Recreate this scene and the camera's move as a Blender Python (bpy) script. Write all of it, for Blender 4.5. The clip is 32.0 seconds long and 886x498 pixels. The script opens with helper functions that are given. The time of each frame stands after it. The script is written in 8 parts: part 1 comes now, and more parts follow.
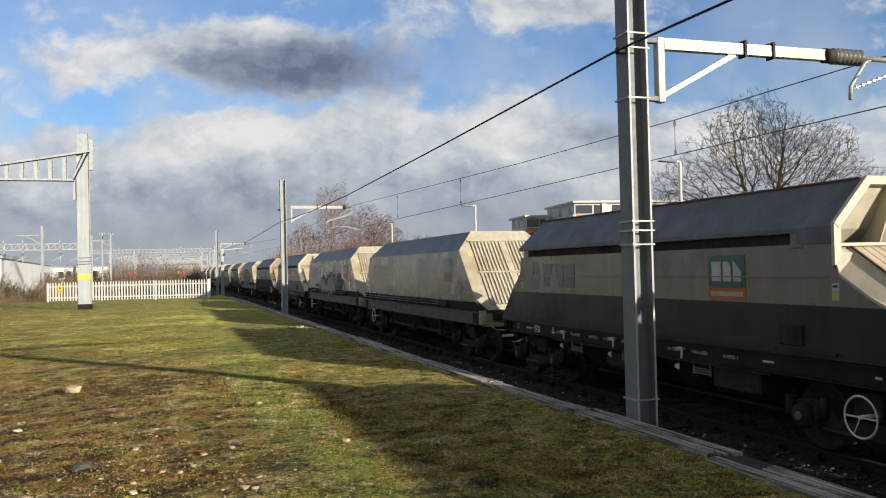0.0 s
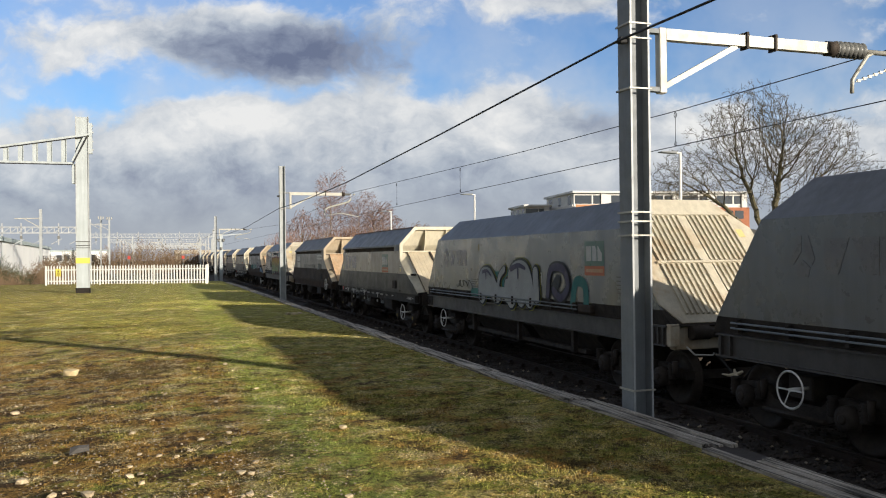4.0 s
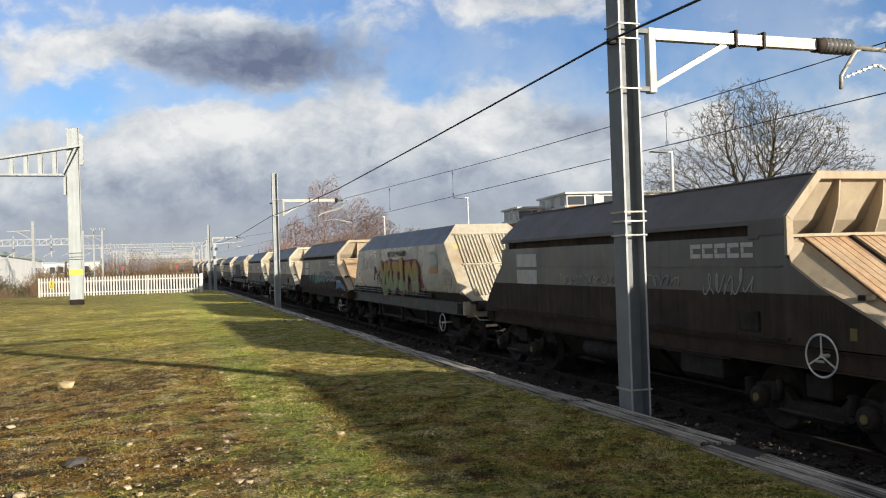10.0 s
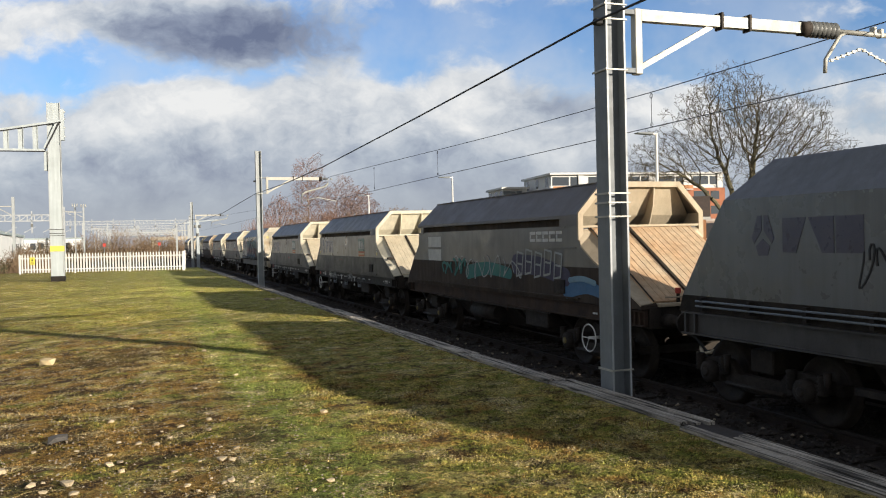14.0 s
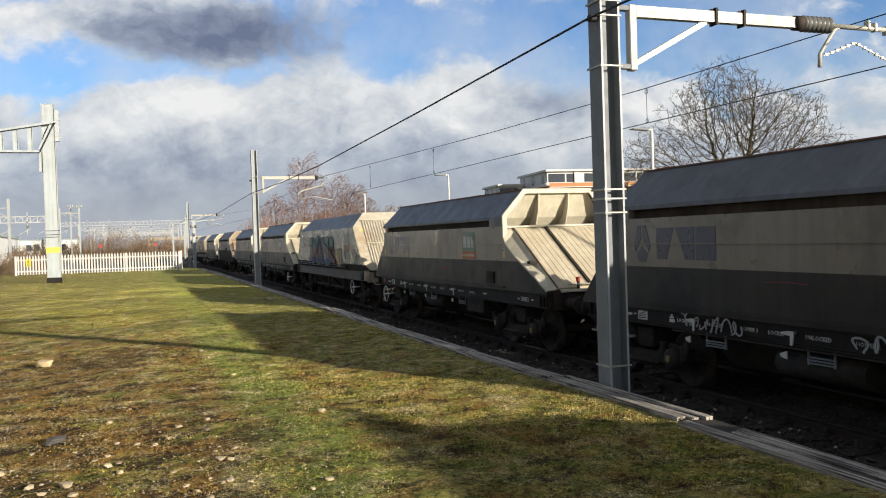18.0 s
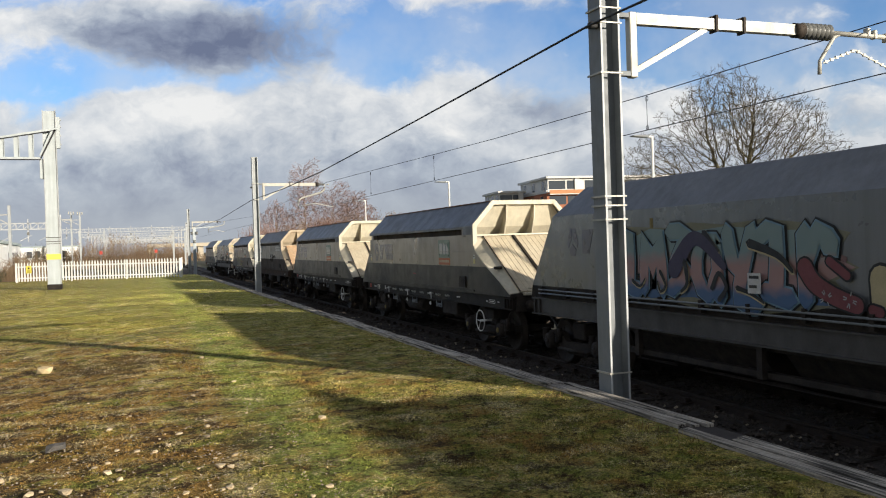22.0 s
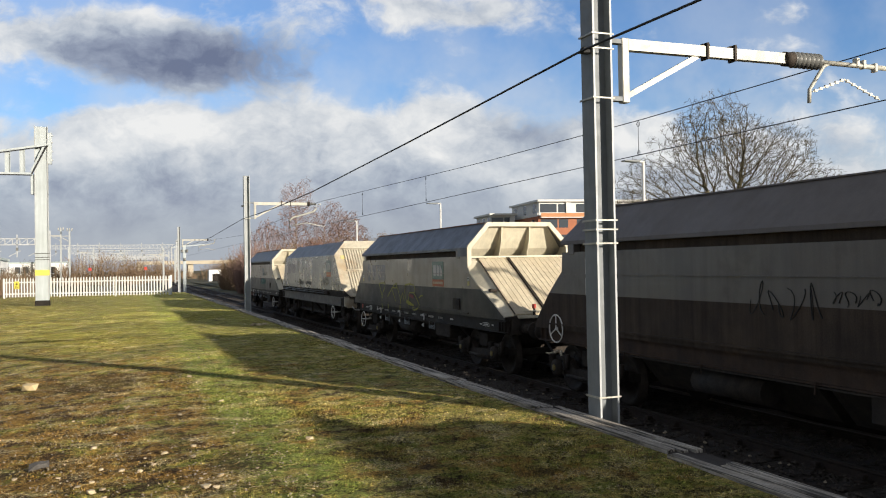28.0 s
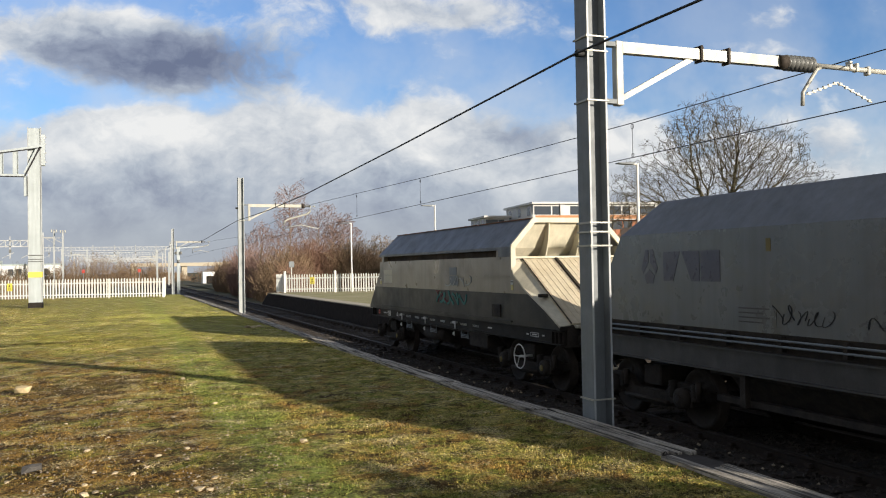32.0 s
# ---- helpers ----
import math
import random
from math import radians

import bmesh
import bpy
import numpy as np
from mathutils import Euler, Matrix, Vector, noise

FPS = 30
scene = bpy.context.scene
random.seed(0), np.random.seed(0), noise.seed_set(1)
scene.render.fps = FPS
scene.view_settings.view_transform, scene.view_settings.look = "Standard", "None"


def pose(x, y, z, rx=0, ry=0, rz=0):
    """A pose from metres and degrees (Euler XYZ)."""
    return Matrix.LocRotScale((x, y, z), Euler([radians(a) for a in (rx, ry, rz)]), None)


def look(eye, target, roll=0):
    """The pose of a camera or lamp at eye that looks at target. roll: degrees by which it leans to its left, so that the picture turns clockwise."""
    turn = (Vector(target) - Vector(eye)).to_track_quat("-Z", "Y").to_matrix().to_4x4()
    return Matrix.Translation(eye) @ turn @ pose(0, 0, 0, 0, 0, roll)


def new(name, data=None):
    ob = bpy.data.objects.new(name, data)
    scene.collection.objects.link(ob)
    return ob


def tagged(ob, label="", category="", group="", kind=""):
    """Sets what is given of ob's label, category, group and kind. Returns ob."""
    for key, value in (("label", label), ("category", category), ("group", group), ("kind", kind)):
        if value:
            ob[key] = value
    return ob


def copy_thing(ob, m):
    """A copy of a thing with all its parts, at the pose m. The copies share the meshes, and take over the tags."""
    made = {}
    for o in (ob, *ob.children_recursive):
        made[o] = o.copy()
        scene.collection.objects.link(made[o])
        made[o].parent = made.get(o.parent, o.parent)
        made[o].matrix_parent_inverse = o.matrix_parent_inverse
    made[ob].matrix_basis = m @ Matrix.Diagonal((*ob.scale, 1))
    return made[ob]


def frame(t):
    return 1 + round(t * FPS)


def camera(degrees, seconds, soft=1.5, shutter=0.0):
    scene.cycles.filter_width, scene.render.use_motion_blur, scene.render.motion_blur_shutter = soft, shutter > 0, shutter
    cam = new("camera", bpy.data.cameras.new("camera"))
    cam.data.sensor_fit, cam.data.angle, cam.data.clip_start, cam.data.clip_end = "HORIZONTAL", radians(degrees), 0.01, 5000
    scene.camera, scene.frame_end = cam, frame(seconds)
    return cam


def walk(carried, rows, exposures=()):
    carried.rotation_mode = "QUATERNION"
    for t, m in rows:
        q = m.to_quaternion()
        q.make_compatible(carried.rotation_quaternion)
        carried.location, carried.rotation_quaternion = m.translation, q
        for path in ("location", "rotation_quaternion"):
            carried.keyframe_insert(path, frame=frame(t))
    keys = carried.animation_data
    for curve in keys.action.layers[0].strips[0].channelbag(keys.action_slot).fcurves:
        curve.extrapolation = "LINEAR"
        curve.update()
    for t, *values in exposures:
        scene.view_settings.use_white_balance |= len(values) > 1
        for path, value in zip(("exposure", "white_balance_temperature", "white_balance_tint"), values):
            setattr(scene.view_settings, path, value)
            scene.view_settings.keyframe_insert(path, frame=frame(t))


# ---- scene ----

# The plan: x across the line, y along it (the train comes towards -y), z up; z = 0 is the grass of the old platform.
EYE = 1.7
TRACK_X, RAIL_Z = 8.7, -0.72
cam = camera(55.18, 32.0, soft=1.1)
walk(cam, [
    (0, pose(0, 0, EYE, 91.26, 1.35, -18.34)),
    (0.5, pose(0, 0, EYE, 91.38, 0.98, -18.28)),
    (1, pose(0, 0, EYE, 91.32, 1.14, -18.16)),
    (1.5, pose(0, 0, EYE, 91.02, 0.94, -18.16)),
    (2, pose(0, 0, EYE, 89.81, 0.55, -18.29)),
    (2.5, pose(0, 0, EYE, 90.42, 0.69, -18.46)),
    (3, pose(0, 0, EYE, 90.99, 0.75, -18.48)),
    (3.5, pose(0, 0, EYE, 90.47, 0.66, -18.50)),
    (5.5, pose(0, 0, EYE, 90.53, 0.38, -18.05)),
    (6, pose(0, 0, EYE, 90.23, 0.49, -18.02)),
    (6.5, pose(0, 0, EYE, 90.02, 0.34, -17.99)),
    (7, pose(0, 0, EYE, 90.13, 0.45, -18.01)),
    (7.5, pose(0, 0, EYE, 90.25, 0.72, -18.06)),
    (8, pose(0, 0, EYE, 90.01, 0.77, -18.12)),
    (8.5, pose(0, 0, EYE, 89.84, 0.80, -18.14)),
    (9, pose(0, 0, EYE, 89.97, 1.10, -18.17)),
    (9.5, pose(0, 0, EYE, 90.38, 1.63, -18.50)),
    (10, pose(0, 0, EYE, 90.72, 1.83, -18.83)),
    (10.5, pose(0, 0, EYE, 90.68, 1.73, -18.74)),
    (11, pose(0, 0, EYE, 90.79, 1.69, -18.08)),
    (11.5, pose(0, 0, EYE, 90.89, 1.84, -18.05)),
    (12, pose(0, 0, EYE, 90.28, 1.85, -19.32)),
    (12.5, pose(0, 0, EYE, 88.59, 1.16, -19.78)),
    (13, pose(0, 0, EYE, 88.70, 1.06, -19.78)),
    (13.5, pose(0, 0, EYE, 89.47, 1.26, -19.86)),
    (14, pose(0, 0, EYE, 89.32, 1.32, -19.90)),
    (14.5, pose(0, 0, EYE, 89.07, 1.49, -19.96)),
    (16.5, pose(0, 0, EYE, 89.03, 1.86, -20.06)),
    (17, pose(0, 0, EYE, 89.00, 1.86, -20.09)),
    (17.5, pose(0, 0, EYE, 89.06, 1.85, -20.12)),
    (18, pose(0, 0, EYE, 89.16, 1.86, -20.13)),
    (18.5, pose(0, 0, EYE, 89.28, 1.85, -20.12)),
    (19, pose(0, 0, EYE, 89.27, 1.79, -20.12)),
    (19.5, pose(0, 0, EYE, 89.24, 1.84, -20.07)),
    (20, pose(0, 0, EYE, 89.32, 1.89, -20.05)),
    (20.5, pose(0, 0, EYE, 89.46, 1.89, -20.08)),
    (21, pose(0, 0, EYE, 89.52, 1.84, -20.06)),
    (21.5, pose(0, 0, EYE, 89.57, 1.84, -20.07)),
    (22, pose(0, 0, EYE, 89.62, 1.85, -20.10)),
    (22.5, pose(0, 0, EYE, 89.66, 1.91, -20.14)),
    (23, pose(0, 0, EYE, 89.70, 1.92, -20.18)),
    (23.5, pose(0, 0, EYE, 89.88, 1.77, -20.23)),
    (24, pose(0, 0, EYE, 90.96, 1.06, -20.49)),
    (24.5, pose(0, 0, EYE, 91.39, 0.53, -20.66)),
    (25, pose(0, 0, EYE, 91.02, 0.84, -20.62)),
    (25.5, pose(0, 0, EYE, 91.34, 1.06, -20.61)),
    (27.5, pose(0, 0, EYE, 91.07, 1.10, -20.70)),
    (28, pose(0, 0, EYE, 91.06, 1.03, -20.72)),
    (28.5, pose(0, 0, EYE, 91.11, 1.00, -20.74)),
    (29, pose(0, 0, EYE, 91.35, 0.85, -20.80)),
    (29.5, pose(0, 0, EYE, 91.57, 0.76, -20.71)),
    (30, pose(0, 0, EYE, 91.48, 0.89, -20.69)),
    (30.5, pose(0, 0, EYE, 91.55, 1.01, -20.94)),
    (31, pose(0, 0, EYE, 91.46, 1.06, -21.10)),
    (31.5, pose(0, 0, EYE, 91.26, 1.03, -21.16)),
    (32, pose(0, 0, EYE, 91.20, 1.00, -21.10)),
], exposures=[(0.0, 0.31), (2.0, 0.34), (5.5, 0.44), (32.0, 0.46)])

# ---- light ----
SUN_EL, SUN_XY = radians(12.8), Vector((0.512, -0.859))
A0 = radians(20.1)
world = bpy.data.worlds.new("sky")
scene.world = world
world.use_nodes = True


class Graph:
    """Short names for building node trees."""
    def __init__(self, nt):
        self.N, self.L = nt.nodes, nt.links
        self.N.clear()

    def put(self, socket, v):
        if isinstance(v, (int, float)):
            socket.default_value = v
        elif isinstance(v, tuple):
            socket.default_value = v if len(socket.default_value) == len(v) else (*v, 1)
        else:
            self.L.new(v, socket)

    def op(self, kind, a, b=None, c=None, clamp=False):
        x = self.N.new("ShaderNodeMath")
        x.operation, x.use_clamp = kind, clamp
        for i, v in enumerate((a, b, c)):
            if v is not None:
                self.put(x.inputs[i], v)
        return x.outputs[0]

    def vec(self, kind, a, b):
        x = self.N.new("ShaderNodeVectorMath")
        x.operation = kind
        self.put(x.inputs[0], a), self.put(x.inputs[1], b)
        return x.outputs[0]

    def scaled(self, a, k):
        x = self.N.new("ShaderNodeVectorMath")
        x.operation = "SCALE"
        self.put(x.inputs[0], a), self.put(x.inputs["Scale"], k)
        return x.outputs[0]

    def fbm(self, at, scale, detail=6, rough=0.58, dist=0.0, colour=False):
        n = self.N.new("ShaderNodeTexNoise")
        for k, v in (("Scale", scale), ("Detail", detail), ("Roughness", rough), ("Distortion", dist)):
            n.inputs[k].default_value = v
        self.put(n.inputs["Vector"], at)
        return n.outputs["Color" if colour else "Fac"]

    def heads(self, at, scale, detail=3):
        """Rounded heads, as on a cauliflower: 1 in the middle of each, 0 between."""
        n = self.N.new("ShaderNodeTexVoronoi")
        n.feature, n.normalize = "SMOOTH_F1", True
        for k, v in (("Scale", scale), ("Detail", detail), ("Roughness", 0.5), ("Lacunarity", 2.1), ("Smoothness", 0.35)):
            n.inputs[k].default_value = v
        self.put(n.inputs["Vector"], at)
        return self.op("SUBTRACT", 1.0, n.outputs["Distance"])

    def span(self, v, lo, hi, a=0.0, b=1.0):
        r = self.N.new("ShaderNodeMapRange")
        r.interpolation_type = "SMOOTHSTEP"
        for i, x in enumerate((lo, hi, a, b)):
            r.inputs[i + 1].default_value = x
        self.put(r.inputs[0], v)
        return r.outputs[0]

    def ramp(self, v, stops):
        r = self.N.new("ShaderNodeValToRGB")
        e = r.color_ramp.elements
        while len(e) < len(stops):
            e.new(0.5)
        for i, (p, c) in enumerate(stops):
            e[i].position, e[i].color = p, (*c, 1)
        self.put(r.inputs[0], v)
        return r.outputs["Color"]

    def mix(self, f, a, b, how="MIX"):
        m = self.N.new("ShaderNodeMix")
        m.data_type, m.blend_type = "RGBA", how
        for k, v in ((0, f), (6, a), (7, b)):
            self.put(m.inputs[k], v)
        return m.outputs[2]

    def blob(self, uv, u, v, a, b):
        """1 in the middle of an ellipse, falling to 0 at its edge."""
        m = self.N.new("ShaderNodeMapping")
        m.inputs["Scale"].default_value, m.inputs["Location"].default_value = (1 / a, 1 / b, 1), (-u / a, -v / b, 0)
        self.put(m.inputs["Vector"], uv)
        g = self.N.new("ShaderNodeTexGradient")
        g.gradient_type = "SPHERICAL"
        self.put(g.inputs[0], m.outputs[0])
        return g.outputs["Fac"]

    def bearings(self, output):
        """Level plane coordinates about the way down the line: u to the right, v up; also the part ahead."""
        tc, sep = self.N.new("ShaderNodeTexCoord"), self.N.new("ShaderNodeSeparateXYZ")
        self.put(sep.inputs[0], tc.outputs[output])
        x, y, z = sep.outputs
        right = self.op("SUBTRACT", self.op("MULTIPLY", x, math.cos(A0)), self.op("MULTIPLY", y, math.sin(A0)))
        ahead = self.op("ADD", self.op("MULTIPLY", x, math.sin(A0)), self.op("MULTIPLY", y, math.cos(A0)))
        safe = self.op("MAXIMUM", ahead, 0.35 if output == "Generated" else 1.0)
        u, v = self.op("DIVIDE", right, safe), self.op("DIVIDE", z, safe)
        uv = self.N.new("ShaderNodeCombineXYZ")
        self.put(uv.inputs[0], u), self.put(uv.inputs[1], v)
        return u, v, uv.outputs[0], ahead, z


def sky_nodes(nt):
    """Clear blue winter sky ahead; overhead and behind it is mostly covered by broken cloud."""
    g = Graph(nt)
    sky = g.N.new("ShaderNodeTexSky")
    sky.sky_type, sky.sun_disc = "NISHITA", False
    sky.sun_elevation, sky.sun_rotation = SUN_EL, math.atan2(SUN_XY.x, SUN_XY.y)
    u, v, uv, ahead, z = g.bearings("Generated")
    col = g.mix(1.0, sky.outputs[0], (0.090, 0.127, 0.190), "MULTIPLY")
    big = g.fbm(uv, 5.5, 5)
    veil = g.op("MULTIPLY", g.span(big, 0.30, 0.68), g.span(v, 0.30, 0.10, 0.30, 0.85))
    col = g.mix(veil, col, (0.66, 0.70, 0.76))
    col = g.mix(g.span(v, 0.10, 0.0, 0.0, 0.8), col, (0.42, 0.455, 0.50))
    cover = g.ramp(z, [(0.30, (0.385, 0.39, 0.39)), (0.70, (0.23, 0.245, 0.27))])
    rest = g.op("MAXIMUM", g.span(ahead, 0.62, 0.25), g.span(z, 0.36, 0.55))
    col = g.mix(g.op("MULTIPLY", rest, g.op("MULTIPLY_ADD", big, 0.5, 0.62, clamp=True)), col, cover)
    bg, out = g.N.new("ShaderNodeBackground"), g.N.new("ShaderNodeOutputWorld")
    g.put(bg.inputs["Color"], col)
    bg.inputs["Strength"].default_value = 0.72
    g.put(out.inputs["Surface"], bg.outputs[0])


sky_nodes(world.node_tree)
sun = new("sun", bpy.data.lights.new("sun", "SUN"))
sun.data.energy, sun.data.angle, sun.data.color = 4.9, radians(0.6), (1.0, 0.905, 0.765)
sun_way = Vector((SUN_XY.x * math.cos(SUN_EL), SUN_XY.y * math.cos(SUN_EL), math.sin(SUN_EL)))
sun.matrix_world = look(sun_way * 200, (0, 0, 0))

# ---- clouds, which drift: a low bank far off, and nearer broken cumulus over it ----
# each swelling: place (u, v), half sizes, how much cloud it adds, how much it darkens
BANK = [(-0.15, 0.00, 1.10, 0.165, 1.5, 0.15), (-0.30, 0.12, 0.30, 0.10, 0.45, 0.0), (-0.335, 0.150, 0.10, 0.050, 0.40, -0.30), (-0.22, 0.165, 0.16, 0.055, 0.45, -0.14), (-0.10, 0.165, 0.12, 0.065, 0.45, -0.16),
        (-0.50, 0.155, 0.10, 0.05, 0.45, -0.22), (-0.30, 0.085, 0.40, 0.05, 0.2, 0.08), (0.035, 0.178, 0.070, 0.050, 0.85, -0.24), (0.12, 0.150, 0.11, 0.035, 0.60, 0.12), (0.03, 0.13, 0.16, 0.04, 0.4, -0.12),
        (0.25, 0.145, 0.08, 0.050, 0.60, -0.24), (0.18, 0.100, 0.10, 0.03, 0.3, -0.22), (0.42, 0.13, 0.20, 0.06, 0.4, -0.1), (-0.02, 0.05, 0.60, 0.05, 0.2, 0.04), (-0.44, 0.205, 0.16, 0.018, -0.5, 0.0)]
HEAP = [(-0.455, 0.270, 0.100, 0.060, 1.20, -0.22), (-0.375, 0.270, 0.08, 0.055, 0.70, 0.10), (-0.285, 0.258, 0.110, 0.052, 1.25, 0.36), (-0.215, 0.250, 0.085, 0.050, 0.70, 0.36), (-0.30, 0.305, 0.06, 0.025, 0.4, -0.30), (-0.21, 0.205, 0.12, 0.045, 0.60, 0.05),
        (-0.105, 0.240, 0.085, 0.050, 0.90, 0.28), (-0.32, 0.215, 0.10, 0.035, 0.40, 0.15), (0.00, 0.318, 0.17, 0.042, 1.15, -0.14), (0.10, 0.290, 0.10, 0.032, 0.80, -0.06),
        (0.40, 0.265, 0.14, 0.022, 0.45, -0.1), (0.50, 0.205, 0.10, 0.05, 0.6, -0.15), (-0.62, 0.25, 0.10, 0.05, 0.9, -0.2)]


def cloud_sheet(label, radius, swellings, bank):
    """A far arc of sky that carries drifting clouds, clear between them, lit from behind the viewer and above."""
    bm = bmesh.new()
    n, k = 40, 12
    rows = []
    for j in range(k + 1):
        el = radians(-0.4 + 31 * j / k)
        rows.append([bm.verts.new((radius * math.cos(el) * math.sin(A0 + radians(-48 + 96 * i / n)), radius * math.cos(el) * math.cos(A0 + radians(-48 + 96 * i / n)), radius * math.sin(el))) for i in range(n + 1)])
    for a, b in zip(rows, rows[1:]):
        for i in range(n):
            bm.faces.new((a[i], a[i + 1], b[i + 1], b[i])).smooth = True
    me = bpy.data.meshes.new("cloud_backdrop")
    bm.to_mesh(me)
    bm.free()
    m = bpy.data.materials.new("far_cloud_bank" if bank else "drifting_cloud")
    m.use_nodes = True
    g = Graph(m.node_tree)
    u, v, uv, ahead, z = g.bearings("Object")
    if not bank:
        uv = g.vec("ADD", uv, (3.7, 1.3, 0.0))
    flat = g.vec("MULTIPLY", uv, (1.0, 1.35, 1.0))
    warp = g.scaled(g.vec("SUBTRACT", g.fbm(flat, 7.0, 4, 0.6, colour=True), (0.5, 0.5, 0.5)), 0.075)
    at = g.vec("ADD", flat, warp)

    def relief(p):
        return g.op("ADD", g.op("MULTIPLY", g.fbm(p, 8.0 if bank else 9.0, 8, 0.60), 1.0), g.op("MULTIPLY", g.heads(p, 13.0 if bank else 11.0), 0.32))
    here, lit = relief(at), relief(g.vec("ADD", at, (0.012, 0.024, 0.0)))
    place = g.vec("ADD", uv, g.scaled(warp, 0.8))
    if not bank:
        place = g.vec("SUBTRACT", place, (3.7, 1.3, 0.0))
    amount, dark = None, None
    for su, sv, a, b, add, shade in swellings:
        f = g.blob(place, su, sv, a * 1.25, b * 1.25)
        amount = g.op("MULTIPLY", f, add) if amount is None else g.op("MULTIPLY_ADD", f, add, amount)
        if shade:
            dark = g.op("MULTIPLY", f, shade) if dark is None else g.op("MULTIPLY_ADD", f, shade, dark)
    thick = g.op("ADD", amount, g.op("MULTIPLY_ADD", here, 2.2 if bank else 2.5, -1.74 if bank else -2.14))
    alpha = g.span(thick, 0.0, 0.55 if bank else 0.62)
    if bank:
        alpha = g.op("MAXIMUM", alpha, g.span(v, 0.17, 0.07, 0.0, 0.96))
    # light on the heads, shade under and in the thick of them
    slope = g.op("SUBTRACT", here, lit)
    calm = g.span(v, 0.03, 0.14, 0.35, 1.0)
    body = g.op("MULTIPLY_ADD", g.op("MULTIPLY", slope, calm), 1.15, g.op("MULTIPLY_ADD", dark, -1.0, 0.585 if bank else 0.60))
    body = g.op("ADD", body, g.op("MULTIPLY", g.op("MULTIPLY_ADD", here, 1.0, -0.70), g.op("MULTIPLY", calm, 0.55)))
    edge = g.span(thick, 0.75, 0.05, 0.0, 0.12)
    col = g.ramp(g.op("ADD", body, edge, clamp=True), [(0.0, (0.150, 0.175, 0.265)), (0.30, (0.29, 0.33, 0.425)), (0.50, (0.455, 0.505, 0.58)), (0.72, (0.665, 0.695, 0.73)), (0.97, (0.88, 0.88, 0.87))])
    if bank:
        col = g.mix(g.span(v, 0.10, 0.0, 0.0, 0.85), col, (0.42, 0.455, 0.50))
    side = g.span(g.op("ABSOLUTE", u), 1.02, 0.75)
    alpha = g.op("MULTIPLY", g.op("MULTIPLY", alpha, side), 0.97 if bank else 0.95)
    out, mixer, clear, glow = g.N.new("ShaderNodeOutputMaterial"), g.N.new("ShaderNodeMixShader"), g.N.new("ShaderNodeBsdfTransparent"), g.N.new("ShaderNodeEmission")
    glow.inputs["Strength"].default_value = 0.72
    g.put(glow.inputs["Color"], col), g.put(mixer.inputs[0], alpha)
    g.put(mixer.inputs[1], clear.outputs[0]), g.put(mixer.inputs[2], glow.outputs[0])
    g.put(out.inputs["Surface"], mixer.outputs[0])
    me.materials.append(m)
    return tagged(new("cloud_backdrop", me), label, "cloud", kind="structure")


cloud_bank = cloud_sheet("far bank of grey and white cloud over the skyline", 3280.0, BANK, True)
clouds = cloud_sheet("drifting grey and white broken cumulus clouds", 3150.0, HEAP, False)

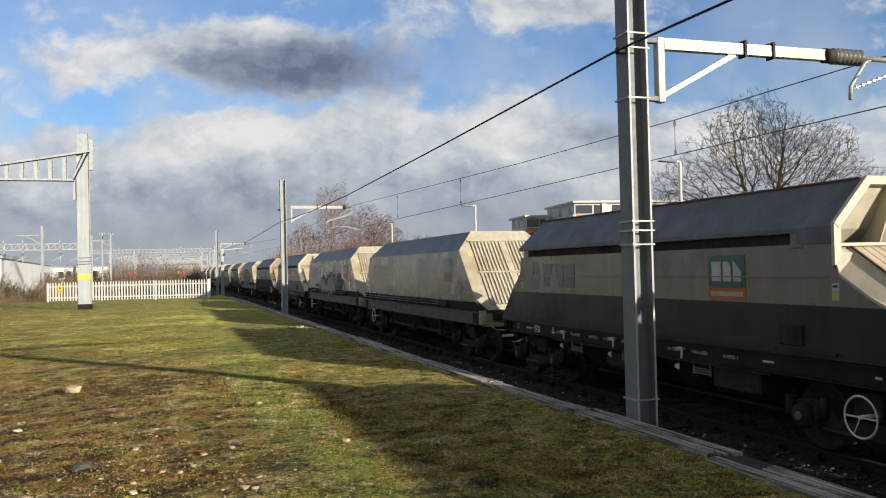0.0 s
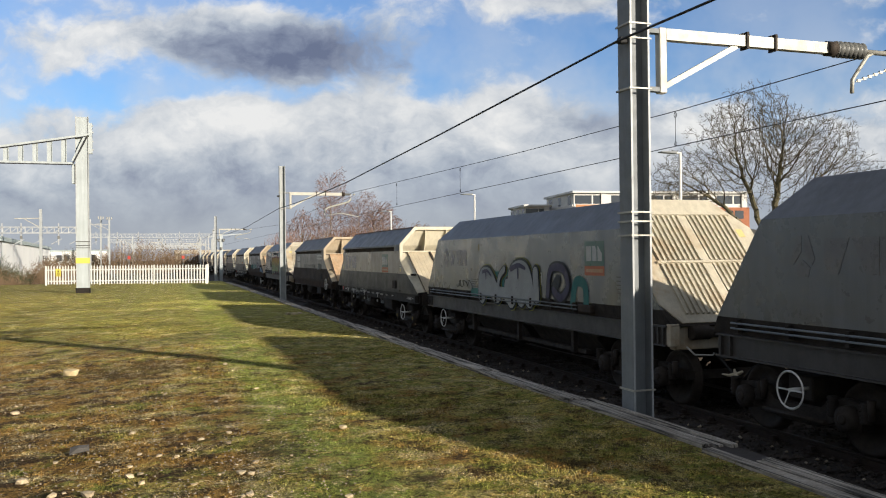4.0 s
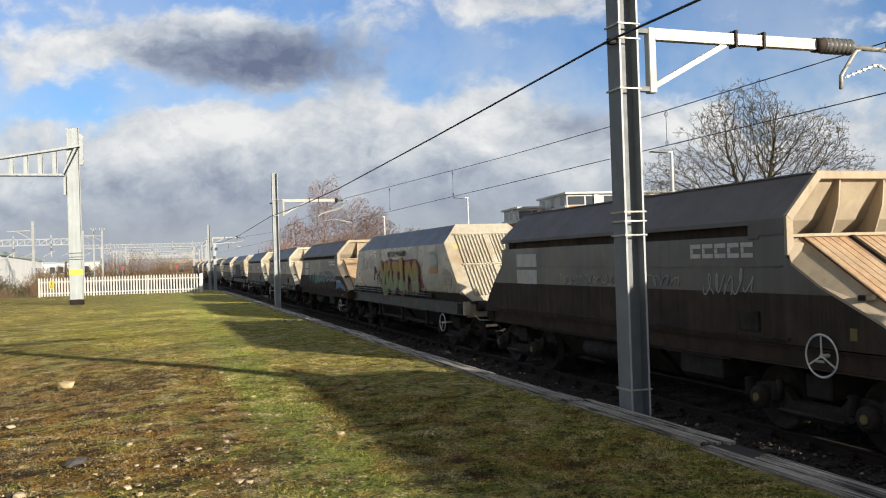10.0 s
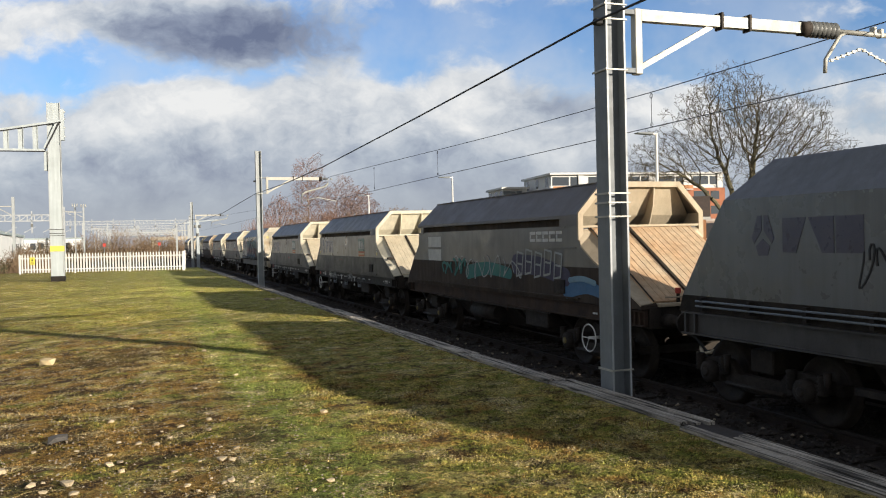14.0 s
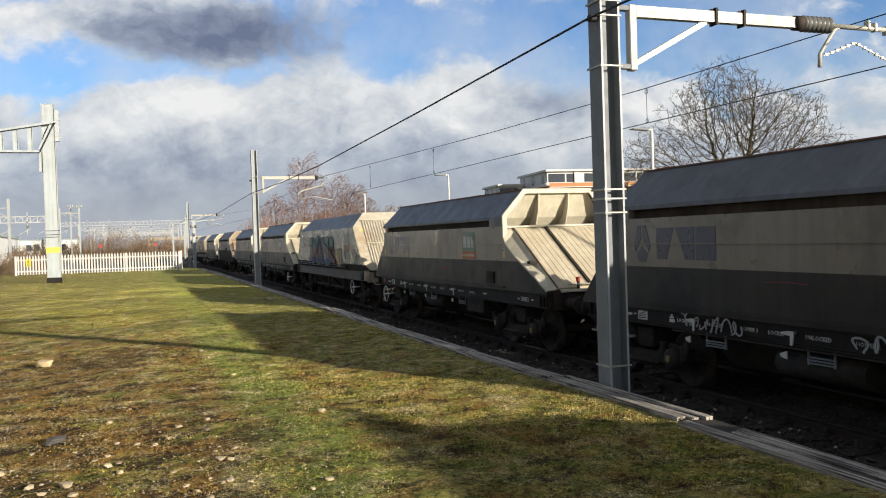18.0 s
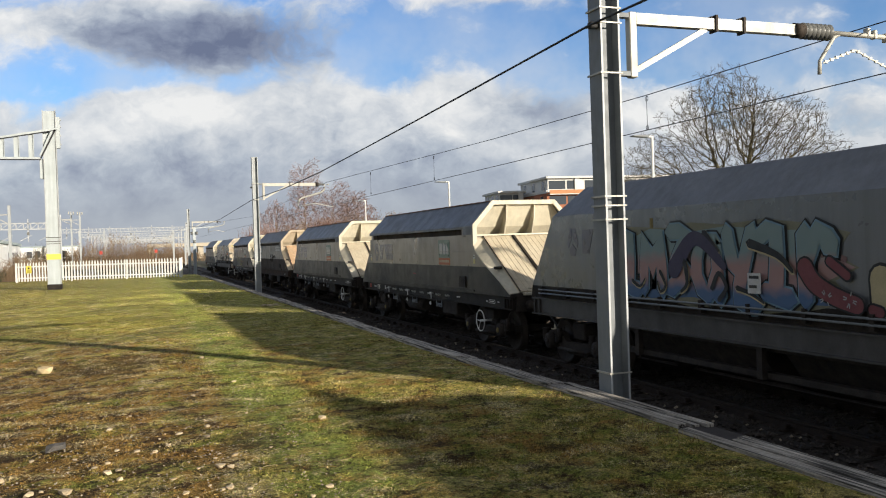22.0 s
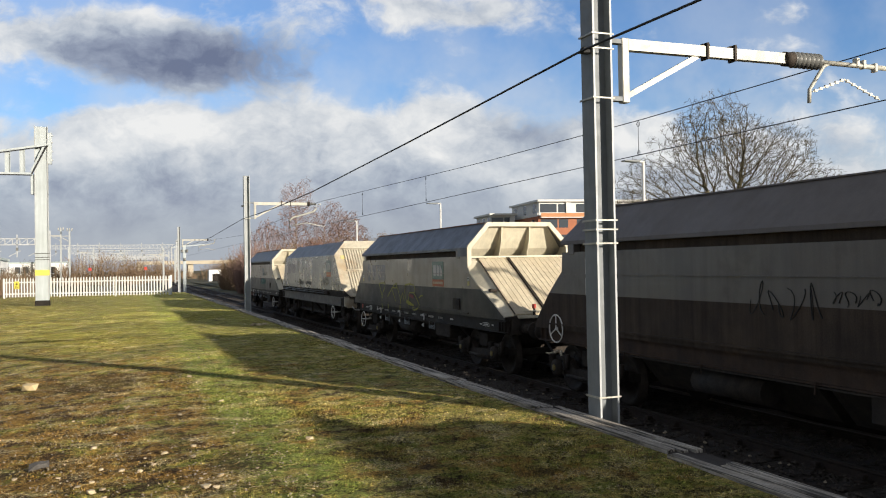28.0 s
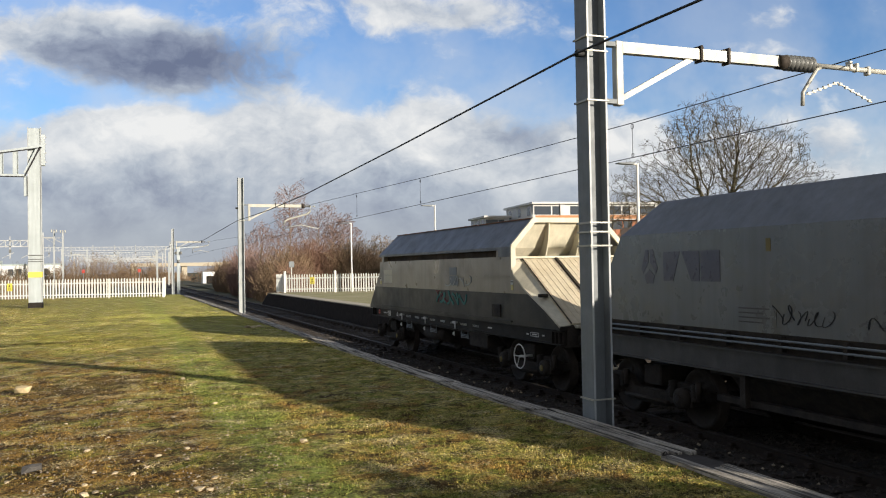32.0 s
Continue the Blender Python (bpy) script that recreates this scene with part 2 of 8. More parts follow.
# ---- materials ----
def material(name, base, rough=0.8, metal=0.0, second=None, scale=3.0, amount=0.5, grain=0.15, grain_scale=60.0, bump=0.15,
             streak=0.0, third=None, third_scale=1.0, rand=0.0, spec=0.4, island=False):
    """A weathered surface: two colours blended by large noise, a third by blotches, fine grain, relief, and rain streaks."""
    m = bpy.data.materials.new(name)
    m.use_nodes = True
    N, L = m.node_tree.nodes, m.node_tree.links
    b = N["Principled BSDF"]
    b.inputs["Metallic"].default_value, b.inputs["Specular IOR Level"].default_value = metal, spec
    tc = N.new("ShaderNodeTexCoord")

    def tex(sc, det=5, rgh=0.6, stretch=None):
        n = N.new("ShaderNodeTexNoise")
        n.inputs["Scale"].default_value, n.inputs["Detail"].default_value, n.inputs["Roughness"].default_value = sc, det, rgh
        if stretch:
            mp = N.new("ShaderNodeMapping")
            mp.inputs["Scale"].default_value = stretch
            L.new(tc.outputs["Object"], mp.inputs[0])
            L.new(mp.outputs[0], n.inputs["Vector"])
        else:
            L.new(tc.outputs["Object"], n.inputs["Vector"])
        return n.outputs["Fac"]

    def span(v, lo, hi, to_lo=0.0, to_hi=1.0):
        r = N.new("ShaderNodeMapRange")
        for i, x in enumerate((lo, hi, to_lo, to_hi)):
            r.inputs[i + 1].default_value = x
        L.new(v, r.inputs[0])
        return r.outputs[0]

    def mix(f, a, c, how="MIX"):
        x = N.new("ShaderNodeMix")
        x.data_type, x.blend_type = "RGBA", how
        for k, v in ((0, f), (6, a), (7, c)):
            if isinstance(v, tuple):
                x.inputs[k].default_value = (*v, 1)
            elif isinstance(v, float):
                x.inputs[k].default_value = v
            else:
                L.new(v, x.inputs[k])
        return x.outputs[2]

    def grey(v):
        c = N.new("ShaderNodeCombineColor")
        for i in range(3):
            L.new(v, c.inputs[i])
        return c.outputs[0]

    col = base
    if second:
        col = mix(span(tex(scale), 0.5 - 0.28 * (1.2 - amount), 0.5 + 0.28 * (1.2 - amount)), base, second)
    if third:
        col = mix(span(tex(third_scale, 6, 0.65), 0.52, 0.68), col, third)
    if streak:
        col = mix(1.0, col, grey(span(tex(1.0, 5, 0.65, (7.0, 7.0, 0.35)), 0.3, 0.75, 1.0 - streak, 1.0 + 0.3 * streak)), "MULTIPLY")
    if grain:
        col = mix(1.0, col, grey(span(tex(grain_scale, 3, 0.7), 0.3, 0.7, 1 - grain, 1 + grain)), "MULTIPLY")
    if rand or island:
        if island:
            src = N.new("ShaderNodeNewGeometry").outputs["Random Per Island"]
        else:
            src = N.new("ShaderNodeObjectInfo").outputs["Random"]
        col = mix(1.0, col, grey(span(src, 0, 1, 1 - (rand or 0.2), 1 + (rand or 0.2))), "MULTIPLY")
    if isinstance(col, tuple):
        b.inputs["Base Color"].default_value = (*col, 1)
    else:
        L.new(col, b.inputs["Base Color"])
    L.new(span(tex(scale * 2.3), 0.3, 0.7, max(rough - 0.12, 0.05), min(rough + 0.1, 1)), b.inputs["Roughness"])
    if bump:
        bp = N.new("ShaderNodeBump")
        bp.inputs["Strength"].default_value, bp.inputs["Distance"].default_value = bump, 0.01
        L.new(tex(grain_scale * 0.6, 4, 0.7), bp.inputs["Height"])
        L.new(bp.outputs[0], b.inputs["Normal"])
    return m


M = {}
M["cream"] = material("cream_wagon_paint", (0.265, 0.225, 0.178), 0.36, spec=0.55, second=(0.205, 0.168, 0.130), scale=0.8, streak=0.18, grain=0.08, third=(0.155, 0.125, 0.095), third_scale=0.9)
M["cream_end"] = material("cream_end_paint", (0.66, 0.61, 0.48), 0.55, second=(0.58, 0.525, 0.395), scale=1.6, streak=0.22, grain=0.07)
M["slope_cream"] = material("dusty_slope_sheet", (0.64, 0.565, 0.42), 0.7, second=(0.56, 0.47, 0.33), scale=1.2, streak=0.2, grain=0.1)
M["slope_rust"] = material("rusty_slope_sheet", (0.60, 0.36, 0.19), 0.8, second=(0.62, 0.49, 0.34), scale=1.1, streak=0.3, grain=0.15)
M["tan_end"] = material("tan_end_paint", (0.61, 0.56, 0.445), 0.6, second=(0.53, 0.475, 0.365), scale=1.4, streak=0.25, grain=0.08, third=(0.45, 0.34, 0.22), third_scale=1.3)
M["black"] = material("black_wagon_paint", (0.014, 0.0125, 0.0115), 0.6, second=(0.036, 0.029, 0.024), scale=0.9, streak=0.3, grain=0.15, spec=0.15)
M["black_side"] = material("dusty_black_side_paint", (0.023, 0.0185, 0.0145), 0.48, second=(0.047, 0.037, 0.029), scale=0.9, streak=0.35, grain=0.15, spec=0.32, third=(0.012, 0.010, 0.009), third_scale=1.1)
M["dark"] = material("dark_grey_wagon_paint", (0.118, 0.108, 0.098), 0.42, spec=0.5, second=(0.16, 0.14, 0.12), scale=0.8, streak=0.2, grain=0.1, third=(0.085, 0.072, 0.06), third_scale=0.8)
M["dark_low"] = material("grimy_brown_paint_and_slot_shade", (0.052, 0.041, 0.034), 0.8, second=(0.095, 0.070, 0.052), scale=1.2, streak=0.4, grain=0.2, spec=0.15)
M["grey"] = material("grey_wagon_paint", (0.168, 0.175, 0.182), 0.30, spec=0.65, second=(0.130, 0.136, 0.142), scale=0.8, streak=0.24, grain=0.06, third=(0.125, 0.122, 0.116), third_scale=0.7)
M["grey_roof"] = material("grey_roof_sheet", (0.19, 0.205, 0.235), 0.5, second=(0.145, 0.155, 0.175), scale=1.2, streak=0.25, grain=0.08)
M["roof_brown"] = material("brown_grey_roof_sheet", (0.165, 0.15, 0.145), 0.55, second=(0.13, 0.112, 0.10), scale=0.9, streak=0.15, grain=0.1)
M["dusty_end"] = material("dusty_beige_end", (0.54, 0.455, 0.33), 0.75, second=(0.46, 0.37, 0.26), scale=1.4, streak=0.2, grain=0.1)
M["rust_sill"] = material("rusty_brown_sill", (0.085, 0.056, 0.040), 0.85, second=(0.05, 0.038, 0.032), scale=3, streak=0.2, grain=0.2, spec=0.15)
M["roof"] = material("slate_grey_roof_sheet", (0.165, 0.172, 0.19), 0.5, second=(0.115, 0.115, 0.125), scale=1.4, streak=0.25, grain=0.1)
M["grime"] = material("running_gear_grime", (0.023, 0.020, 0.018), 0.8, second=(0.055, 0.044, 0.035), scale=5, grain=0.3, bump=0.3, spec=0.2)
M["wheel"] = material("brake_dusted_steel", (0.034, 0.028, 0.024), 0.7, metal=0.1, second=(0.060, 0.047, 0.037), scale=6, spec=0.2)
M["steel"] = material("dull_rail_steel", (0.060, 0.050, 0.042), 0.65, metal=0.3, grain=0.1)
M["rail"] = material("rusty_rail", (0.045, 0.030, 0.022), 0.9, second=(0.026, 0.02, 0.016), scale=6, grain=0.2)
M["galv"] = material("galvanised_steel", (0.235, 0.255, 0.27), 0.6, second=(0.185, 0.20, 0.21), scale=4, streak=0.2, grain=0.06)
# lighter copy of galv for far masts, with sunlight put into its colour
M["galv_far"] = material("galvanised_steel_lit_copy", (0.42, 0.44, 0.44), 0.6, second=(0.34, 0.36, 0.36), scale=3, streak=0.15, grain=0.06)
M["galv_glint"] = material("galvanised_edge_glint", (0.50, 0.52, 0.53), 0.5, second=(0.40, 0.42, 0.43), scale=3, grain=0.08)
M["galv_light"] = material("pale_galvanised_steel", (0.52, 0.50, 0.435), 0.5, metal=0.1, second=(0.43, 0.415, 0.36), scale=3, streak=0.15, grain=0.06)
M["white"] = material("white_fence_paint", (0.82, 0.81, 0.77), 0.6, second=(0.72, 0.71, 0.66), scale=3, streak=0.15, grain=0.05)
M["yellow"] = material("yellow_paint", (0.72, 0.62, 0.10), 0.6, grain=0.1)
M["purple"] = material("navy_logo_paint", (0.040, 0.035, 0.070), 0.34, spec=0.6, second=(0.06, 0.055, 0.09), scale=4, grain=0.1)
M["green"] = material("green_panel_paint", (0.012, 0.10, 0.07), 0.36, spec=0.55, second=(0.02, 0.075, 0.055), scale=4, grain=0.06)
M["orange"] = material("orange_panel_paint", (0.46, 0.13, 0.05), 0.55, grain=0.06)
M["chalk"] = material("white_stencil_paint", (0.62, 0.61, 0.57), 0.65, second=(0.48, 0.47, 0.44), scale=6, grain=0.1)
M["red"] = material("red_paint", (0.48, 0.06, 0.04), 0.6, grain=0.1)
M["rubber"] = material("black_rubber", (0.018, 0.018, 0.018), 0.7, grain=0.1)
M["timber"] = material("weathered_grey_timber", (0.27, 0.25, 0.22), 0.9, second=(0.17, 0.155, 0.135), scale=4, grain=0.3, grain_scale=40, bump=0.5, rand=0.18)
M["ballast"] = material("dark_ballast", (0.085, 0.070, 0.058), 0.95, second=(0.034, 0.028, 0.024), scale=2.5, grain=0.4, grain_scale=22, bump=1.0, island=True)
M["sleeper"] = material("oiled_sleeper", (0.040, 0.033, 0.029), 0.9, grain=0.25, rand=0.2)
M["brick_dark"] = material("sooty_platform_brick", (0.026, 0.022, 0.021), 0.95, second=(0.045, 0.036, 0.033), scale=3, grain=0.3, rand=0.25, spec=0.1)
M["concrete"] = material("pale_concrete", (0.52, 0.46, 0.36), 0.85, second=(0.40, 0.35, 0.27), scale=3, grain=0.12)
M["insulator"] = material("brown_grey_insulator", (0.16, 0.16, 0.15), 0.35, grain=0.05)
M["wire"] = material("dark_copper_wire", (0.03, 0.03, 0.033), 0.6, metal=0.4, grain=0)
M["gantry"] = material("pale_green_grey_paint", (0.50, 0.545, 0.56), 0.6, second=(0.42, 0.46, 0.47), scale=1.5, streak=0.2, grain=0.05)
M["far_steel"] = material("dull_far_steel", (0.46, 0.475, 0.48), 0.6, second=(0.30, 0.31, 0.315), scale=2, grain=0.05)

# ---- building helpers ----
def part(name, bm, mat, parent=None, label="", smooth=False):
    """Links a bmesh as one mesh object under a thing or a part. mat: a material or several."""
    me = bpy.data.meshes.new(name)
    bmesh.ops.recalc_face_normals(bm, faces=bm.faces)
    bm.to_mesh(me)
    bm.free()
    for m in (mat if isinstance(mat, (list, tuple)) else [mat]):
        me.materials.append(m)
    if smooth:
        me.shade_smooth()
    ob = new(name, me)
    ob.parent = parent
    if label:
        ob["label"] = label
    return ob


def empty(name, m=None, parent=None):
    ob = new(name)
    ob.empty_display_size = 0.2
    ob.parent = parent
    if m is not None:
        ob.matrix_basis = m
    return ob


def solid(bm, pts, faces, mi=0):
    vs = [bm.verts.new(p) for p in pts]
    for f in faces:
        fc = bm.faces.new([vs[i] for i in f])
        fc.material_index = mi
    return vs


def box(bm, x0, x1, y0, y1, z0, z1, mi=0, bevel=0.0):
    vs = solid(bm, [(x, y, z) for x in (x0, x1) for y in (y0, y1) for z in (z0, z1)],
               [(0, 1, 3, 2), (4, 6, 7, 5), (0, 4, 5, 1), (2, 3, 7, 6), (0, 2, 6, 4), (1, 5, 7, 3)], mi)
    if bevel:
        es = {e for v in vs for e in v.link_edges}
        bmesh.ops.bevel(bm, geom=list(es), offset=bevel, segments=1, affect="EDGES")
    return bm


def slab(bm, outline, a, b, axis=0, mi=0):
    """A flat plate: an outline in two of the axes, thick from a to b on the third."""
    def at(p, w):
        q = list(p)
        q.insert(axis, w)
        return q
    n = len(outline)
    pts = [at(p, a) for p in outline] + [at(p, b) for p in outline]
    solid(bm, pts, [tuple(range(n)), tuple(range(2 * n - 1, n - 1, -1))] + [(i, (i + 1) % n, n + (i + 1) % n, n + i) for i in range(n)], mi)
    return bm


def beam(bm, p, q, w, h=None, up=(0, 0, 1), mi=0):
    """A square bar from p to q, w wide and h high."""
    p, q = Vector(p), Vector(q)
    d = (q - p).normalized()
    u = Vector(up)
    if abs(d.dot(u)) > 0.99:
        u = Vector((1, 0, 0))
    s = d.cross(u).normalized() * w / 2
    t = s.cross(d).normalized() * (h or w) / 2
    pts = [c + a * s + b * t for c in (p, q) for a, b in ((-1, -1), (1, -1), (1, 1), (-1, 1))]
    solid(bm, pts, [(0, 1, 2, 3), (7, 6, 5, 4), (0, 4, 5, 1), (1, 5, 6, 2), (2, 6, 7, 3), (3, 7, 4, 0)], mi)
    return bm


def tube(bm, path, r, n=8, mi=0, caps=True):
    """A round bar along a path; r: one radius or one a point."""
    path = [Vector(p) for p in path]
    rings = []
    for i, p in enumerate(path):
        d = (path[min(i + 1, len(path) - 1)] - path[max(i - 1, 0)]).normalized()
        s = d.cross(Vector((0, 0, 1)))
        if s.length < 1e-3:
            s = d.cross(Vector((1, 0, 0)))
        s.normalize()
        t = s.cross(d)
        rr = r[i] if isinstance(r, (list, tuple)) else r
        rings.append([bm.verts.new(p + rr * (math.cos(2 * math.pi * k / n) * s + math.sin(2 * math.pi * k / n) * t)) for k in range(n)])
    for a, b in zip(rings, rings[1:]):
        for k in range(n):
            f = bm.faces.new((a[k], a[(k + 1) % n], b[(k + 1) % n], b[k]))
            f.material_index, f.smooth = mi, True
    if caps:
        for ring in (rings[0][::-1], rings[-1]):
            bm.faces.new(ring).material_index = mi
    return bm


def lathe(bm, rz, m=None, n=20, mi=0):
    """A turned shape: (radius, height) pairs round the z axis, laid by the pose m."""
    m = m or Matrix()
    rings = [[bm.verts.new(m @ Vector((r * math.cos(2 * math.pi * k / n), r * math.sin(2 * math.pi * k / n), z))) for k in range(n)] for r, z in rz]
    for a, b in zip(rings, rings[1:]):
        for k in range(n):
            f = bm.faces.new((a[k], a[(k + 1) % n], b[(k + 1) % n], b[k]))
            f.material_index, f.smooth = mi, True
    for ring in (rings[0][::-1], rings[-1]):
        bm.faces.new(ring).material_index = mi
    return bm


def ring_bar(bm, centre, radius, r, normal="x", n=20, mi=0):
    """A hoop round the given axis."""
    c = Vector(centre)
    pts = []
    for k in range(n):
        a = 2 * math.pi * k / n
        u, v = math.cos(a), math.sin(a)
        d = Vector((0, u, v)) if normal == "x" else Vector((u, v, 0))
        pts.append((c + d * radius, d))
    ax = Vector((1, 0, 0)) if normal == "x" else Vector((0, 0, 1))
    rings = [[bm.verts.new(p + r * (math.cos(b) * d + math.sin(b) * ax)) for b in (0, math.pi / 2, math.pi, 3 * math.pi / 2)] for p, d in pts]
    for i in range(n):
        a, b = rings[i], rings[(i + 1) % n]
        for k in range(4):
            f = bm.faces.new((a[k], a[(k + 1) % 4], b[(k + 1) % 4], b[k]))
            f.material_index = mi
    return bm


def B():
    return bmesh.new()

# ---- the ground and the line ----
def rough_sheet(name, x0, x1, y0, y1, z, nx, ny, amp, mat, seed=0.0, size=1.3):
    bm = B()
    grid = [[bm.verts.new((x0 + (x1 - x0) * i / nx, y0 + (y1 - y0) * j / ny, 0)) for j in range(ny + 1)] for i in range(nx + 1)]
    for col in grid:
        for v in col:
            v.co.z = z + amp * noise.fractal((v.co.x / size + seed, v.co.y / size, 3.7), 1.0, 2.0, 3)
    for i in range(nx):
        for j in range(ny):
            bm.faces.new((grid[i][j], grid[i + 1][j], grid[i + 1][j + 1], grid[i][j + 1])).smooth = True
    return part(name, bm, mat)


def turf_material(name="mossy_turf", blade=False, tone=1.0):
    """Thin mossy turf: green along the old path and by the edge, brown and mossy elsewhere."""
    m = bpy.data.materials.new(name)
    m.use_nodes = True
    N, L = m.node_tree.nodes, m.node_tree.links
    b = N["Principled BSDF"]
    b.inputs["Roughness"].default_value, b.inputs["Specular IOR Level"].default_value = 0.95, 0.15
    tc = N.new("ShaderNodeTexCoord")
    sep = N.new("ShaderNodeSeparateXYZ")
    L.new(tc.outputs["Object"], sep.inputs[0])

    def tex(sc, det=6, rgh=0.65):
        n = N.new("ShaderNodeTexNoise")
        n.inputs["Scale"].default_value, n.inputs["Detail"].default_value, n.inputs["Roughness"].default_value = sc, det, rgh
        L.new(tc.outputs["Object"], n.inputs["Vector"])
        return n.outputs["Fac"]

    def op(kind, a, c=None, e=None):
        x = N.new("ShaderNodeMath")
        x.operation = kind
        for i, v in enumerate((a, c, e)):
            if isinstance(v, (int, float)):
                x.inputs[i].default_value = v
            elif v is not None:
                L.new(v, x.inputs[i])
        return x.outputs[0]

    def span(v, lo, hi):
        r = N.new("ShaderNodeMapRange")
        r.interpolation_type = "SMOOTHSTEP"
        r.inputs[1].default_value, r.inputs[2].default_value = lo, hi
        L.new(v, r.inputs[0])
        return r.outputs[0]

    def mix(f, a, c):
        x = N.new("ShaderNodeMix")
        x.data_type = "RGBA"
        L.new(f, x.inputs[0])
        for k, v in ((6, a), (7, c)):
            if isinstance(v, tuple):
                x.inputs[k].default_value = (*v, 1)
            else:
                L.new(v, x.inputs[k])
        return x.outputs[2]

    def seeded(sc, det, rgh, shift):
        n = N.new("ShaderNodeTexNoise")
        n.inputs["Scale"].default_value, n.inputs["Detail"].default_value, n.inputs["Roughness"].default_value = sc, det, rgh
        mp = N.new("ShaderNodeMapping")
        mp.inputs["Location"].default_value = (shift, shift * 1.7, 0)
        L.new(tc.outputs["Object"], mp.inputs[0])
        L.new(mp.outputs[0], n.inputs["Vector"])
        return n.outputs["Fac"]

    X, Y = sep.outputs["X"], sep.outputs["Y"]
    fine, mid, wide = tex(38, 5, 0.8), tex(4.2, 8, 0.75), tex(0.7, 6, 0.65)
    near = span(Y, 24.0, 9.0)
    col = mix(span(mid, 0.455, 0.545), (0.228, 0.238, 0.046), (0.46, 0.365, 0.10))
    # a greener strip along an old path
    path = op("ABSOLUTE", op("ADD", op("MULTIPLY_ADD", Y, 0.006, op("MULTIPLY", wide, 1.6)), op("MULTIPLY_ADD", X, -1.0, 0.52)))
    strip = op("MULTIPLY", span(path, 0.72, 0.15), span(seeded(2.2, 8, 0.78, 4.0), 0.38, 0.53))
    # sheets of straw
    col = mix(op("MULTIPLY", span(seeded(1.6, 8, 0.75, 9.0), 0.51, 0.59), 0.7), col, (0.50, 0.415, 0.155))
    # orange moss and bare brown earth, mostly away from the line
    moss = op("ADD", op("MULTIPLY_ADD", X, -0.022, op("MULTIPLY", near, 0.085)), seeded(1.25, 8, 0.75, 15.0))
    col = mix(op("MULTIPLY", span(moss, 0.525, 0.62), 0.85), col, (0.34, 0.185, 0.050))
    earth = op("ADD", op("MULTIPLY_ADD", X, -0.012, op("MULTIPLY", near, 0.07)), seeded(2.0, 9, 0.8, 23.0))
    col = mix(op("MULTIPLY", span(earth, 0.57, 0.63), 0.95), col, (0.085, 0.050, 0.024))
    # a dark worn hollow this side of the path, and another where the path runs out
    for cx, cy, ax, ay in ((-0.25, 14.2, 1.15, 1.7), (0.95, 7.6, 0.30, 0.75), (-2.6, 11.5, 1.0, 0.8)):
        dx, dy = op("MULTIPLY_ADD", X, 1 / ax, -cx / ax), op("MULTIPLY_ADD", Y, 1 / ay, -cy / ay)
        near_it = op("ADD", op("MULTIPLY", dx, dx), op("MULTIPLY", dy, dy))
        col = mix(op("MULTIPLY", span(op("MULTIPLY_ADD", seeded(3.2, 8, 0.8, 41.0), -4.0, op("ADD", near_it, 2.0)), 0.85, 0.15), 0.8), col, (0.080, 0.055, 0.024))
    col = mix(op("MULTIPLY", strip, 0.8), col, (0.25, 0.31, 0.065))
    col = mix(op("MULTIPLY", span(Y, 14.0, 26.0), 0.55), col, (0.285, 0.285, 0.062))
    # chips of straw and dark gaps
    col = mix(span(op("MULTIPLY_ADD", fine, 0.6, op("MULTIPLY", seeded(2.1, 5, 0.6, 31.0), 0.5)), 0.585, 0.65), col, (0.68, 0.56, 0.30))
    col = mix(op("MULTIPLY", span(op("MULTIPLY_ADD", tex(24, 5, 0.8), 0.6, op("MULTIPLY", seeded(3.0, 5, 0.6, 37.0), 0.5)), 0.53, 0.46), 0.9), col, (0.075, 0.058, 0.024))
    # bright and dark mottling of sunlit lumps, put into the colour
    dapple = N.new("ShaderNodeMapRange")
    dapple.inputs[1].default_value, dapple.inputs[2].default_value, dapple.inputs[3].default_value, dapple.inputs[4].default_value = 0.40, 0.60, 0.28, 2.05
    L.new(op("MULTIPLY_ADD", tex(14, 6, 0.85), 0.55, op("MULTIPLY", tex(70, 3, 0.85), 0.45)), dapple.inputs[0])
    # far turf: extra brightness is put into the colour with distance
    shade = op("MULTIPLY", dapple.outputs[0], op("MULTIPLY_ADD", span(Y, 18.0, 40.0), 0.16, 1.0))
    if blade:
        g = N.new("ShaderNodeNewGeometry")
        shade = op("MULTIPLY", shade, op("MULTIPLY_ADD", op("POWER", g.outputs["Random Per Island"], 2.2), 0.95 * tone, 0.68 * tone))
    x = N.new("ShaderNodeMix")
    x.data_type, x.blend_type = "RGBA", "MULTIPLY"
    x.inputs[0].default_value = 1.0
    c = N.new("ShaderNodeCombineColor")
    for i in range(3):
        L.new(shade, c.inputs[i])
    L.new(col, x.inputs[6]), L.new(c.outputs[0], x.inputs[7])
    L.new(x.outputs[2], b.inputs["Base Color"])
    if blade:
        return m
    bp = N.new("ShaderNodeBump")
    bp.inputs["Strength"].default_value, bp.inputs["Distance"].default_value = 1.0, 0.06
    L.new(op("MULTIPLY_ADD", tex(55, 3), 0.4, fine), bp.inputs["Height"])
    L.new(bp.outputs[0], b.inputs["Normal"])
    return m


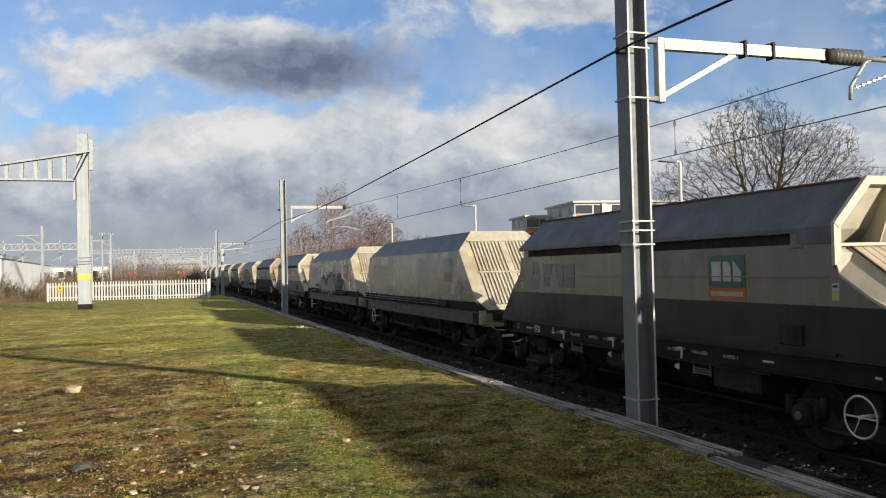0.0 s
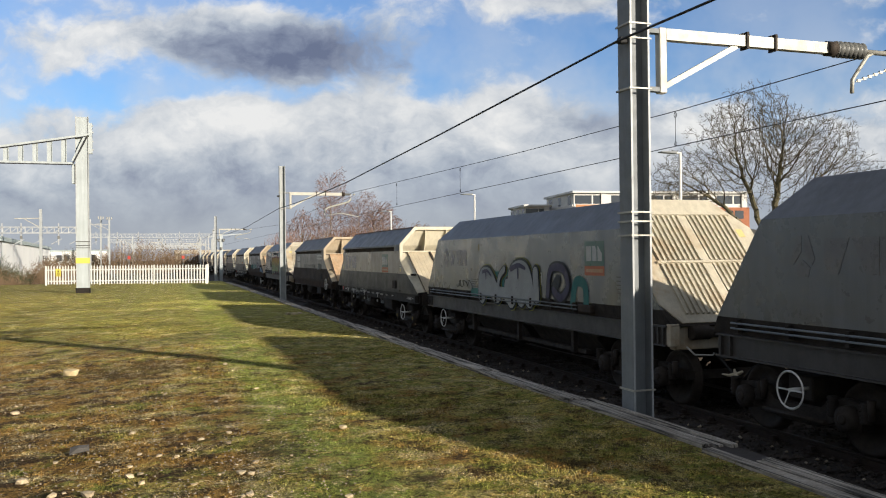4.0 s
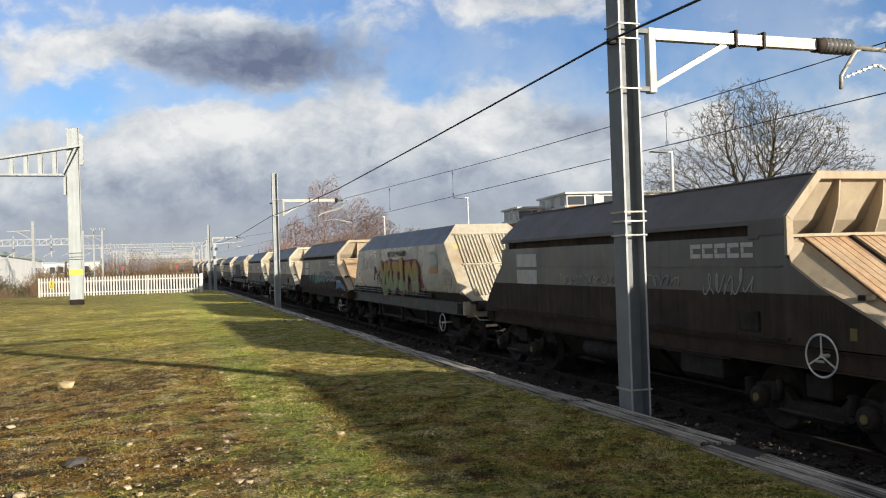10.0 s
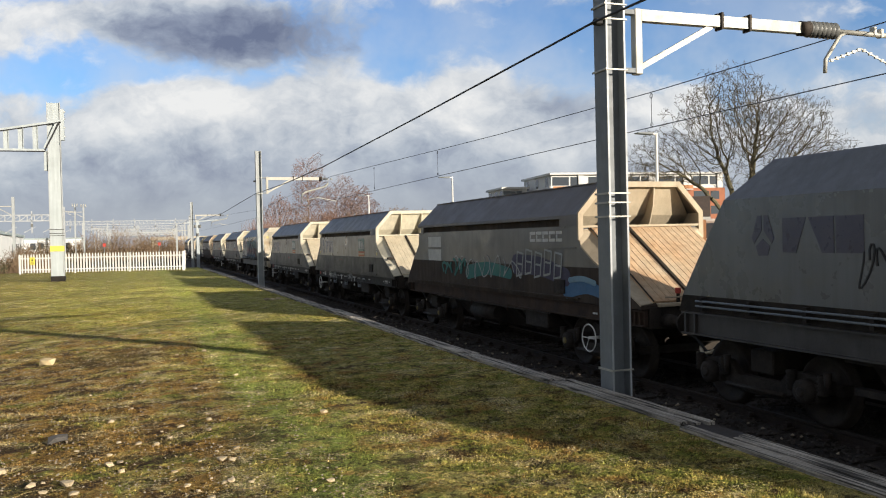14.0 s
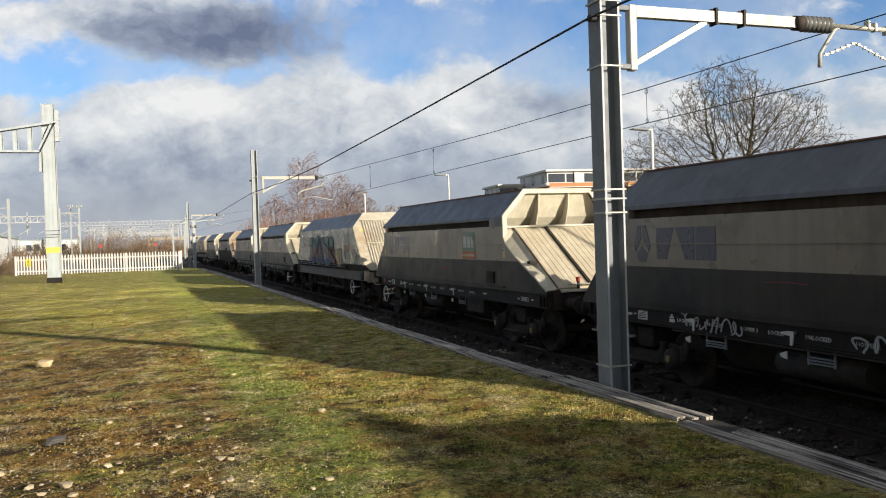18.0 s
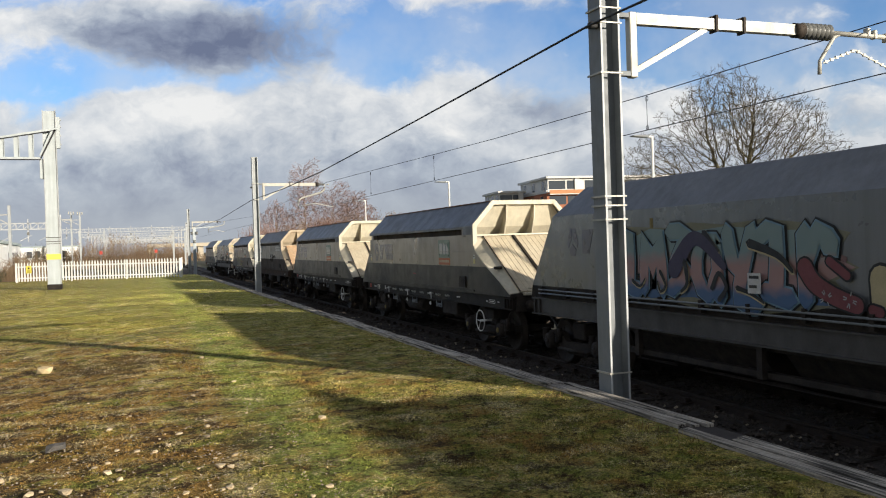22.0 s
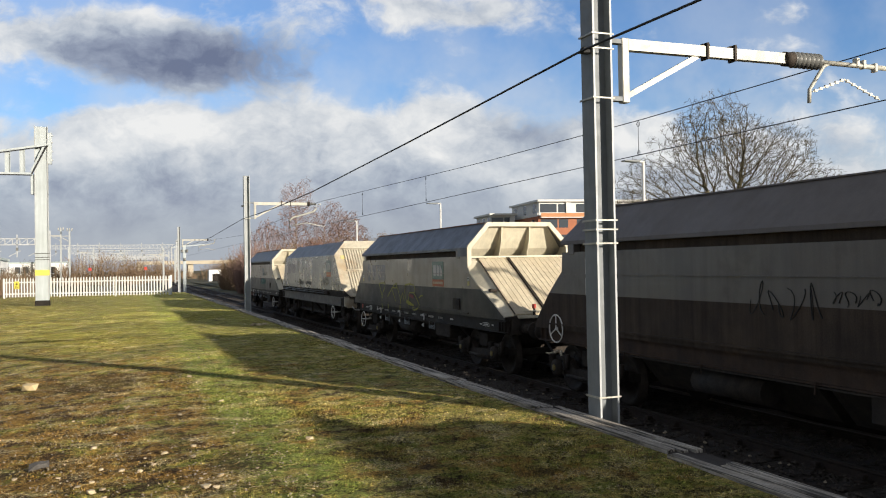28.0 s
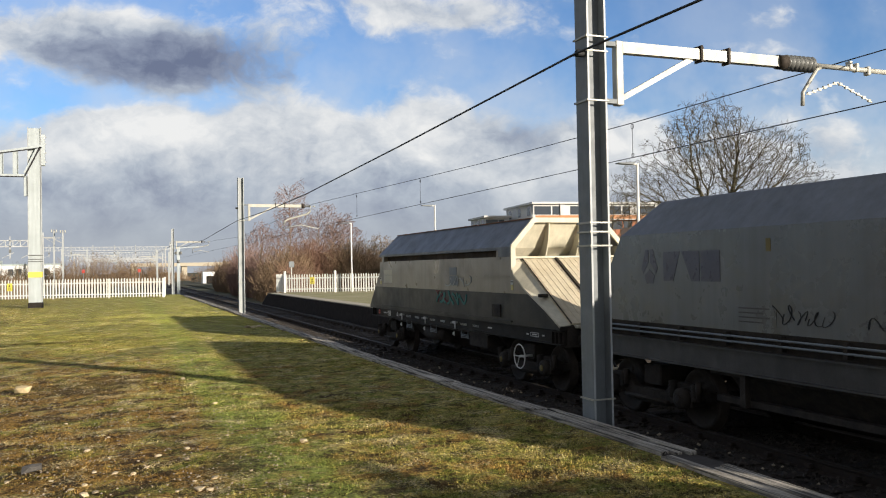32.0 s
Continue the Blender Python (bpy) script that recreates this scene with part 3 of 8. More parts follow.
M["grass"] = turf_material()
M["far_ground"] = material("rough_ground", (0.10, 0.085, 0.05), 0.95, second=(0.07, 0.075, 0.03), scale=0.08, grain=0.3, grain_scale=2)
ob = rough_sheet("ground", -700, 700, -300, 1500, -1.05, 12, 12, 0.0, M["far_ground"])
tagged(ob, "rough brown open ground stretching away", "ground", kind="structure")
def sink(x, y):
    """How far the turf falls away from the line, level again by the far fence."""
    return -np.clip(0.032 * (0.8 - x), 0.0, 0.16) * np.clip((46 - y) / 16, 0.0, 1.0)


def bow(y):
    """The edging leans out towards the track round the mast."""
    if y < 6.2:
        return 0.06
    f = max(0.0, min(1.0, (13.0 - y) / 6.0))
    return 0.14 * f * f * (3 - 2 * f)


def turf_sheet():
    """The turf, finer near the camera's stand, with hummocks and small lumps that the low sun picks out."""
    xs = list(np.linspace(-40, -8, 30)) + list(np.linspace(-7.8, -5.6, 30)) + list(np.linspace(-5.55, 4.52, 335))
    ys = list(np.linspace(-12, 4.0, 24))
    step = 0.03
    while ys[-1] < 66:
        ys.append(ys[-1] + step)
        step *= 1.0105
    verts, faces = [], []
    n = len(ys)
    for x in xs:
        for y in ys:
            near = max(0.0, min(1.0, (34 - y) / 14)) if y > 3 else 0.0
            z = 0.022 * noise.noise((x / 1.9, y / 1.9, 3.7))
            if near and x > -8:
                z += near * (0.013 * noise.noise((x / 0.42, y / 0.42, 9.1)) + 0.012 * noise.noise((x / 0.16, y / 0.16, 5.3)) + 0.013 * noise.noise((x / 0.065, y / 0.065, 2.1)))
            verts.append((x, y, z * max(0.0, min(1.0, (4.5 - x) * 2.5)) + sink(x, y) - (0.06 if x > 4.345 + bow(y) else 0.0)))
    for i in range(len(xs) - 1):
        for j in range(n - 1):
            faces.append((i * n + j, (i + 1) * n + j, (i + 1) * n + j + 1, i * n + j + 1))
    me = bpy.data.meshes.new("platform_grass")
    me.from_pydata(verts, [], faces)
    me.materials.append(M["grass"])
    me.shade_smooth()
    return new("platform_grass", me)


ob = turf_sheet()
tagged(ob, "mown mossy grass with bare earth patches", "grass", kind="structure")
ob = rough_sheet("trackbed", 4.4, 10.3, -40, 320, -0.885, 40, 700, 0.045, M["ballast"])
tagged(ob, "dark dirty ballast of the track", "ballast", kind="structure")

# rails and sleepers
track = tagged(empty("track"), "single railway track with rusty rails on dark sleepers", "track", kind="structure")
for s in (-1, 1):
    bm = B()
    x = TRACK_X + 0.752 * s
    prof = [(-0.07, -0.16), (0.07, -0.16), (0.07, -0.148), (0.012, -0.125), (0.012, -0.045), (0.035, -0.03), (0.035, -0.003), (0.028, 0.0), (-0.028, 0.0), (-0.035, -0.003), (-0.035, -0.03), (-0.012, -0.045), (-0.012, -0.125), (-0.07, -0.148)]
    slab(bm, [(x + a, RAIL_Z + b) for a, b in prof], -40, 320, 1)
    part("rail", bm, M["rail"], track)
    bm = B()
    box(bm, x - 0.026, x + 0.026, -40, 320, RAIL_Z + 0.001, RAIL_Z + 0.004)
    part("rail_head", bm, M["steel"], track)

# timber edging
def timber_material():
    m = material("weathered_grey_timber", (0.46, 0.415, 0.35), 0.9, second=(0.27, 0.235, 0.195), scale=2.2, grain=0.25, grain_scale=30, bump=0.4, rand=0.16)
    N, L = m.node_tree.nodes, m.node_tree.links
    tc = N.new("ShaderNodeTexCoord")
    mp = N.new("ShaderNodeMapping")
    mp.inputs["Scale"].default_value = (45, 1.2, 45)
    n = N.new("ShaderNodeTexNoise")
    n.inputs["Scale"].default_value, n.inputs["Detail"].default_value = 1.0, 6
    L.new(tc.outputs["Object"], mp.inputs[0]), L.new(mp.outputs[0], n.inputs["Vector"])
    r = N.new("ShaderNodeMapRange")
    r.inputs[1].default_value, r.inputs[2].default_value, r.inputs[3].default_value, r.inputs[4].default_value = 0.38, 0.56, 0.13, 1.3
    L.new(n.outputs["Fac"], r.inputs[0])
    x = N.new("ShaderNodeMix")
    x.data_type, x.blend_type = "RGBA", "MULTIPLY"
    x.inputs[0].default_value = 1.0
    b = N["Principled BSDF"]
    was = b.inputs["Base Color"].links[0].from_socket
    c = N.new("ShaderNodeCombineColor")
    for i in range(3):
        L.new(r.outputs[0], c.inputs[i])
    L.new(was, x.inputs[6]), L.new(c.outputs[0], x.inputs[7]), L.new(x.outputs[2], b.inputs["Base Color"])
    return m


M["timber"] = timber_material()
rng = random.Random(4)
edging = tagged(empty("platform_edging"), "weathered grey split timber edging along the grass", "edging", kind="structure")
y, lane = -2.0, 0
while y < 60:
    ln = rng.uniform(2.2, 3.4)
    if y < 6.2 < y + ln + 1.2:
        ln = 6.2 - y
    x1 = 4.62 + rng.uniform(-0.015, 0.015)
    x = x1 - 0.30
    for j in range(3):
        w = (0.105, 0.09, 0.075)[j] + rng.uniform(-0.015, 0.015)
        ya, yb = y + rng.uniform(0.005, 0.03), y + ln - rng.uniform(0.0, 0.025)
        if ln == 6.2 - y:
            yb = 6.19 - (0.0, 0.55, 0.46)[j]
        elif abs(y - 6.2) < 0.001:
            ya = 6.20 + (0.13, 0.06, 0.0)[j]
        zt = 0.046 + rng.uniform(-0.014, 0.012) - 0.008 * j
        tilt = rng.uniform(-0.012, 0.012)
        bm = B()
        n = 9
        left, right = [], []
        for i in range(n + 1):
            yy = ya + (yb - ya) * i / n
            left.append((x + bow(yy) + rng.uniform(-0.006, 0.010) + tilt * (i / n - 0.5), yy))
            right.append((x + w + bow(yy) + rng.uniform(-0.014, 0.004) + tilt * (i / n - 0.5), yy))
        slab(bm, left + right[::-1], -0.22, zt, 2)
        part("plank", bm, M["timber"], edging)
        x += w + rng.uniform(0.008, 0.028)
    y += ln
# a rotten stump of plank fills the break
bm = B()
box(bm, 4.50, 4.76, 5.60, 6.36, -0.22, 0.010)
part("plank", bm, M["sleeper"], edging, "rotten dark plank in the break")
bm = B()
box(bm, 4.30, 4.56, -12, 62, -1.0, -0.02)
ob = tagged(part("platform_wall", bm, M["brick_dark"]), "dark retaining wall under the timber edging", "wall", kind="structure")

# opposite platform
bm = B()
solid(bm, [(10.32, -40, -1.0), (10.32, 65.5, -1.0), (10.32, 62.3, 0), (10.32, -40, 0), (20, -40, -1.0), (20, 65.5, -1.0), (20, 62.3, 0), (20, -40, 0)],
      [(0, 1, 2, 3), (4, 7, 6, 5), (3, 2, 6, 7), (1, 5, 6, 2), (0, 3, 7, 4), (0, 4, 5, 1)])
bmesh.ops.translate(bm, verts=bm.verts, vec=(0, 0, -0.012))
ob = tagged(part("opposite_platform", bm, M["brick_dark"]), "sooty brick platform face", "platform", kind="structure")
# its face is laid in courses of sooty brick
bm = B()
box(bm, -0.012, 0.0, -0.107, 0.107, -0.033, 0.033, bevel=0.006)
first = part("brick", bm, M["brick_dark"], ob)
for i in range(300):
    j, k = divmod(i, 25)
    b = first if i == 0 else new("brick", first.data)
    b.parent = ob
    b.matrix_basis = pose(10.318, 61.6 - 0.225 * k - 0.11 * (j % 2), -0.075 - 0.075 * j)



# ---- overhead line ----
def h_column(bm, x, y, z0, z1, w=0.24, d=0.25, t=0.024, web=0.014):
    """H-section standing on end, flanges across the line."""
    a, b, c = w / 2, d / 2, web / 2
    slab(bm, [(x - a, y - b), (x - a + t, y - b), (x - a + t, y - c), (x + a - t, y - c), (x + a - t, y - b), (x + a, y - b), (x + a, y + b), (x + a - t, y + b), (x + a - t, y + c), (x - a + t, y + c), (x - a + t, y + b), (x - a, y + b)], z0, z1, 2)


def strap(mast, x, y, z, w=0.24, d=0.25, mat=None):
    bm = B()
    for s in (-1, 1):
        box(bm, x - w / 2 - 0.018, x + w / 2 + 0.018, y + s * (d / 2 + 0.008) - 0.006, y + s * (d / 2 + 0.008) + 0.006, z - 0.008, z + 0.008)
    box(bm, x - w / 2 - 0.018, x - w / 2 - 0.004, y - d / 2 - 0.02, y + d / 2 + 0.02, z - 0.010, z + 0.010)
    part("strap", bm, mat or M["galv_light"], mast, "thin steel strap")


def insulator(mast, p, q, r=0.10, n=7):
    p, q = Vector(p), Vector(q)
    bm = B()
    ln = (q - p).length
    m = Matrix.Translation(p) @ (q - p).to_track_quat("Z", "Y").to_matrix().to_4x4()
    prof = [(r * 0.45, 0)]
    for i in range(n):
        z = ln * (i + 0.15) / n
        prof += [(r * 0.5, z), (r, z + ln * 0.35 / n), (r * 0.9, z + ln * 0.5 / n), (r * 0.5, z + ln * 0.7 / n)]
    prof.append((r * 0.45, ln))
    lathe(bm, prof, m, 16)
    part("insulator", bm, M["insulator"], mast, "ribbed grey insulator")
    bm = B()
    lathe(bm, [(0.09, -0.10), (0.09, 0.03)], m, 12)
    part("insulator_cap", bm, M["wheel"], mast)


def overhead_mast(x, y, z_top, arm_z, x_end, near=False):
    mast = tagged(empty("overhead_mast"), "galvanised H-section overhead line mast with a pale bracket arm", "mast", "overhead line masts")
    bm = B()
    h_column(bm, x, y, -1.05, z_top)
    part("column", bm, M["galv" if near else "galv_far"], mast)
    # added pale strips paint the glint along the flange edges
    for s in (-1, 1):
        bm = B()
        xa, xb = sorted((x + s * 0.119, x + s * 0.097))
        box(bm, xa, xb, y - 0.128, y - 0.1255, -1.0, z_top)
        part("flange_edge", bm, M["galv_glint"], mast, "flange edge with a painted glint")
    zs = (arm_z + 0.02, arm_z - 0.14, arm_z - 0.68, 2.15, 2.05, 1.90, 0.24) if near else (arm_z, arm_z - 0.68, 1.2)
    for z in zs:
        strap(mast, x, y, z)
    bm = B()
    xa = x + 0.30
    box(bm, xa, xa + 0.09, y - 0.05, y + 0.05, arm_z - 0.70, arm_z + 0.02, bevel=0.008)
    part("arm_post", bm, M["galv_light"], mast)
    for z in (arm_z - 0.02, arm_z - 0.66):
        bm = B()
        box(bm, x + 0.12, xa, y - 0.04, y + 0.04, z - 0.025, z + 0.025)
        part("arm_bracket", bm, M["galv"], mast)
    bm = B()
    beam(bm, (xa + 0.09, y, arm_z - 0.05), (x + 2.62, y, arm_z - 0.05), 0.09, 0.125)
    part("arm", bm, M["galv_light"], mast, "pale box-section bracket arm")
    bm = B()
    beam(bm, (xa + 0.08, y, arm_z - 0.62), (x + 1.33, y, arm_z - 0.11), 0.05, 0.06)
    part("brace", bm, M["galv_light"], mast)
    for dx in (1.45, 1.84):
        bm = B()
        box(bm, x + dx - 0.014, x + dx + 0.014, y - 0.065, y + 0.065, arm_z - 0.14, arm_z + 0.05)
        box(bm, x + dx - 0.05, x + dx + 0.05, y - 0.03, y + 0.03, arm_z + 0.02, arm_z + 0.04)
        part("clamp", bm, M["wheel"], mast)
    insulator(mast, (x + 2.70, y, arm_z - 0.05), (x + 3.16, y, arm_z - 0.05)) if near else insulator(mast, (x + 2.66, y, arm_z - 0.05), (x + 2.95, y, arm_z - 0.05), 0.06, 5)
    bm = B()
    tube(bm, [(x + 3.14, y, arm_z - 0.05), (x_end, y, arm_z - 0.06)], 0.032, 8)
    part("steady_tube", bm, M["galv_light"], mast)
    if near:
        bm = B()
        tube(bm, [(x + 3.30, y, arm_z - 0.06), (x + 3.22, y, arm_z - 0.10), (x + 3.05, y, arm_z - 0.32), (x + 2.99, y, arm_z - 0.40), (x + 2.98, y, arm_z - 0.56)], 0.024, 8)
        part("drop_tube", bm, M["galv_light"], mast)
        pts = [(x + 3.04, y, arm_z - 0.42), (x + 3.55, y, arm_z - 0.24), (x + 4.12, y, arm_z - 0.46)]
        bm = B()
        for p, q in zip(pts, pts[1:]):
            beam(bm, p, q, 0.014, 0.016)
            d = Vector(q) - Vector(p)
            for i in range(6):
                c = Vector(p) + d * (i + 0.5) / 6
                box(bm, c.x - 0.022, c.x + 0.022, y - 0.013, y + 0.013, c.z - 0.017, c.z + 0.017)
        part("registration_arm", bm, M["galv_light"], mast, "pierced pale registration arm")
        for dx, dz in ((3.75, 0.02), (3.86, 0.0), (4.05, -0.03)):
            bm = B()
            box(bm, x + dx - 0.025, x + dx + 0.025, y - 0.04, y + 0.04, arm_z - 0.09 + dz, arm_z + 0.02 + dz, bevel=0.008)
            part("wire_clamp", bm, M["galv_light"], mast)
    else:
        zz = arm_z
        bm = B()
        tube(bm, [(x_end - 0.10, y, zz - 0.05), (x_end - 0.10, y, zz - 0.26), (x_end - 0.22, y, zz - 0.38), (x + 1.98, y, zz - 0.62), (x + 1.84, y, zz - 0.70), (x + 1.80, y, zz - 0.80), (x + 1.80, y, zz - 1.08)], 0.036, 8)
        part("drop_tube", bm, M["galv_light"], mast)
        bm = B()
        tube(bm, [(x + 1.9, y, zz - 0.98), (x + 2.5, y, zz - 0.86), (x + 3.3, y, zz - 1.02)], 0.02, 6)
        part("registration_arm", bm, M["galv_light"], mast)
    # feeder clamp on the grass side
    bm = B()
    box(bm, x - 0.22, x - 0.12, y - 0.10, y - 0.02, arm_z - 0.20, arm_z - 0.13, bevel=0.012)
    part("feeder_clamp", bm, M["rubber"], mast)
    return mast


overhead_mast(4.9, 8.07, 6.4, 4.16, 9.6, near=True)
overhead_mast(4.9, 36.1, 5.57, 4.46, 7.95)
overhead_mast(4.98, 83.0, 5.70, 4.50, 8.35)


def wire(name, pts, r, label):
    bm = B()
    tube(bm, pts, r, 6)
    tagged(part(name, bm, M["wire"]), label, "wire")


wire("feeder_wire", [(4.9, -30, 4.2), (4.72, -10, 3.93), (4.70, 5.9, 3.95), (4.68, 8.0, 3.99), (4.68, 14, 3.84), (4.70, 22.2, 3.68), (4.70, 28, 3.66), (4.72, 36, 3.76), (4.75, 50, 3.5), (4.75, 65, 3.5), (4.8, 83, 4.1), (4.8, 130, 3.9)], 0.013, "dark feeder wire strung between the masts")
wire("catenary_wire", [(8.6, -30, 4.5), (8.95, 0, 4.35), (9.0, 8.07, 4.32), (8.95, 13.3, 4.30), (8.75, 20, 4.33), (8.6, 24.0, 4.38), (7.95, 36.1, 4.50), (8.2, 60, 4.05), (8.3, 83, 4.5), (8.3, 130, 4.4)], 0.008, "dark catenary wire over the track")
wire("contact_wire", [(8.5, -30, 3.68), (9.0, 8.07, 3.67), (8.9, 13.35, 3.65), (8.75, 24.4, 3.63), (8.3, 36.1, 3.55), (8.5, 83, 3.6), (8.5, 130, 3.6)], 0.008, "dark contact wire over the track")
for y, zt, zb, x in ((13.3, 4.28, 3.65, 8.93), (24.3, 4.38, 3.63, 8.68), (30.5, 4.43, 3.60, 8.38)):
    bm = B()
    tube(bm, [(x, y, zb), (x, y, zt)], 0.005, 5)
    ring_bar(bm, (x, y, zt - 0.05), 0.045, 0.006, "x", 10)
    ring_bar(bm, (x, y, zb + 0.05), 0.04, 0.006, "x", 10)
    tagged(part("dropper", bm, M["wire"]), "thin dropper wire between catenary and contact wire", "wire", "droppers")

# the great gantry column with its tapered boom
gantry = tagged(empty("gantry"), "pale grey gantry column with a lattice boom", "gantry")
bm = B()
solid(bm, [(-4.08, 46.9, 0.25), (-3.44, 46.9, 0.25), (-3.44, 47.3, 0.25), (-4.08, 47.3, 0.25), (-4.06, 46.95, 9.02), (-3.46, 46.95, 9.02), (-3.46, 47.3, 9.02), (-4.06, 47.3, 9.02)],
      [(0, 1, 2, 3), (7, 6, 5, 4), (0, 4, 5, 1), (1, 5, 6, 2), (2, 6, 7, 3), (3, 7, 4, 0)])
bmesh.ops.bevel(bm, geom=bm.edges[:], offset=0.02, segments=1, affect="EDGES")
part("column", bm, M["gantry"], gantry, "pale painted box column")
for x in (-4.075, -3.485):
    bm = B()
    box(bm, x, x + 0.035, 46.885, 46.925, 0.3, 9.06)
    part("corner_angle", bm, M["far_steel"], gantry)
bm = B()
box(bm, -4.10, -3.42, 46.86, 47.32, -0.1, 0.27, bevel=0.02)
part("base", bm, M["black"], gantry, "black tarred column foot")
bm = B()
box(bm, -4.085, -3.435, 46.88, 47.31, 1.52, 1.80)
part("band", bm, M["yellow"], gantry, "yellow painted band")
for z in (2.30, 2.42, 2.62):
    bm = B()
    box(bm, -4.09, -3.43, 46.878, 47.31, z, z + 0.025)
    part("band_strap", bm, M["wheel"], gantry)
bm = B()
box(bm, -3.46, -3.28, 46.95, 47.25, 7.15, 8.72, bevel=0.01)
part("side_plate", bm, M["gantry"], gantry)
for z in (7.3, 7.75, 8.2, 8.55):
    bm = B()
    box(bm, -3.30, -3.22, 46.97, 47.05, z, z + 0.07)
    part("bolt", bm, M["far_steel"], gantry)
bm = B()
box(bm, -4.26, -4.06, 46.98, 47.2, 5.6, 6.6, bevel=0.01)
part("side_plate", bm, M["gantry"], gantry)


def boom_top(x):
    return 8.08 - 0.178 * min(-3.5 - x, 7.5)


for name, p, q, mat in (("top_chord", (-3.42, 8.10), (-11.0, boom_top(-11.0)), "gantry"), ("top_chord", (-11.0, boom_top(-11.0)), (-18, boom_top(-18.0)), "gantry"), ("bottom_chord", (-4.16, 6.62), (-18, 6.62), "gantry")):
    bm = B()
    beam(bm, (p[0], 46.80, p[1]), (q[0], 46.80, q[1]), 0.10, 0.10)
    chord = part(name, bm, M[mat], gantry)
    bm = B()
    beam(bm, (p[0], 46.79, p[1] - 0.075), (q[0], 46.79, q[1] - 0.075), 0.12, 0.045)
    part("chord_flange", bm, M["wire"], chord, "dark underside flange")
for i in range(18):
    x = -4.62 - i * 0.66
    bm = B()
    beam(bm, (x, 46.83, 6.66), (x, 46.83, boom_top(x) - 0.04), 0.22, 0.03, (0, 1, 0))
    beam(bm, (x + 0.13, 46.80, 6.66), (x + 0.13, 46.80, boom_top(x) - 0.04), 0.03, 0.08, (0, 1, 0))
    part("lacing", bm, M["gantry"], gantry)
bm = B()
beam(bm, (-3.47, 46.76, 8.06), (-4.18, 46.76, 6.60), 0.07, 0.06, (0, 1, 0))
part("knee", bm, M["wire"], gantry, "dark diagonal knee brace")
bm = B()
beam(bm, (-3.62, 46.77, 8.0), (-4.20, 46.77, 6.72), 0.10, 0.04, (0, 1, 0))
part("knee", bm, M["gantry"], gantry)


# ---- fences ----
def picket_fence(p, q, height, gap, label, mat, sign_at=None, w=0.085, pointed=True, group=""):
    p, q = Vector(p), Vector(q)
    fence = tagged(empty("palisade_fence"), label, "fence")
    d = (q - p)
    ln = d.length
    d.normalize()
    side = Vector((d.y, -d.x, 0))
    turn = math.atan2(d.y, d.x)
    n = int(ln / gap)
    bm = B()
    hw = w / 2
    top = [(-hw, 0.06), (hw, 0.06), (hw, height - 0.10), (0.0, height), (-hw, height - 0.10)] if pointed else [(-hw, 0.06), (hw, 0.06), (hw, height), (-hw, height)]
    slab(bm, top, -0.012, 0.012, 1)
    first = part("picket", bm, mat, fence)
    first.matrix_basis = Matrix.Translation(p + side * 0.05) @ Matrix.Rotation(turn, 4, "Z")
    rng = random.Random(int(ln * 10))
    for i in range(1, n + 1):
        ob = new("picket", first.data)
        ob.parent = fence
        ob.matrix_basis = Matrix.Translation(p + d * gap * i + side * 0.05 + Vector((0, 0, rng.uniform(-0.008, 0.008)))) @ Matrix.Rotation(turn, 4, "Z") @ Matrix.Rotation(rng.uniform(-0.012, 0.012), 4, "Y")
    for z in (0.28, height - 0.30):
        bm = B()
        beam(bm, p + Vector((0, 0, z)), q + Vector((0, 0, z)), 0.05, 0.08)
        part("fence_rail", bm, mat, fence)
    k = max(int(ln / 2.7), 1)
    for i in range(k + 1):
        c = p + d * ln * i / k - side * 0.04
        bm = B()
        box(bm, c.x - 0.05, c.x + 0.05, c.y - 0.05, c.y + 0.05, -0.2, height - 0.04)
        part("fence_post", bm, mat, fence)
    if sign_at is not None:
        c = p + d * sign_at + side * 0.075 + Vector((0, 0, height * 0.64))
        bm = B()
        solid(bm, [c - d * 0.17 + Vector((0, 0, -0.25)), c + d * 0.17 + Vector((0, 0, -0.25)), c + d * 0.17 + Vector((0, 0, 0.25)), c - d * 0.17 + Vector((0, 0, 0.25))] +
              [c + side * 0.01 - d * 0.17 + Vector((0, 0, -0.25)), c + side * 0.01 + d * 0.17 + Vector((0, 0, -0.25)), c + side * 0.01 + d * 0.17 + Vector((0, 0, 0.25)), c + side * 0.01 - d * 0.17 + Vector((0, 0, 0.25))],
              [(0, 1, 2, 3), (4, 5, 6, 7), (0, 1, 5, 4), (1, 2, 6, 5), (2, 3, 7, 6), (3, 0, 4, 7)])
        sg = part("warning_sign", bm, M["yellow"], fence, "yellow warning sign")
        bm = B()
        f = side * 0.014
        solid(bm, [c + f + Vector((0, 0, 0.17)), c + f - d * 0.075 + Vector((0, 0, 0.03)), c + f + d * 0.075 + Vector((0, 0, 0.03)), c + f * 1.4 + Vector((0, 0, 0.17)), c + f * 1.4 - d * 0.075 + Vector((0, 0, 0.03)), c + f * 1.4 + d * 0.075 + Vector((0, 0, 0.03))],
              [(0, 1, 2), (3, 5, 4), (0, 3, 4, 1), (1, 4, 5, 2), (2, 5, 3, 0)])
        part("sign_triangle", bm, M["black"], sg)
        for z in (-0.06, -0.12, -0.18):
            bm = B()
            beam(bm, c + f - d * 0.11 + Vector((0, 0, z)), c + f + d * 0.11 + Vector((0, 0, z)), 0.006, 0.022)
            part("printed_line", bm, M["rail"], sg)
    return fence


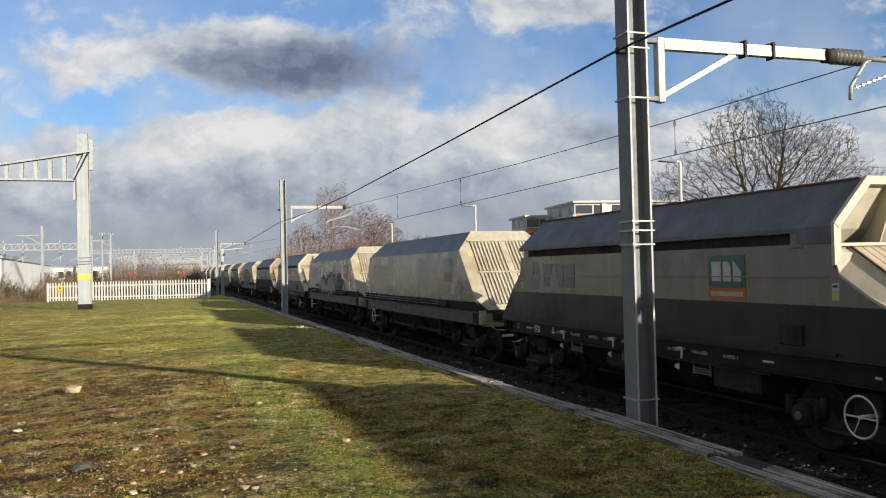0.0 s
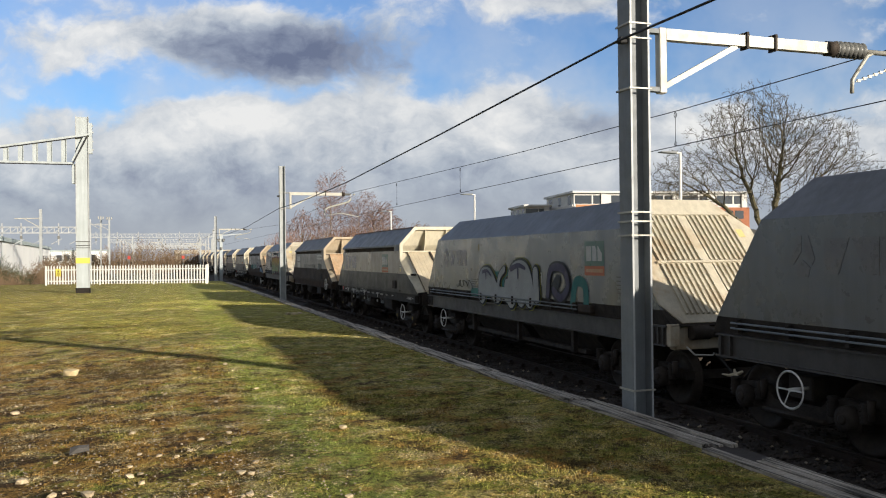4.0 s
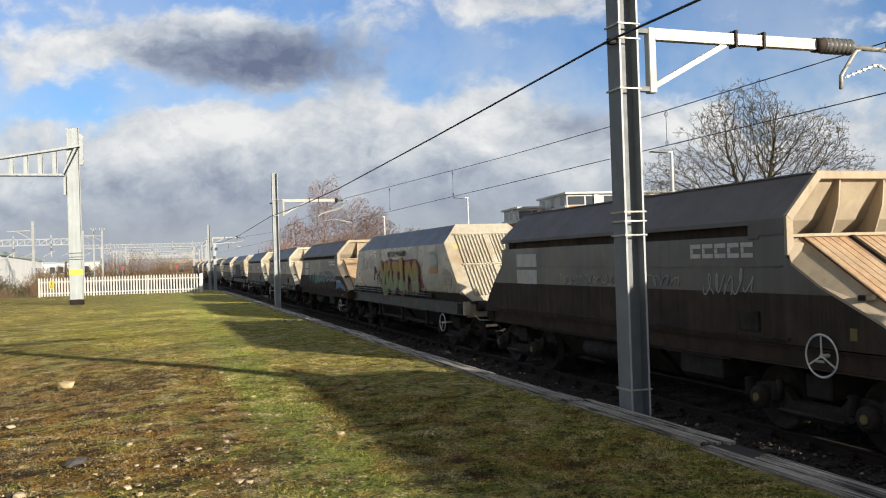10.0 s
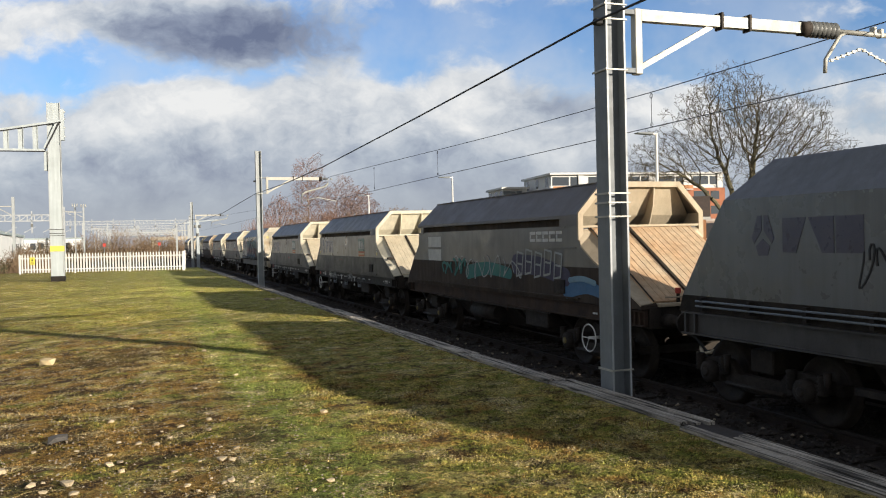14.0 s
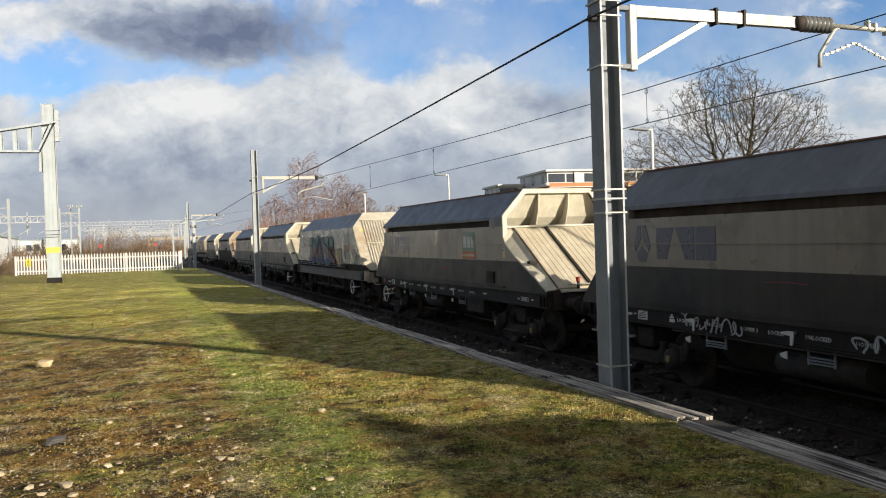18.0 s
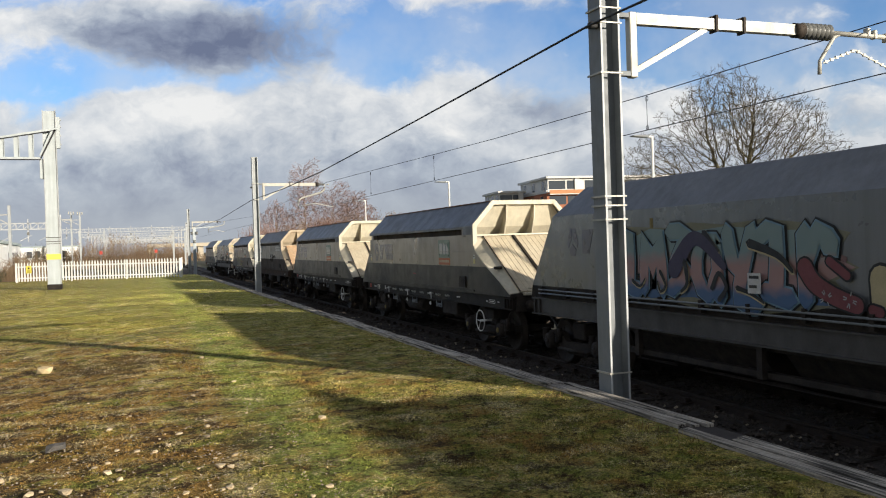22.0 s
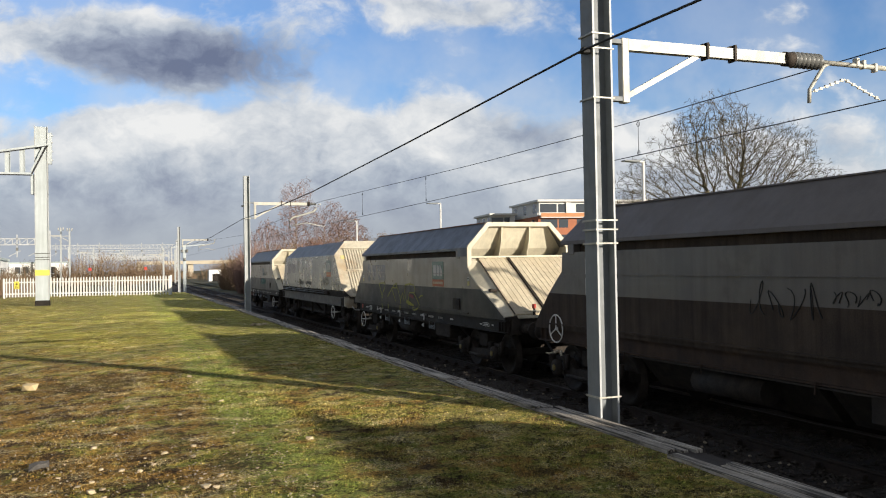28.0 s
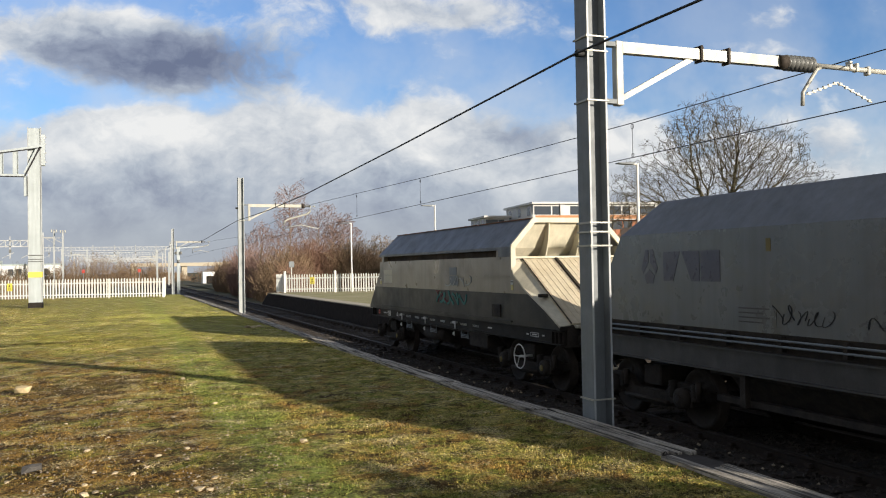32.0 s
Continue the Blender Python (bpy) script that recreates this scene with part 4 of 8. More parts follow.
picket_fence((-7.28, 62.3, 0), (2.97, 59.2, 0), 1.33, 0.19, "white timber palisade fence across the grass end", M["white"], 0.85)
picket_fence((2.97, 59.25, 0), (3.15, 61.4, 0), 1.33, 0.19, "short white return of the palisade fence", M["white"])
picket_fence((11.35, 61.2, 0), (27.0, 52.0, 0), 1.36, 0.19, "white palisade fence at the back of the opposite platform", M["white"], 2.1)
picket_fence((11.2, 63.4, 0), (11.3, 61.2, 0), 1.36, 0.19, "short white return of the platform fence", M["white"])
for x, y in ((14.6, 59.35), (11.35, 61.25)):
    bm = B()
    box(bm, x - 0.08, x + 0.08, y - 0.17, y - 0.01, 0, 1.48, bevel=0.02)
    lathe(bm, [(0.11, 1.48), (0.11, 1.53), (0.05, 1.58)], Matrix.Translation((x, y - 0.09, 0)), 10)
    tagged(part("gate_post", bm, M["white"]), "stout white gate post with a cap", "post", "gate posts")
picket_fence((20.5, 34.0, 0), (30.5, 18.5, 0), 1.25, 0.17, "black steel railing fence behind the platform", M["rubber"], None, 0.05, False)

# ---- platform lamps ----
def lamp_post(x, y, z=0.0, top=4.9, arm=0.75, label="white tubular platform lamp with a flat lantern"):
    lamp = tagged(empty("platform_lamp"), label, "lamp", "platform lamps")
    bm = B()
    tube(bm, [(x, y, z), (x, y, z + 1.1), (x, y, z + 1.12), (x, y, top)], [0.075, 0.075, 0.05, 0.045], 10)
    part("pole", bm, M["white"], lamp)
    bm = B()
    tube(bm, [(x, y, top - 0.03), (x - 0.3, y, top - 0.01)], 0.03, 8)
    part("bracket", bm, M["white"], lamp)
    bm = B()
    slab(bm, [(x - 0.12, top + 0.03), (x - arm, top + 0.0), (x - arm, top - 0.035), (x - 0.2, top - 0.06)], y - 0.12, y + 0.12, 1)
    bmesh.ops.bevel(bm, geom=bm.edges[:], offset=0.012, segments=1, affect="EDGES")
    part("lantern", bm, M["galv"], lamp, "flat grey lantern")


for x, y in ((15.6, 23.0), (15.5, 41.2), (15.5, 58.0), (15.6, 5.0)):
    lamp_post(x, y)
pole = tagged(empty("street_pole"), "tall slim white pole with a thin cross arm", "pole")
bm = B()
tube(bm, [(30.4, 28.95, -0.4), (30.4, 28.95, 0.5), (30.4, 28.95, 0.55), (30.4, 28.95, 3.9)], [0.10, 0.10, 0.07, 0.06], 10)
part("shaft", bm, M["white"], pole)
bm = B()
beam(bm, (30.4, 28.95, 3.82), (29.6, 29.6, 3.80), 0.03)
part("cross_arm", bm, M["galv"], pole)
bm = B()
tube(bm, [(31.2, 28.3, -0.4), (31.2, 28.3, 0.55)], 0.09, 10)
tagged(part("bollard", bm, M["white"]), "short white bollard by the fence", "bollard")
sign = tagged(empty("post_sign"), "small grey sign on a thin white post", "sign")
bm = B()
tube(bm, [(12.4, 64.0, 0.0), (12.4, 64.0, 2.3)], 0.04, 8)
part("post", bm, M["white"], sign)
bm = B()
box(bm, 12.2, 12.6, 63.93, 63.97, 1.85, 2.3, bevel=0.01)
part("face", bm, M["galv"], sign)

# opposite platform's surface and coping
M["tarmac"] = material("worn_tarmac", (0.40, 0.34, 0.20), 0.9, second=(0.28, 0.27, 0.10), scale=0.5, grain=0.3, grain_scale=14)
bm = B()
box(bm, 11.0, 20.0, -40, 62.2, 0.001, 0.02)
tagged(part("platform_surface", bm, M["tarmac"]), "worn tarmac and thin grass on the platform", "platform", kind="structure")
coping = tagged(empty("platform_coping"), "pale concrete coping slabs on the platform edge", "coping", kind="structure")
bm = B()
box(bm, 10.26, 10.98, 0, 0.895, -0.02, 0.035, bevel=0.012)
first = part("coping_slab", bm, M["concrete"], coping)
for i in range(0, 112):
    if i == 0:
        first.matrix_basis = pose(0, -39, 0)
        continue
    ob = new("coping_slab", first.data)
    ob.parent = coping
    ob.matrix_basis = pose(0, -39 + 0.9 * i, 0)
bm = B()
solid(bm, [(20, -60, -0.25), (140, -60, -0.4), (140, 180, -0.4), (20, 66, -0.25), (13, 66, -0.9), (13, 180, -0.9)], [(0, 1, 2, 3), (3, 2, 5, 4)])
tagged(part("verge", bm, M["far_ground"]), "rough ground behind the platform", "ground", kind="structure")


# ---- bare trees ----
def mesh_of(name, verts, faces, mat, parent, label=""):
    me = bpy.data.meshes.new(name)
    me.from_pydata(verts, [], faces)
    me.materials.append(mat)
    me.update()
    ob = new(name, me)
    ob.parent = parent
    if label:
        ob["label"] = label
    return ob


def limb(store, path, r0, r1, n):
    verts, faces = store
    base = len(verts)
    for i, p in enumerate(path):
        d = (path[min(i + 1, len(path) - 1)] - path[max(i - 1, 0)]).normalized()
        s = d.cross(Vector((0.3, 0.2, 0.9)))
        s = s.normalized() if s.length > 1e-3 else Vector((1, 0, 0))
        t = s.cross(d)
        r = r0 + (r1 - r0) * i / (len(path) - 1)
        for k in range(n):
            a = 2 * math.pi * k / n
            verts.append(p + r * (math.cos(a) * s + math.sin(a) * t))
    for i in range(len(path) - 1):
        for k in range(n):
            faces.append((base + i * n + k, base + i * n + (k + 1) % n, base + (i + 1) * n + (k + 1) % n, base + (i + 1) * n + k))


def bare_tree(base, trunk, centre, radii, n, seed, label, bark, twig, step=0.45, tips=3, tip=0.55, r_tip=0.011, rise=0.10, droop=0.0, power=2.35, low=None, lead=None, blobs=(), forks=(), jit=0.16):
    """A leafless tree grown towards points spread through its crown: thick wood and fine twigs are meshes of their own."""
    rs = np.random.RandomState(seed)
    tree = tagged(empty("bare_tree"), label, "tree", "bare winter trees")
    base, centre, radii = np.array(base, float), np.array(centre, float), np.array(radii, float)
    d = rs.normal(size=(n, 3))
    d /= np.linalg.norm(d, axis=1)[:, None]
    lumps = 1 + 0.16 * np.sin(5 * d[:, :1] + seed) * np.cos(4 * d[:, 2:3]) + 0.10 * np.sin(9 * d[:, 1:2] + 2 * seed)
    goal = centre + d * radii * lumps * (0.25 + 0.75 * rs.rand(n, 1) ** 0.45)
    for c, r, k in blobs:
        e = rs.normal(size=(k, 3))
        e /= np.linalg.norm(e, axis=1)[:, None]
        goal = np.vstack([goal, np.array(c) + e * np.array(r) * (0.3 + 0.7 * rs.rand(k, 1) ** 0.5) * (1 + 0.12 * np.sin(7 * e[:, :1] + 5 * e[:, 2:3]))])
    goal = goal[goal[:, 2] > (base[2] + trunk * 0.75 if low is None else low)]
    nodes, up = [base], [-1]
    top = base + np.array([0, 0, lead or trunk])
    k = max(int((lead or trunk) / step), 2)
    for i in range(1, k + 1):
        nodes.append(base + (top - base) * i / k + rs.normal(size=3) * [0.05, 0.05, 0])
        up.append(len(nodes) - 2)
    root = len(nodes) - 1
    for f in forks:
        at, last = nodes[root], root
        k = max(int(np.linalg.norm(np.array(f) - at) / step), 2)
        for i in range(1, k + 1):
            bow = math.sin(math.pi * i / k) * 0.25
            nodes.append(at + (np.array(f) - at) * i / k + rs.normal(size=3) * 0.04 + np.array([bow * 0.5, 0, -bow]))
            up.append(last)
            last = len(nodes) - 1
    pts = np.array(nodes)
    dist = np.full(len(goal), 1e9)
    near = np.zeros(len(goal), int)
    fresh = 0
    for turn in range(120):
        if not len(goal):
            break
        new_pts = pts[fresh:]
        dd = np.linalg.norm(goal[:, None] - new_pts[None], axis=2)
        if turn == 0:
            dd += 100 * (new_pts[None, :, 2] < base[2] + trunk * 0.6)
        j = dd.argmin(1)
        best = dd[np.arange(len(goal)), j]
        better = best < dist
        dist[better], near[better] = best[better], j[better] + fresh
        alive = dist > step * 1.15
        goal, dist, near = goal[alive], dist[alive], near[alive]
        if not len(goal):
            break
        fresh = len(pts)
        added = []
        for q in np.unique(near):
            v = goal[near == q] - pts[q]
            v /= np.linalg.norm(v, axis=1)[:, None]
            g = v.mean(0) + rs.normal(size=3) * jit + [0, 0, rise]
            if up[q] >= 0:
                was = pts[q] - pts[up[q]]
                g += 0.45 * was / (np.linalg.norm(was) + 1e-6)
            g /= np.linalg.norm(g) + 1e-9
            added.append(pts[q] + g * step)
            up.append(int(q))
        pts = np.vstack([pts, added])
        born = np.bincount(np.array(up[1:]), minlength=len(pts))
        keep = born[near] < 5
        goal, dist, near = goal[keep], dist[keep], near[keep]
    m = len(pts)
    kids = np.zeros(m, int)
    acc = np.zeros(m)
    for i in range(m - 1, 0, -1):
        if kids[i] == 0:
            acc[i] = r_tip ** power
        acc[up[i]] += acc[i]
        kids[up[i]] += 1
    rad = np.maximum(acc, r_tip ** power) ** (1 / power)
    thick, thin = ([], []), ([], [])
    for i in range(1, m):
        a, c = Vector(pts[up[i]]), Vector(pts[i])
        big = rad[i] > 0.055
        ri, ru = float(rad[i]), float(rad[up[i]])
        ra = ru if ru < ri * 1.6 else ri * 1.25
        limb(thick if big else thin, [a, c], ra, ri, 8 if rad[i] > 0.12 else 5 if big else 3)
        if rad[i] < 0.035:
            along = (c - a).normalized()
            for t in range(tips if kids[i] == 0 else 1):
                e = (along * 0.8 + Vector(rs.normal(size=3)) * 0.55 + Vector((0, 0, 0.12 - droop))).normalized()
                ln = tip * float(rs.uniform(0.5, 1.2))
                mid = c + e * ln * 0.5
                e2 = (e + Vector(rs.normal(size=3)) * 0.35 + Vector((0, 0, -droop))).normalized()
                limb(thin, [c, mid, mid + e2 * ln * 0.5], r_tip * 0.9, r_tip * 0.6, 3)
                e3 = (e + Vector(rs.normal(size=3)) * 0.6).normalized()
                limb(thin, [mid, mid + e3 * ln * 0.4], r_tip * 0.7, r_tip * 0.5, 3)
    mesh_of("trunk", *thick, bark, tree)
    mesh_of("crown", *thin, twig, tree, "fine bare twigs")
    return tree


M["bark"] = material("grey_brown_bark", (0.105, 0.09, 0.055), 0.95, second=(0.17, 0.15, 0.085), scale=3, grain=0.3, bump=0.5)
M["twig"] = material("grey_brown_twigs", (0.075, 0.060, 0.037), 0.95, grain=0.2, second=(0.12, 0.098, 0.055), scale=0.6)
M["birch"] = material("pale_birch_bark", (0.40, 0.33, 0.26), 0.9, second=(0.22, 0.16, 0.12), scale=2.5, grain=0.3)
M["birch_twig"] = material("reddish_birch_twigs", (0.215, 0.135, 0.115), 0.95, second=(0.27, 0.175, 0.14), scale=0.4, grain=0.15)
M["scrub"] = material("brown_scrub", (0.165, 0.112, 0.072), 0.95, second=(0.23, 0.155, 0.09), scale=0.3, grain=0.2)
M["russet"] = material("red_brown_scrub", (0.185, 0.105, 0.075), 0.95, second=(0.24, 0.14, 0.095), scale=0.3, grain=0.2)
M["ivy"] = material("dark_ivy", (0.035, 0.045, 0.018), 0.8, second=(0.06, 0.06, 0.025), scale=1.5, grain=0.2)

bare_tree((43.0, 52.6, -0.4), 2.6, (42.6, 53.0, 10.3), (4.3, 3.8, 3.7), 3800, 5, "large leafless tree with two stems and a broad round crown", M["bark"], M["twig"], 0.27, 4, 0.36, 0.0095, 0.05, 0, 2.03, low=3.6,
          blobs=[((45.6, 50.8, 9.3), (3.3, 3.3, 2.7), 1900), ((47.0, 49.5, 6.9), (3.2, 3.0, 2.2), 1200), ((38.9, 55.8, 7.3), (3.3, 3.0, 2.5), 1400), ((42.9, 52.8, 6.6), (2.6, 2.6, 2.0), 240)],
          forks=[(42.2, 53.3, 6.4), (43.7, 52.0, 6.8), (40.9, 54.2, 5.0), (45.0, 51.0, 5.6)], jit=0.2)
bare_tree((36.6, 57.6, -0.4), 1.8, (36.8, 57.4, 4.6), (3.0, 2.6, 2.5), 900, 9, "smaller bare tree beside the large one", M["bark"], M["twig"], 0.33, 3, 0.42, 0.013)
bare_tree((54.4, 45.4, -0.4), 1.8, (54.4, 45.4, 3.9), (2.6, 2.6, 2.4), 700, 12, "smaller bare tree beside the large one", M["bark"], M["twig"], 0.33, 3, 0.42, 0.013)
bare_tree((18.0, 93.4, -0.6), 3.0, (18.1, 93.4, 6.6), (1.9, 1.9, 4.7), 2400, 21, "tall birch with pale stem and purple-brown twigs", M["birch"], M["birch_twig"], 0.26, 4, 0.48, 0.0095, 0.5, 0.12, 2.7, lead=10.6, jit=0.1)
bare_tree((21.0, 92.6, -0.6), 2.0, (21.5, 92.5, 5.4), (2.0, 2.0, 3.3), 2000, 22, "birch with a pale stem and russet twigs", M["birch"], M["birch_twig"], 0.26, 4, 0.48, 0.0095, 0.5, 0.12, 2.6, lead=7.6, jit=0.1)
bare_tree((22.6, 92.2, -0.6), 1.8, (23.5, 92.2, 4.6), (2.1, 2.1, 2.9), 1700, 23, "birch with russet twigs over scrub", M["birch"], M["birch_twig"], 0.28, 3, 0.5, 0.016, 0.45, 0.1, 2.6, lead=6.2, jit=0.1)
bare_tree((14.9, 94.0, -0.6), 1.2, (15.1, 94.0, 4.0), (2.3, 2.3, 2.6), 1700, 24, "bare tree with purple-brown twigs", M["bark"], M["birch_twig"], 0.3, 3, 0.5, 0.016, 0.3, 0.05, 2.5, jit=0.12)
bare_tree((28.0, 90.0, -0.6), 1.0, (28.0, 90.0, 3.0), (3.2, 2.6, 2.3), 900, 25, "low spreading bare tree with russet twigs", M["bark"], M["scrub"], 0.32, 3, 0.5, 0.015, 0.2, 0.0, 2.4)


def thicket(base, rx, ry, h, n, seed, mat, label):
    """A tangle of bare stems and twigs."""
    rng = random.Random(seed)
    bush = tagged(empty("bush"), label, "bush", "bare bushes")
    store = ([], [])
    for i in range(n):
        a, r = rng.uniform(0, 2 * math.pi), math.sqrt(rng.random())
        p = Vector(base) + Vector((math.cos(a) * r * rx, math.sin(a) * r * ry, 0))
        ht = h * rng.uniform(0.5, 1.0) * (1.05 - 0.55 * r * r)
        d = Vector((rng.gauss(0, 0.18), rng.gauss(0, 0.18), 1)).normalized()
        path = [p.copy()]
        for k in range(4):
            d = (d + Vector((rng.gauss(0, 0.16), rng.gauss(0, 0.16), 0.05))).normalized()
            p = p + d * ht / 4
            path.append(p.copy())
        limb(store, path, 0.03, 0.012, 3)
        for k in range(9):
            j = rng.randint(1, 4)
            q = path[j]
            e = (Vector((rng.gauss(0, 0.6), rng.gauss(0, 0.6), rng.uniform(0.2, 1)))).normalized()
            limb(store, [q, q + e * ht * 0.16, q + e * ht * 0.26 + Vector((rng.gauss(0, 0.1), rng.gauss(0, 0.1), 0.06 * ht))], 0.018, 0.010, 3)
    mesh_of("brushwood", *store, mat, bush)


for i, (x, y, rx, ry, h, n, mt) in enumerate(((12.4, 74, 1.1, 6, 2.4, 150, "scrub"), (13.9, 71, 1.0, 3, 3.2, 80, "russet"), (15.0, 80, 2.2, 4, 4.0, 620, "scrub"), (27.5, 91, 3.6, 3, 4.7, 620, "twig"), (12.7, 90, 1.2, 8, 4.2, 620, "birch_twig"), (18.5, 86, 3.0, 3, 4.8, 1000, "russet"), (22.5, 85, 3.0, 3, 4.6, 1000, "scrub"), (27, 83, 4, 3, 3.4, 640, "scrub"), (32, 80, 4.5, 3, 3.6, 560, "russet"),
                                             (13.9, 112, 1.9, 9, 3.3, 560, "scrub"), (17.4, 138, 2.4, 12, 3.8, 520, "scrub"), (24, 165, 4, 9, 4.8, 360, "twig"), (38, 74, 5, 4, 3.6, 420, "scrub"),
                                             (-13, 68, 4, 4, 1.7, 520, "scrub"), (-20, 74, 5, 5, 1.9, 520, "scrub"), (-15, 84, 4, 4, 2.3, 400, "ivy"), (-10.5, 96, 3, 6, 2.2, 340, "scrub"),
                                             (-4, 175, 9, 8, 5.5, 420, "scrub"), (5, 185, 6, 8, 4.6, 360, "scrub"), (-16, 182, 7, 8, 4.0, 360, "twig"), (24, 215, 7, 8, 4.2, 420, "scrub"), (14, 250, 6, 8, 2.6, 300, "scrub"))):
    thicket((x, y, -1.0), rx, ry, h + 0.5, n, 50 + i, M[mt], "tangled leafless russet bush" if mt in ("scrub", "russet") else "tangled leafless grey bush thicket")


# ---- buildings ----
M["render_white"] = material("white_render", (0.74, 0.73, 0.70), 0.8, second=(0.66, 0.65, 0.62), scale=0.4, grain=0.04, streak=0.1)
M["brick_red"] = material("red_orange_brick", (0.42, 0.17, 0.09), 0.9, second=(0.34, 0.13, 0.075), scale=0.8, grain=0.15, grain_scale=8)
M["brick_orange"] = material("orange_brick", (0.55, 0.26, 0.12), 0.9, second=(0.46, 0.22, 0.11), scale=1.2, grain=0.12, grain_scale=9)
M["glass"] = material("dark_window_glass", (0.05, 0.06, 0.075), 0.12, grain=0.0, bump=0, spec=0.6)
M["roof_tile"] = material("brown_roof_tile", (0.12, 0.085, 0.065), 0.9, second=(0.09, 0.07, 0.06), scale=1.5, grain=0.25)
M["beige"] = material("beige_cladding", (0.52, 0.43, 0.30), 0.8, second=(0.46, 0.38, 0.27), scale=0.5, grain=0.08)
M["shed_white"] = material("white_shed_cladding", (0.86, 0.855, 0.83), 0.6, second=(0.78, 0.785, 0.77), scale=0.2, grain=0.04)
M["shed_roof"] = material("pale_green_grey_roof", (0.40, 0.46, 0.45), 0.6, second=(0.34, 0.40, 0.40), scale=0.2, grain=0.05)
M["hill"] = material("winter_woodland_hill", (0.105, 0.095, 0.075), 1.0, second=(0.15, 0.135, 0.10), scale=0.05, grain=0.5, grain_scale=0.35, bump=0)


def local_box(bm, m, *dims, bevel=0.0):
    t = B()
    box(t, *dims, bevel=bevel)
    t.transform(m)
    me = bpy.data.meshes.new("tmp")
    t.to_mesh(me)
    t.free()
    bm.from_mesh(me)
    bpy.data.meshes.remove(me)


def apartment_block(m, width, depth, floors, bays, label, brick_from=1):
    """Flats: brick storeys, a white set-back top storey, windows in their openings. x along the front, -y towards the viewer."""
    ob = tagged(empty("apartment_building", m), label, "building")
    h = 3.0
    for f in range(floors):
        top = f == floors - 1
        bm = B()
        if top:
            box(bm, 0.3, width - 0.3, 0.3, depth - 0.3, f * h, (f + 1) * h - 0.25)
        else:
            box(bm, 0, width, 0, depth, f * h, (f + 1) * h - 0.02)
        part("storey", bm, M["render_white"] if top else M["brick_red"], ob)
        n = bays
        for i in range(n):
            x = (i + 0.5) * width / n
            for kind, dx, w in (("window", -0.2 * width / n, min(3.4, 0.46 * width / n)), ("window", 0.2 * width / n, min(1.9, 0.3 * width / n))):
                if f < floors - 4:
                    continue
                bm = B()
                yy = (0.3 if top else 0.0)
                box(bm, x + dx - w / 2, x + dx + w / 2, yy - 0.03, yy + 0.05, f * h + 0.7, f * h + 2.35)
                wn = part(kind, bm, M["glass"], ob)
        for i in range(3):
            if f < floors - 4:
                continue
            bm = B()
            yy = (i + 0.5) * depth / 3
            xx = 0.3 if top else 0.0
            box(bm, xx - 0.03, xx + 0.05, yy - 0.8, yy + 0.8, f * h + 0.6, f * h + 2.4)
            part("window", bm, M["glass"], ob)
    bm = B()
    box(bm, -0.2, width + 0.2, -0.45, depth + 0.2, floors * h - 0.25, floors * h + 0.16, bevel=0.03)
    part("roof", bm, M["render_white"], ob)
    bm = B()
    box(bm, 0.3, width * 0.8, -0.9, -0.8, (floors - 1) * h - 0.25, (floors - 1) * h + 0.5)
    part("parapet", bm, M["brick_orange"], ob, "orange brick parapet")
    bm = B()
    box(bm, 0.3, width * 0.8, -0.9, 0.0, (floors - 1) * h - 0.4, (floors - 1) * h - 0.25)
    part("balcony_slab", bm, M["render_white"], ob)
    bm = B()
    box(bm, -0.1, 0.08, 0.08, depth, (floors - 1) * h - 0.05, (floors - 1) * h + 0.6)
    part("parapet", bm, M["render_white"], ob)
    for i in range(bays):
        x = (i + 0.85) * width / bays
        bm = B()
        box(bm, x - 0.5, x + 0.5, 0.0, 0.6, (floors - 1) * h, floors * h - 0.26)
        part("pier", bm, M["render_white"], ob)
    return ob


apartment_block(pose(75.4, 146.8, -1.2, 0, 0, -8), 37, 18, 5, 5, "flats with white top storey over orange-red brick")
apartment_block(pose(70.2, 158.0, -0.2, 0, 0, -8), 5.6, 12, 4, 1, "lower wing of flats with a white top storey")

garage = tagged(empty("brick_house", pose(33.0, 50.5, -0.4, 0, 0, -37)), "small orange brick building with a tiled roof and white eaves", "building")
bm = B()
box(bm, 0, 4.2, 0, 5, 0, 3.1)
part("wall", bm, M["brick_orange"], garage)
bm = B()
slab(bm, [(-0.3, 3.1), (5.3, 3.1), (2.5, 4.7)], -0.3, 4.5, 0)
part("roof", bm, M["roof_tile"], garage)
bm = B()
box(bm, -0.3, 4.5, -0.35, -0.2, 3.0, 3.18)
part("eaves_board", bm, M["white"], garage)
bm = B()
tube(bm, [(2.2, -0.06, 0), (2.2, -0.06, 3.0)], 0.05, 8)
part("downpipe", bm, M["rubber"], garage)
annexe = tagged(empty("white_house", pose(37.5, 51.5, -0.4, 0, 0, -37)), "white rendered house wall behind the fence", "building")
bm = B()
box(bm, 0, 5, 0, 5, 0, 2.9)
part("wall", bm, M["render_white"], annexe)
bm = B()
box(bm, -0.15, 5.15, -0.15, 5.15, 2.9, 3.1, bevel=0.02)
part("roof", bm, M["render_white"], annexe)
for z in (1.7,):
    for x in (1.0, 3.2):
        bm = B()
        box(bm, x, x + 1.1, -0.03, 0.05, z, z + 1.1)
        part("window", bm, M["glass"], annexe)
bm = B()
box(bm, -0.02, 2.0, -0.4, 0.0, 0.3, 1.6)
part("porch", bm, M["brick_orange"], annexe)

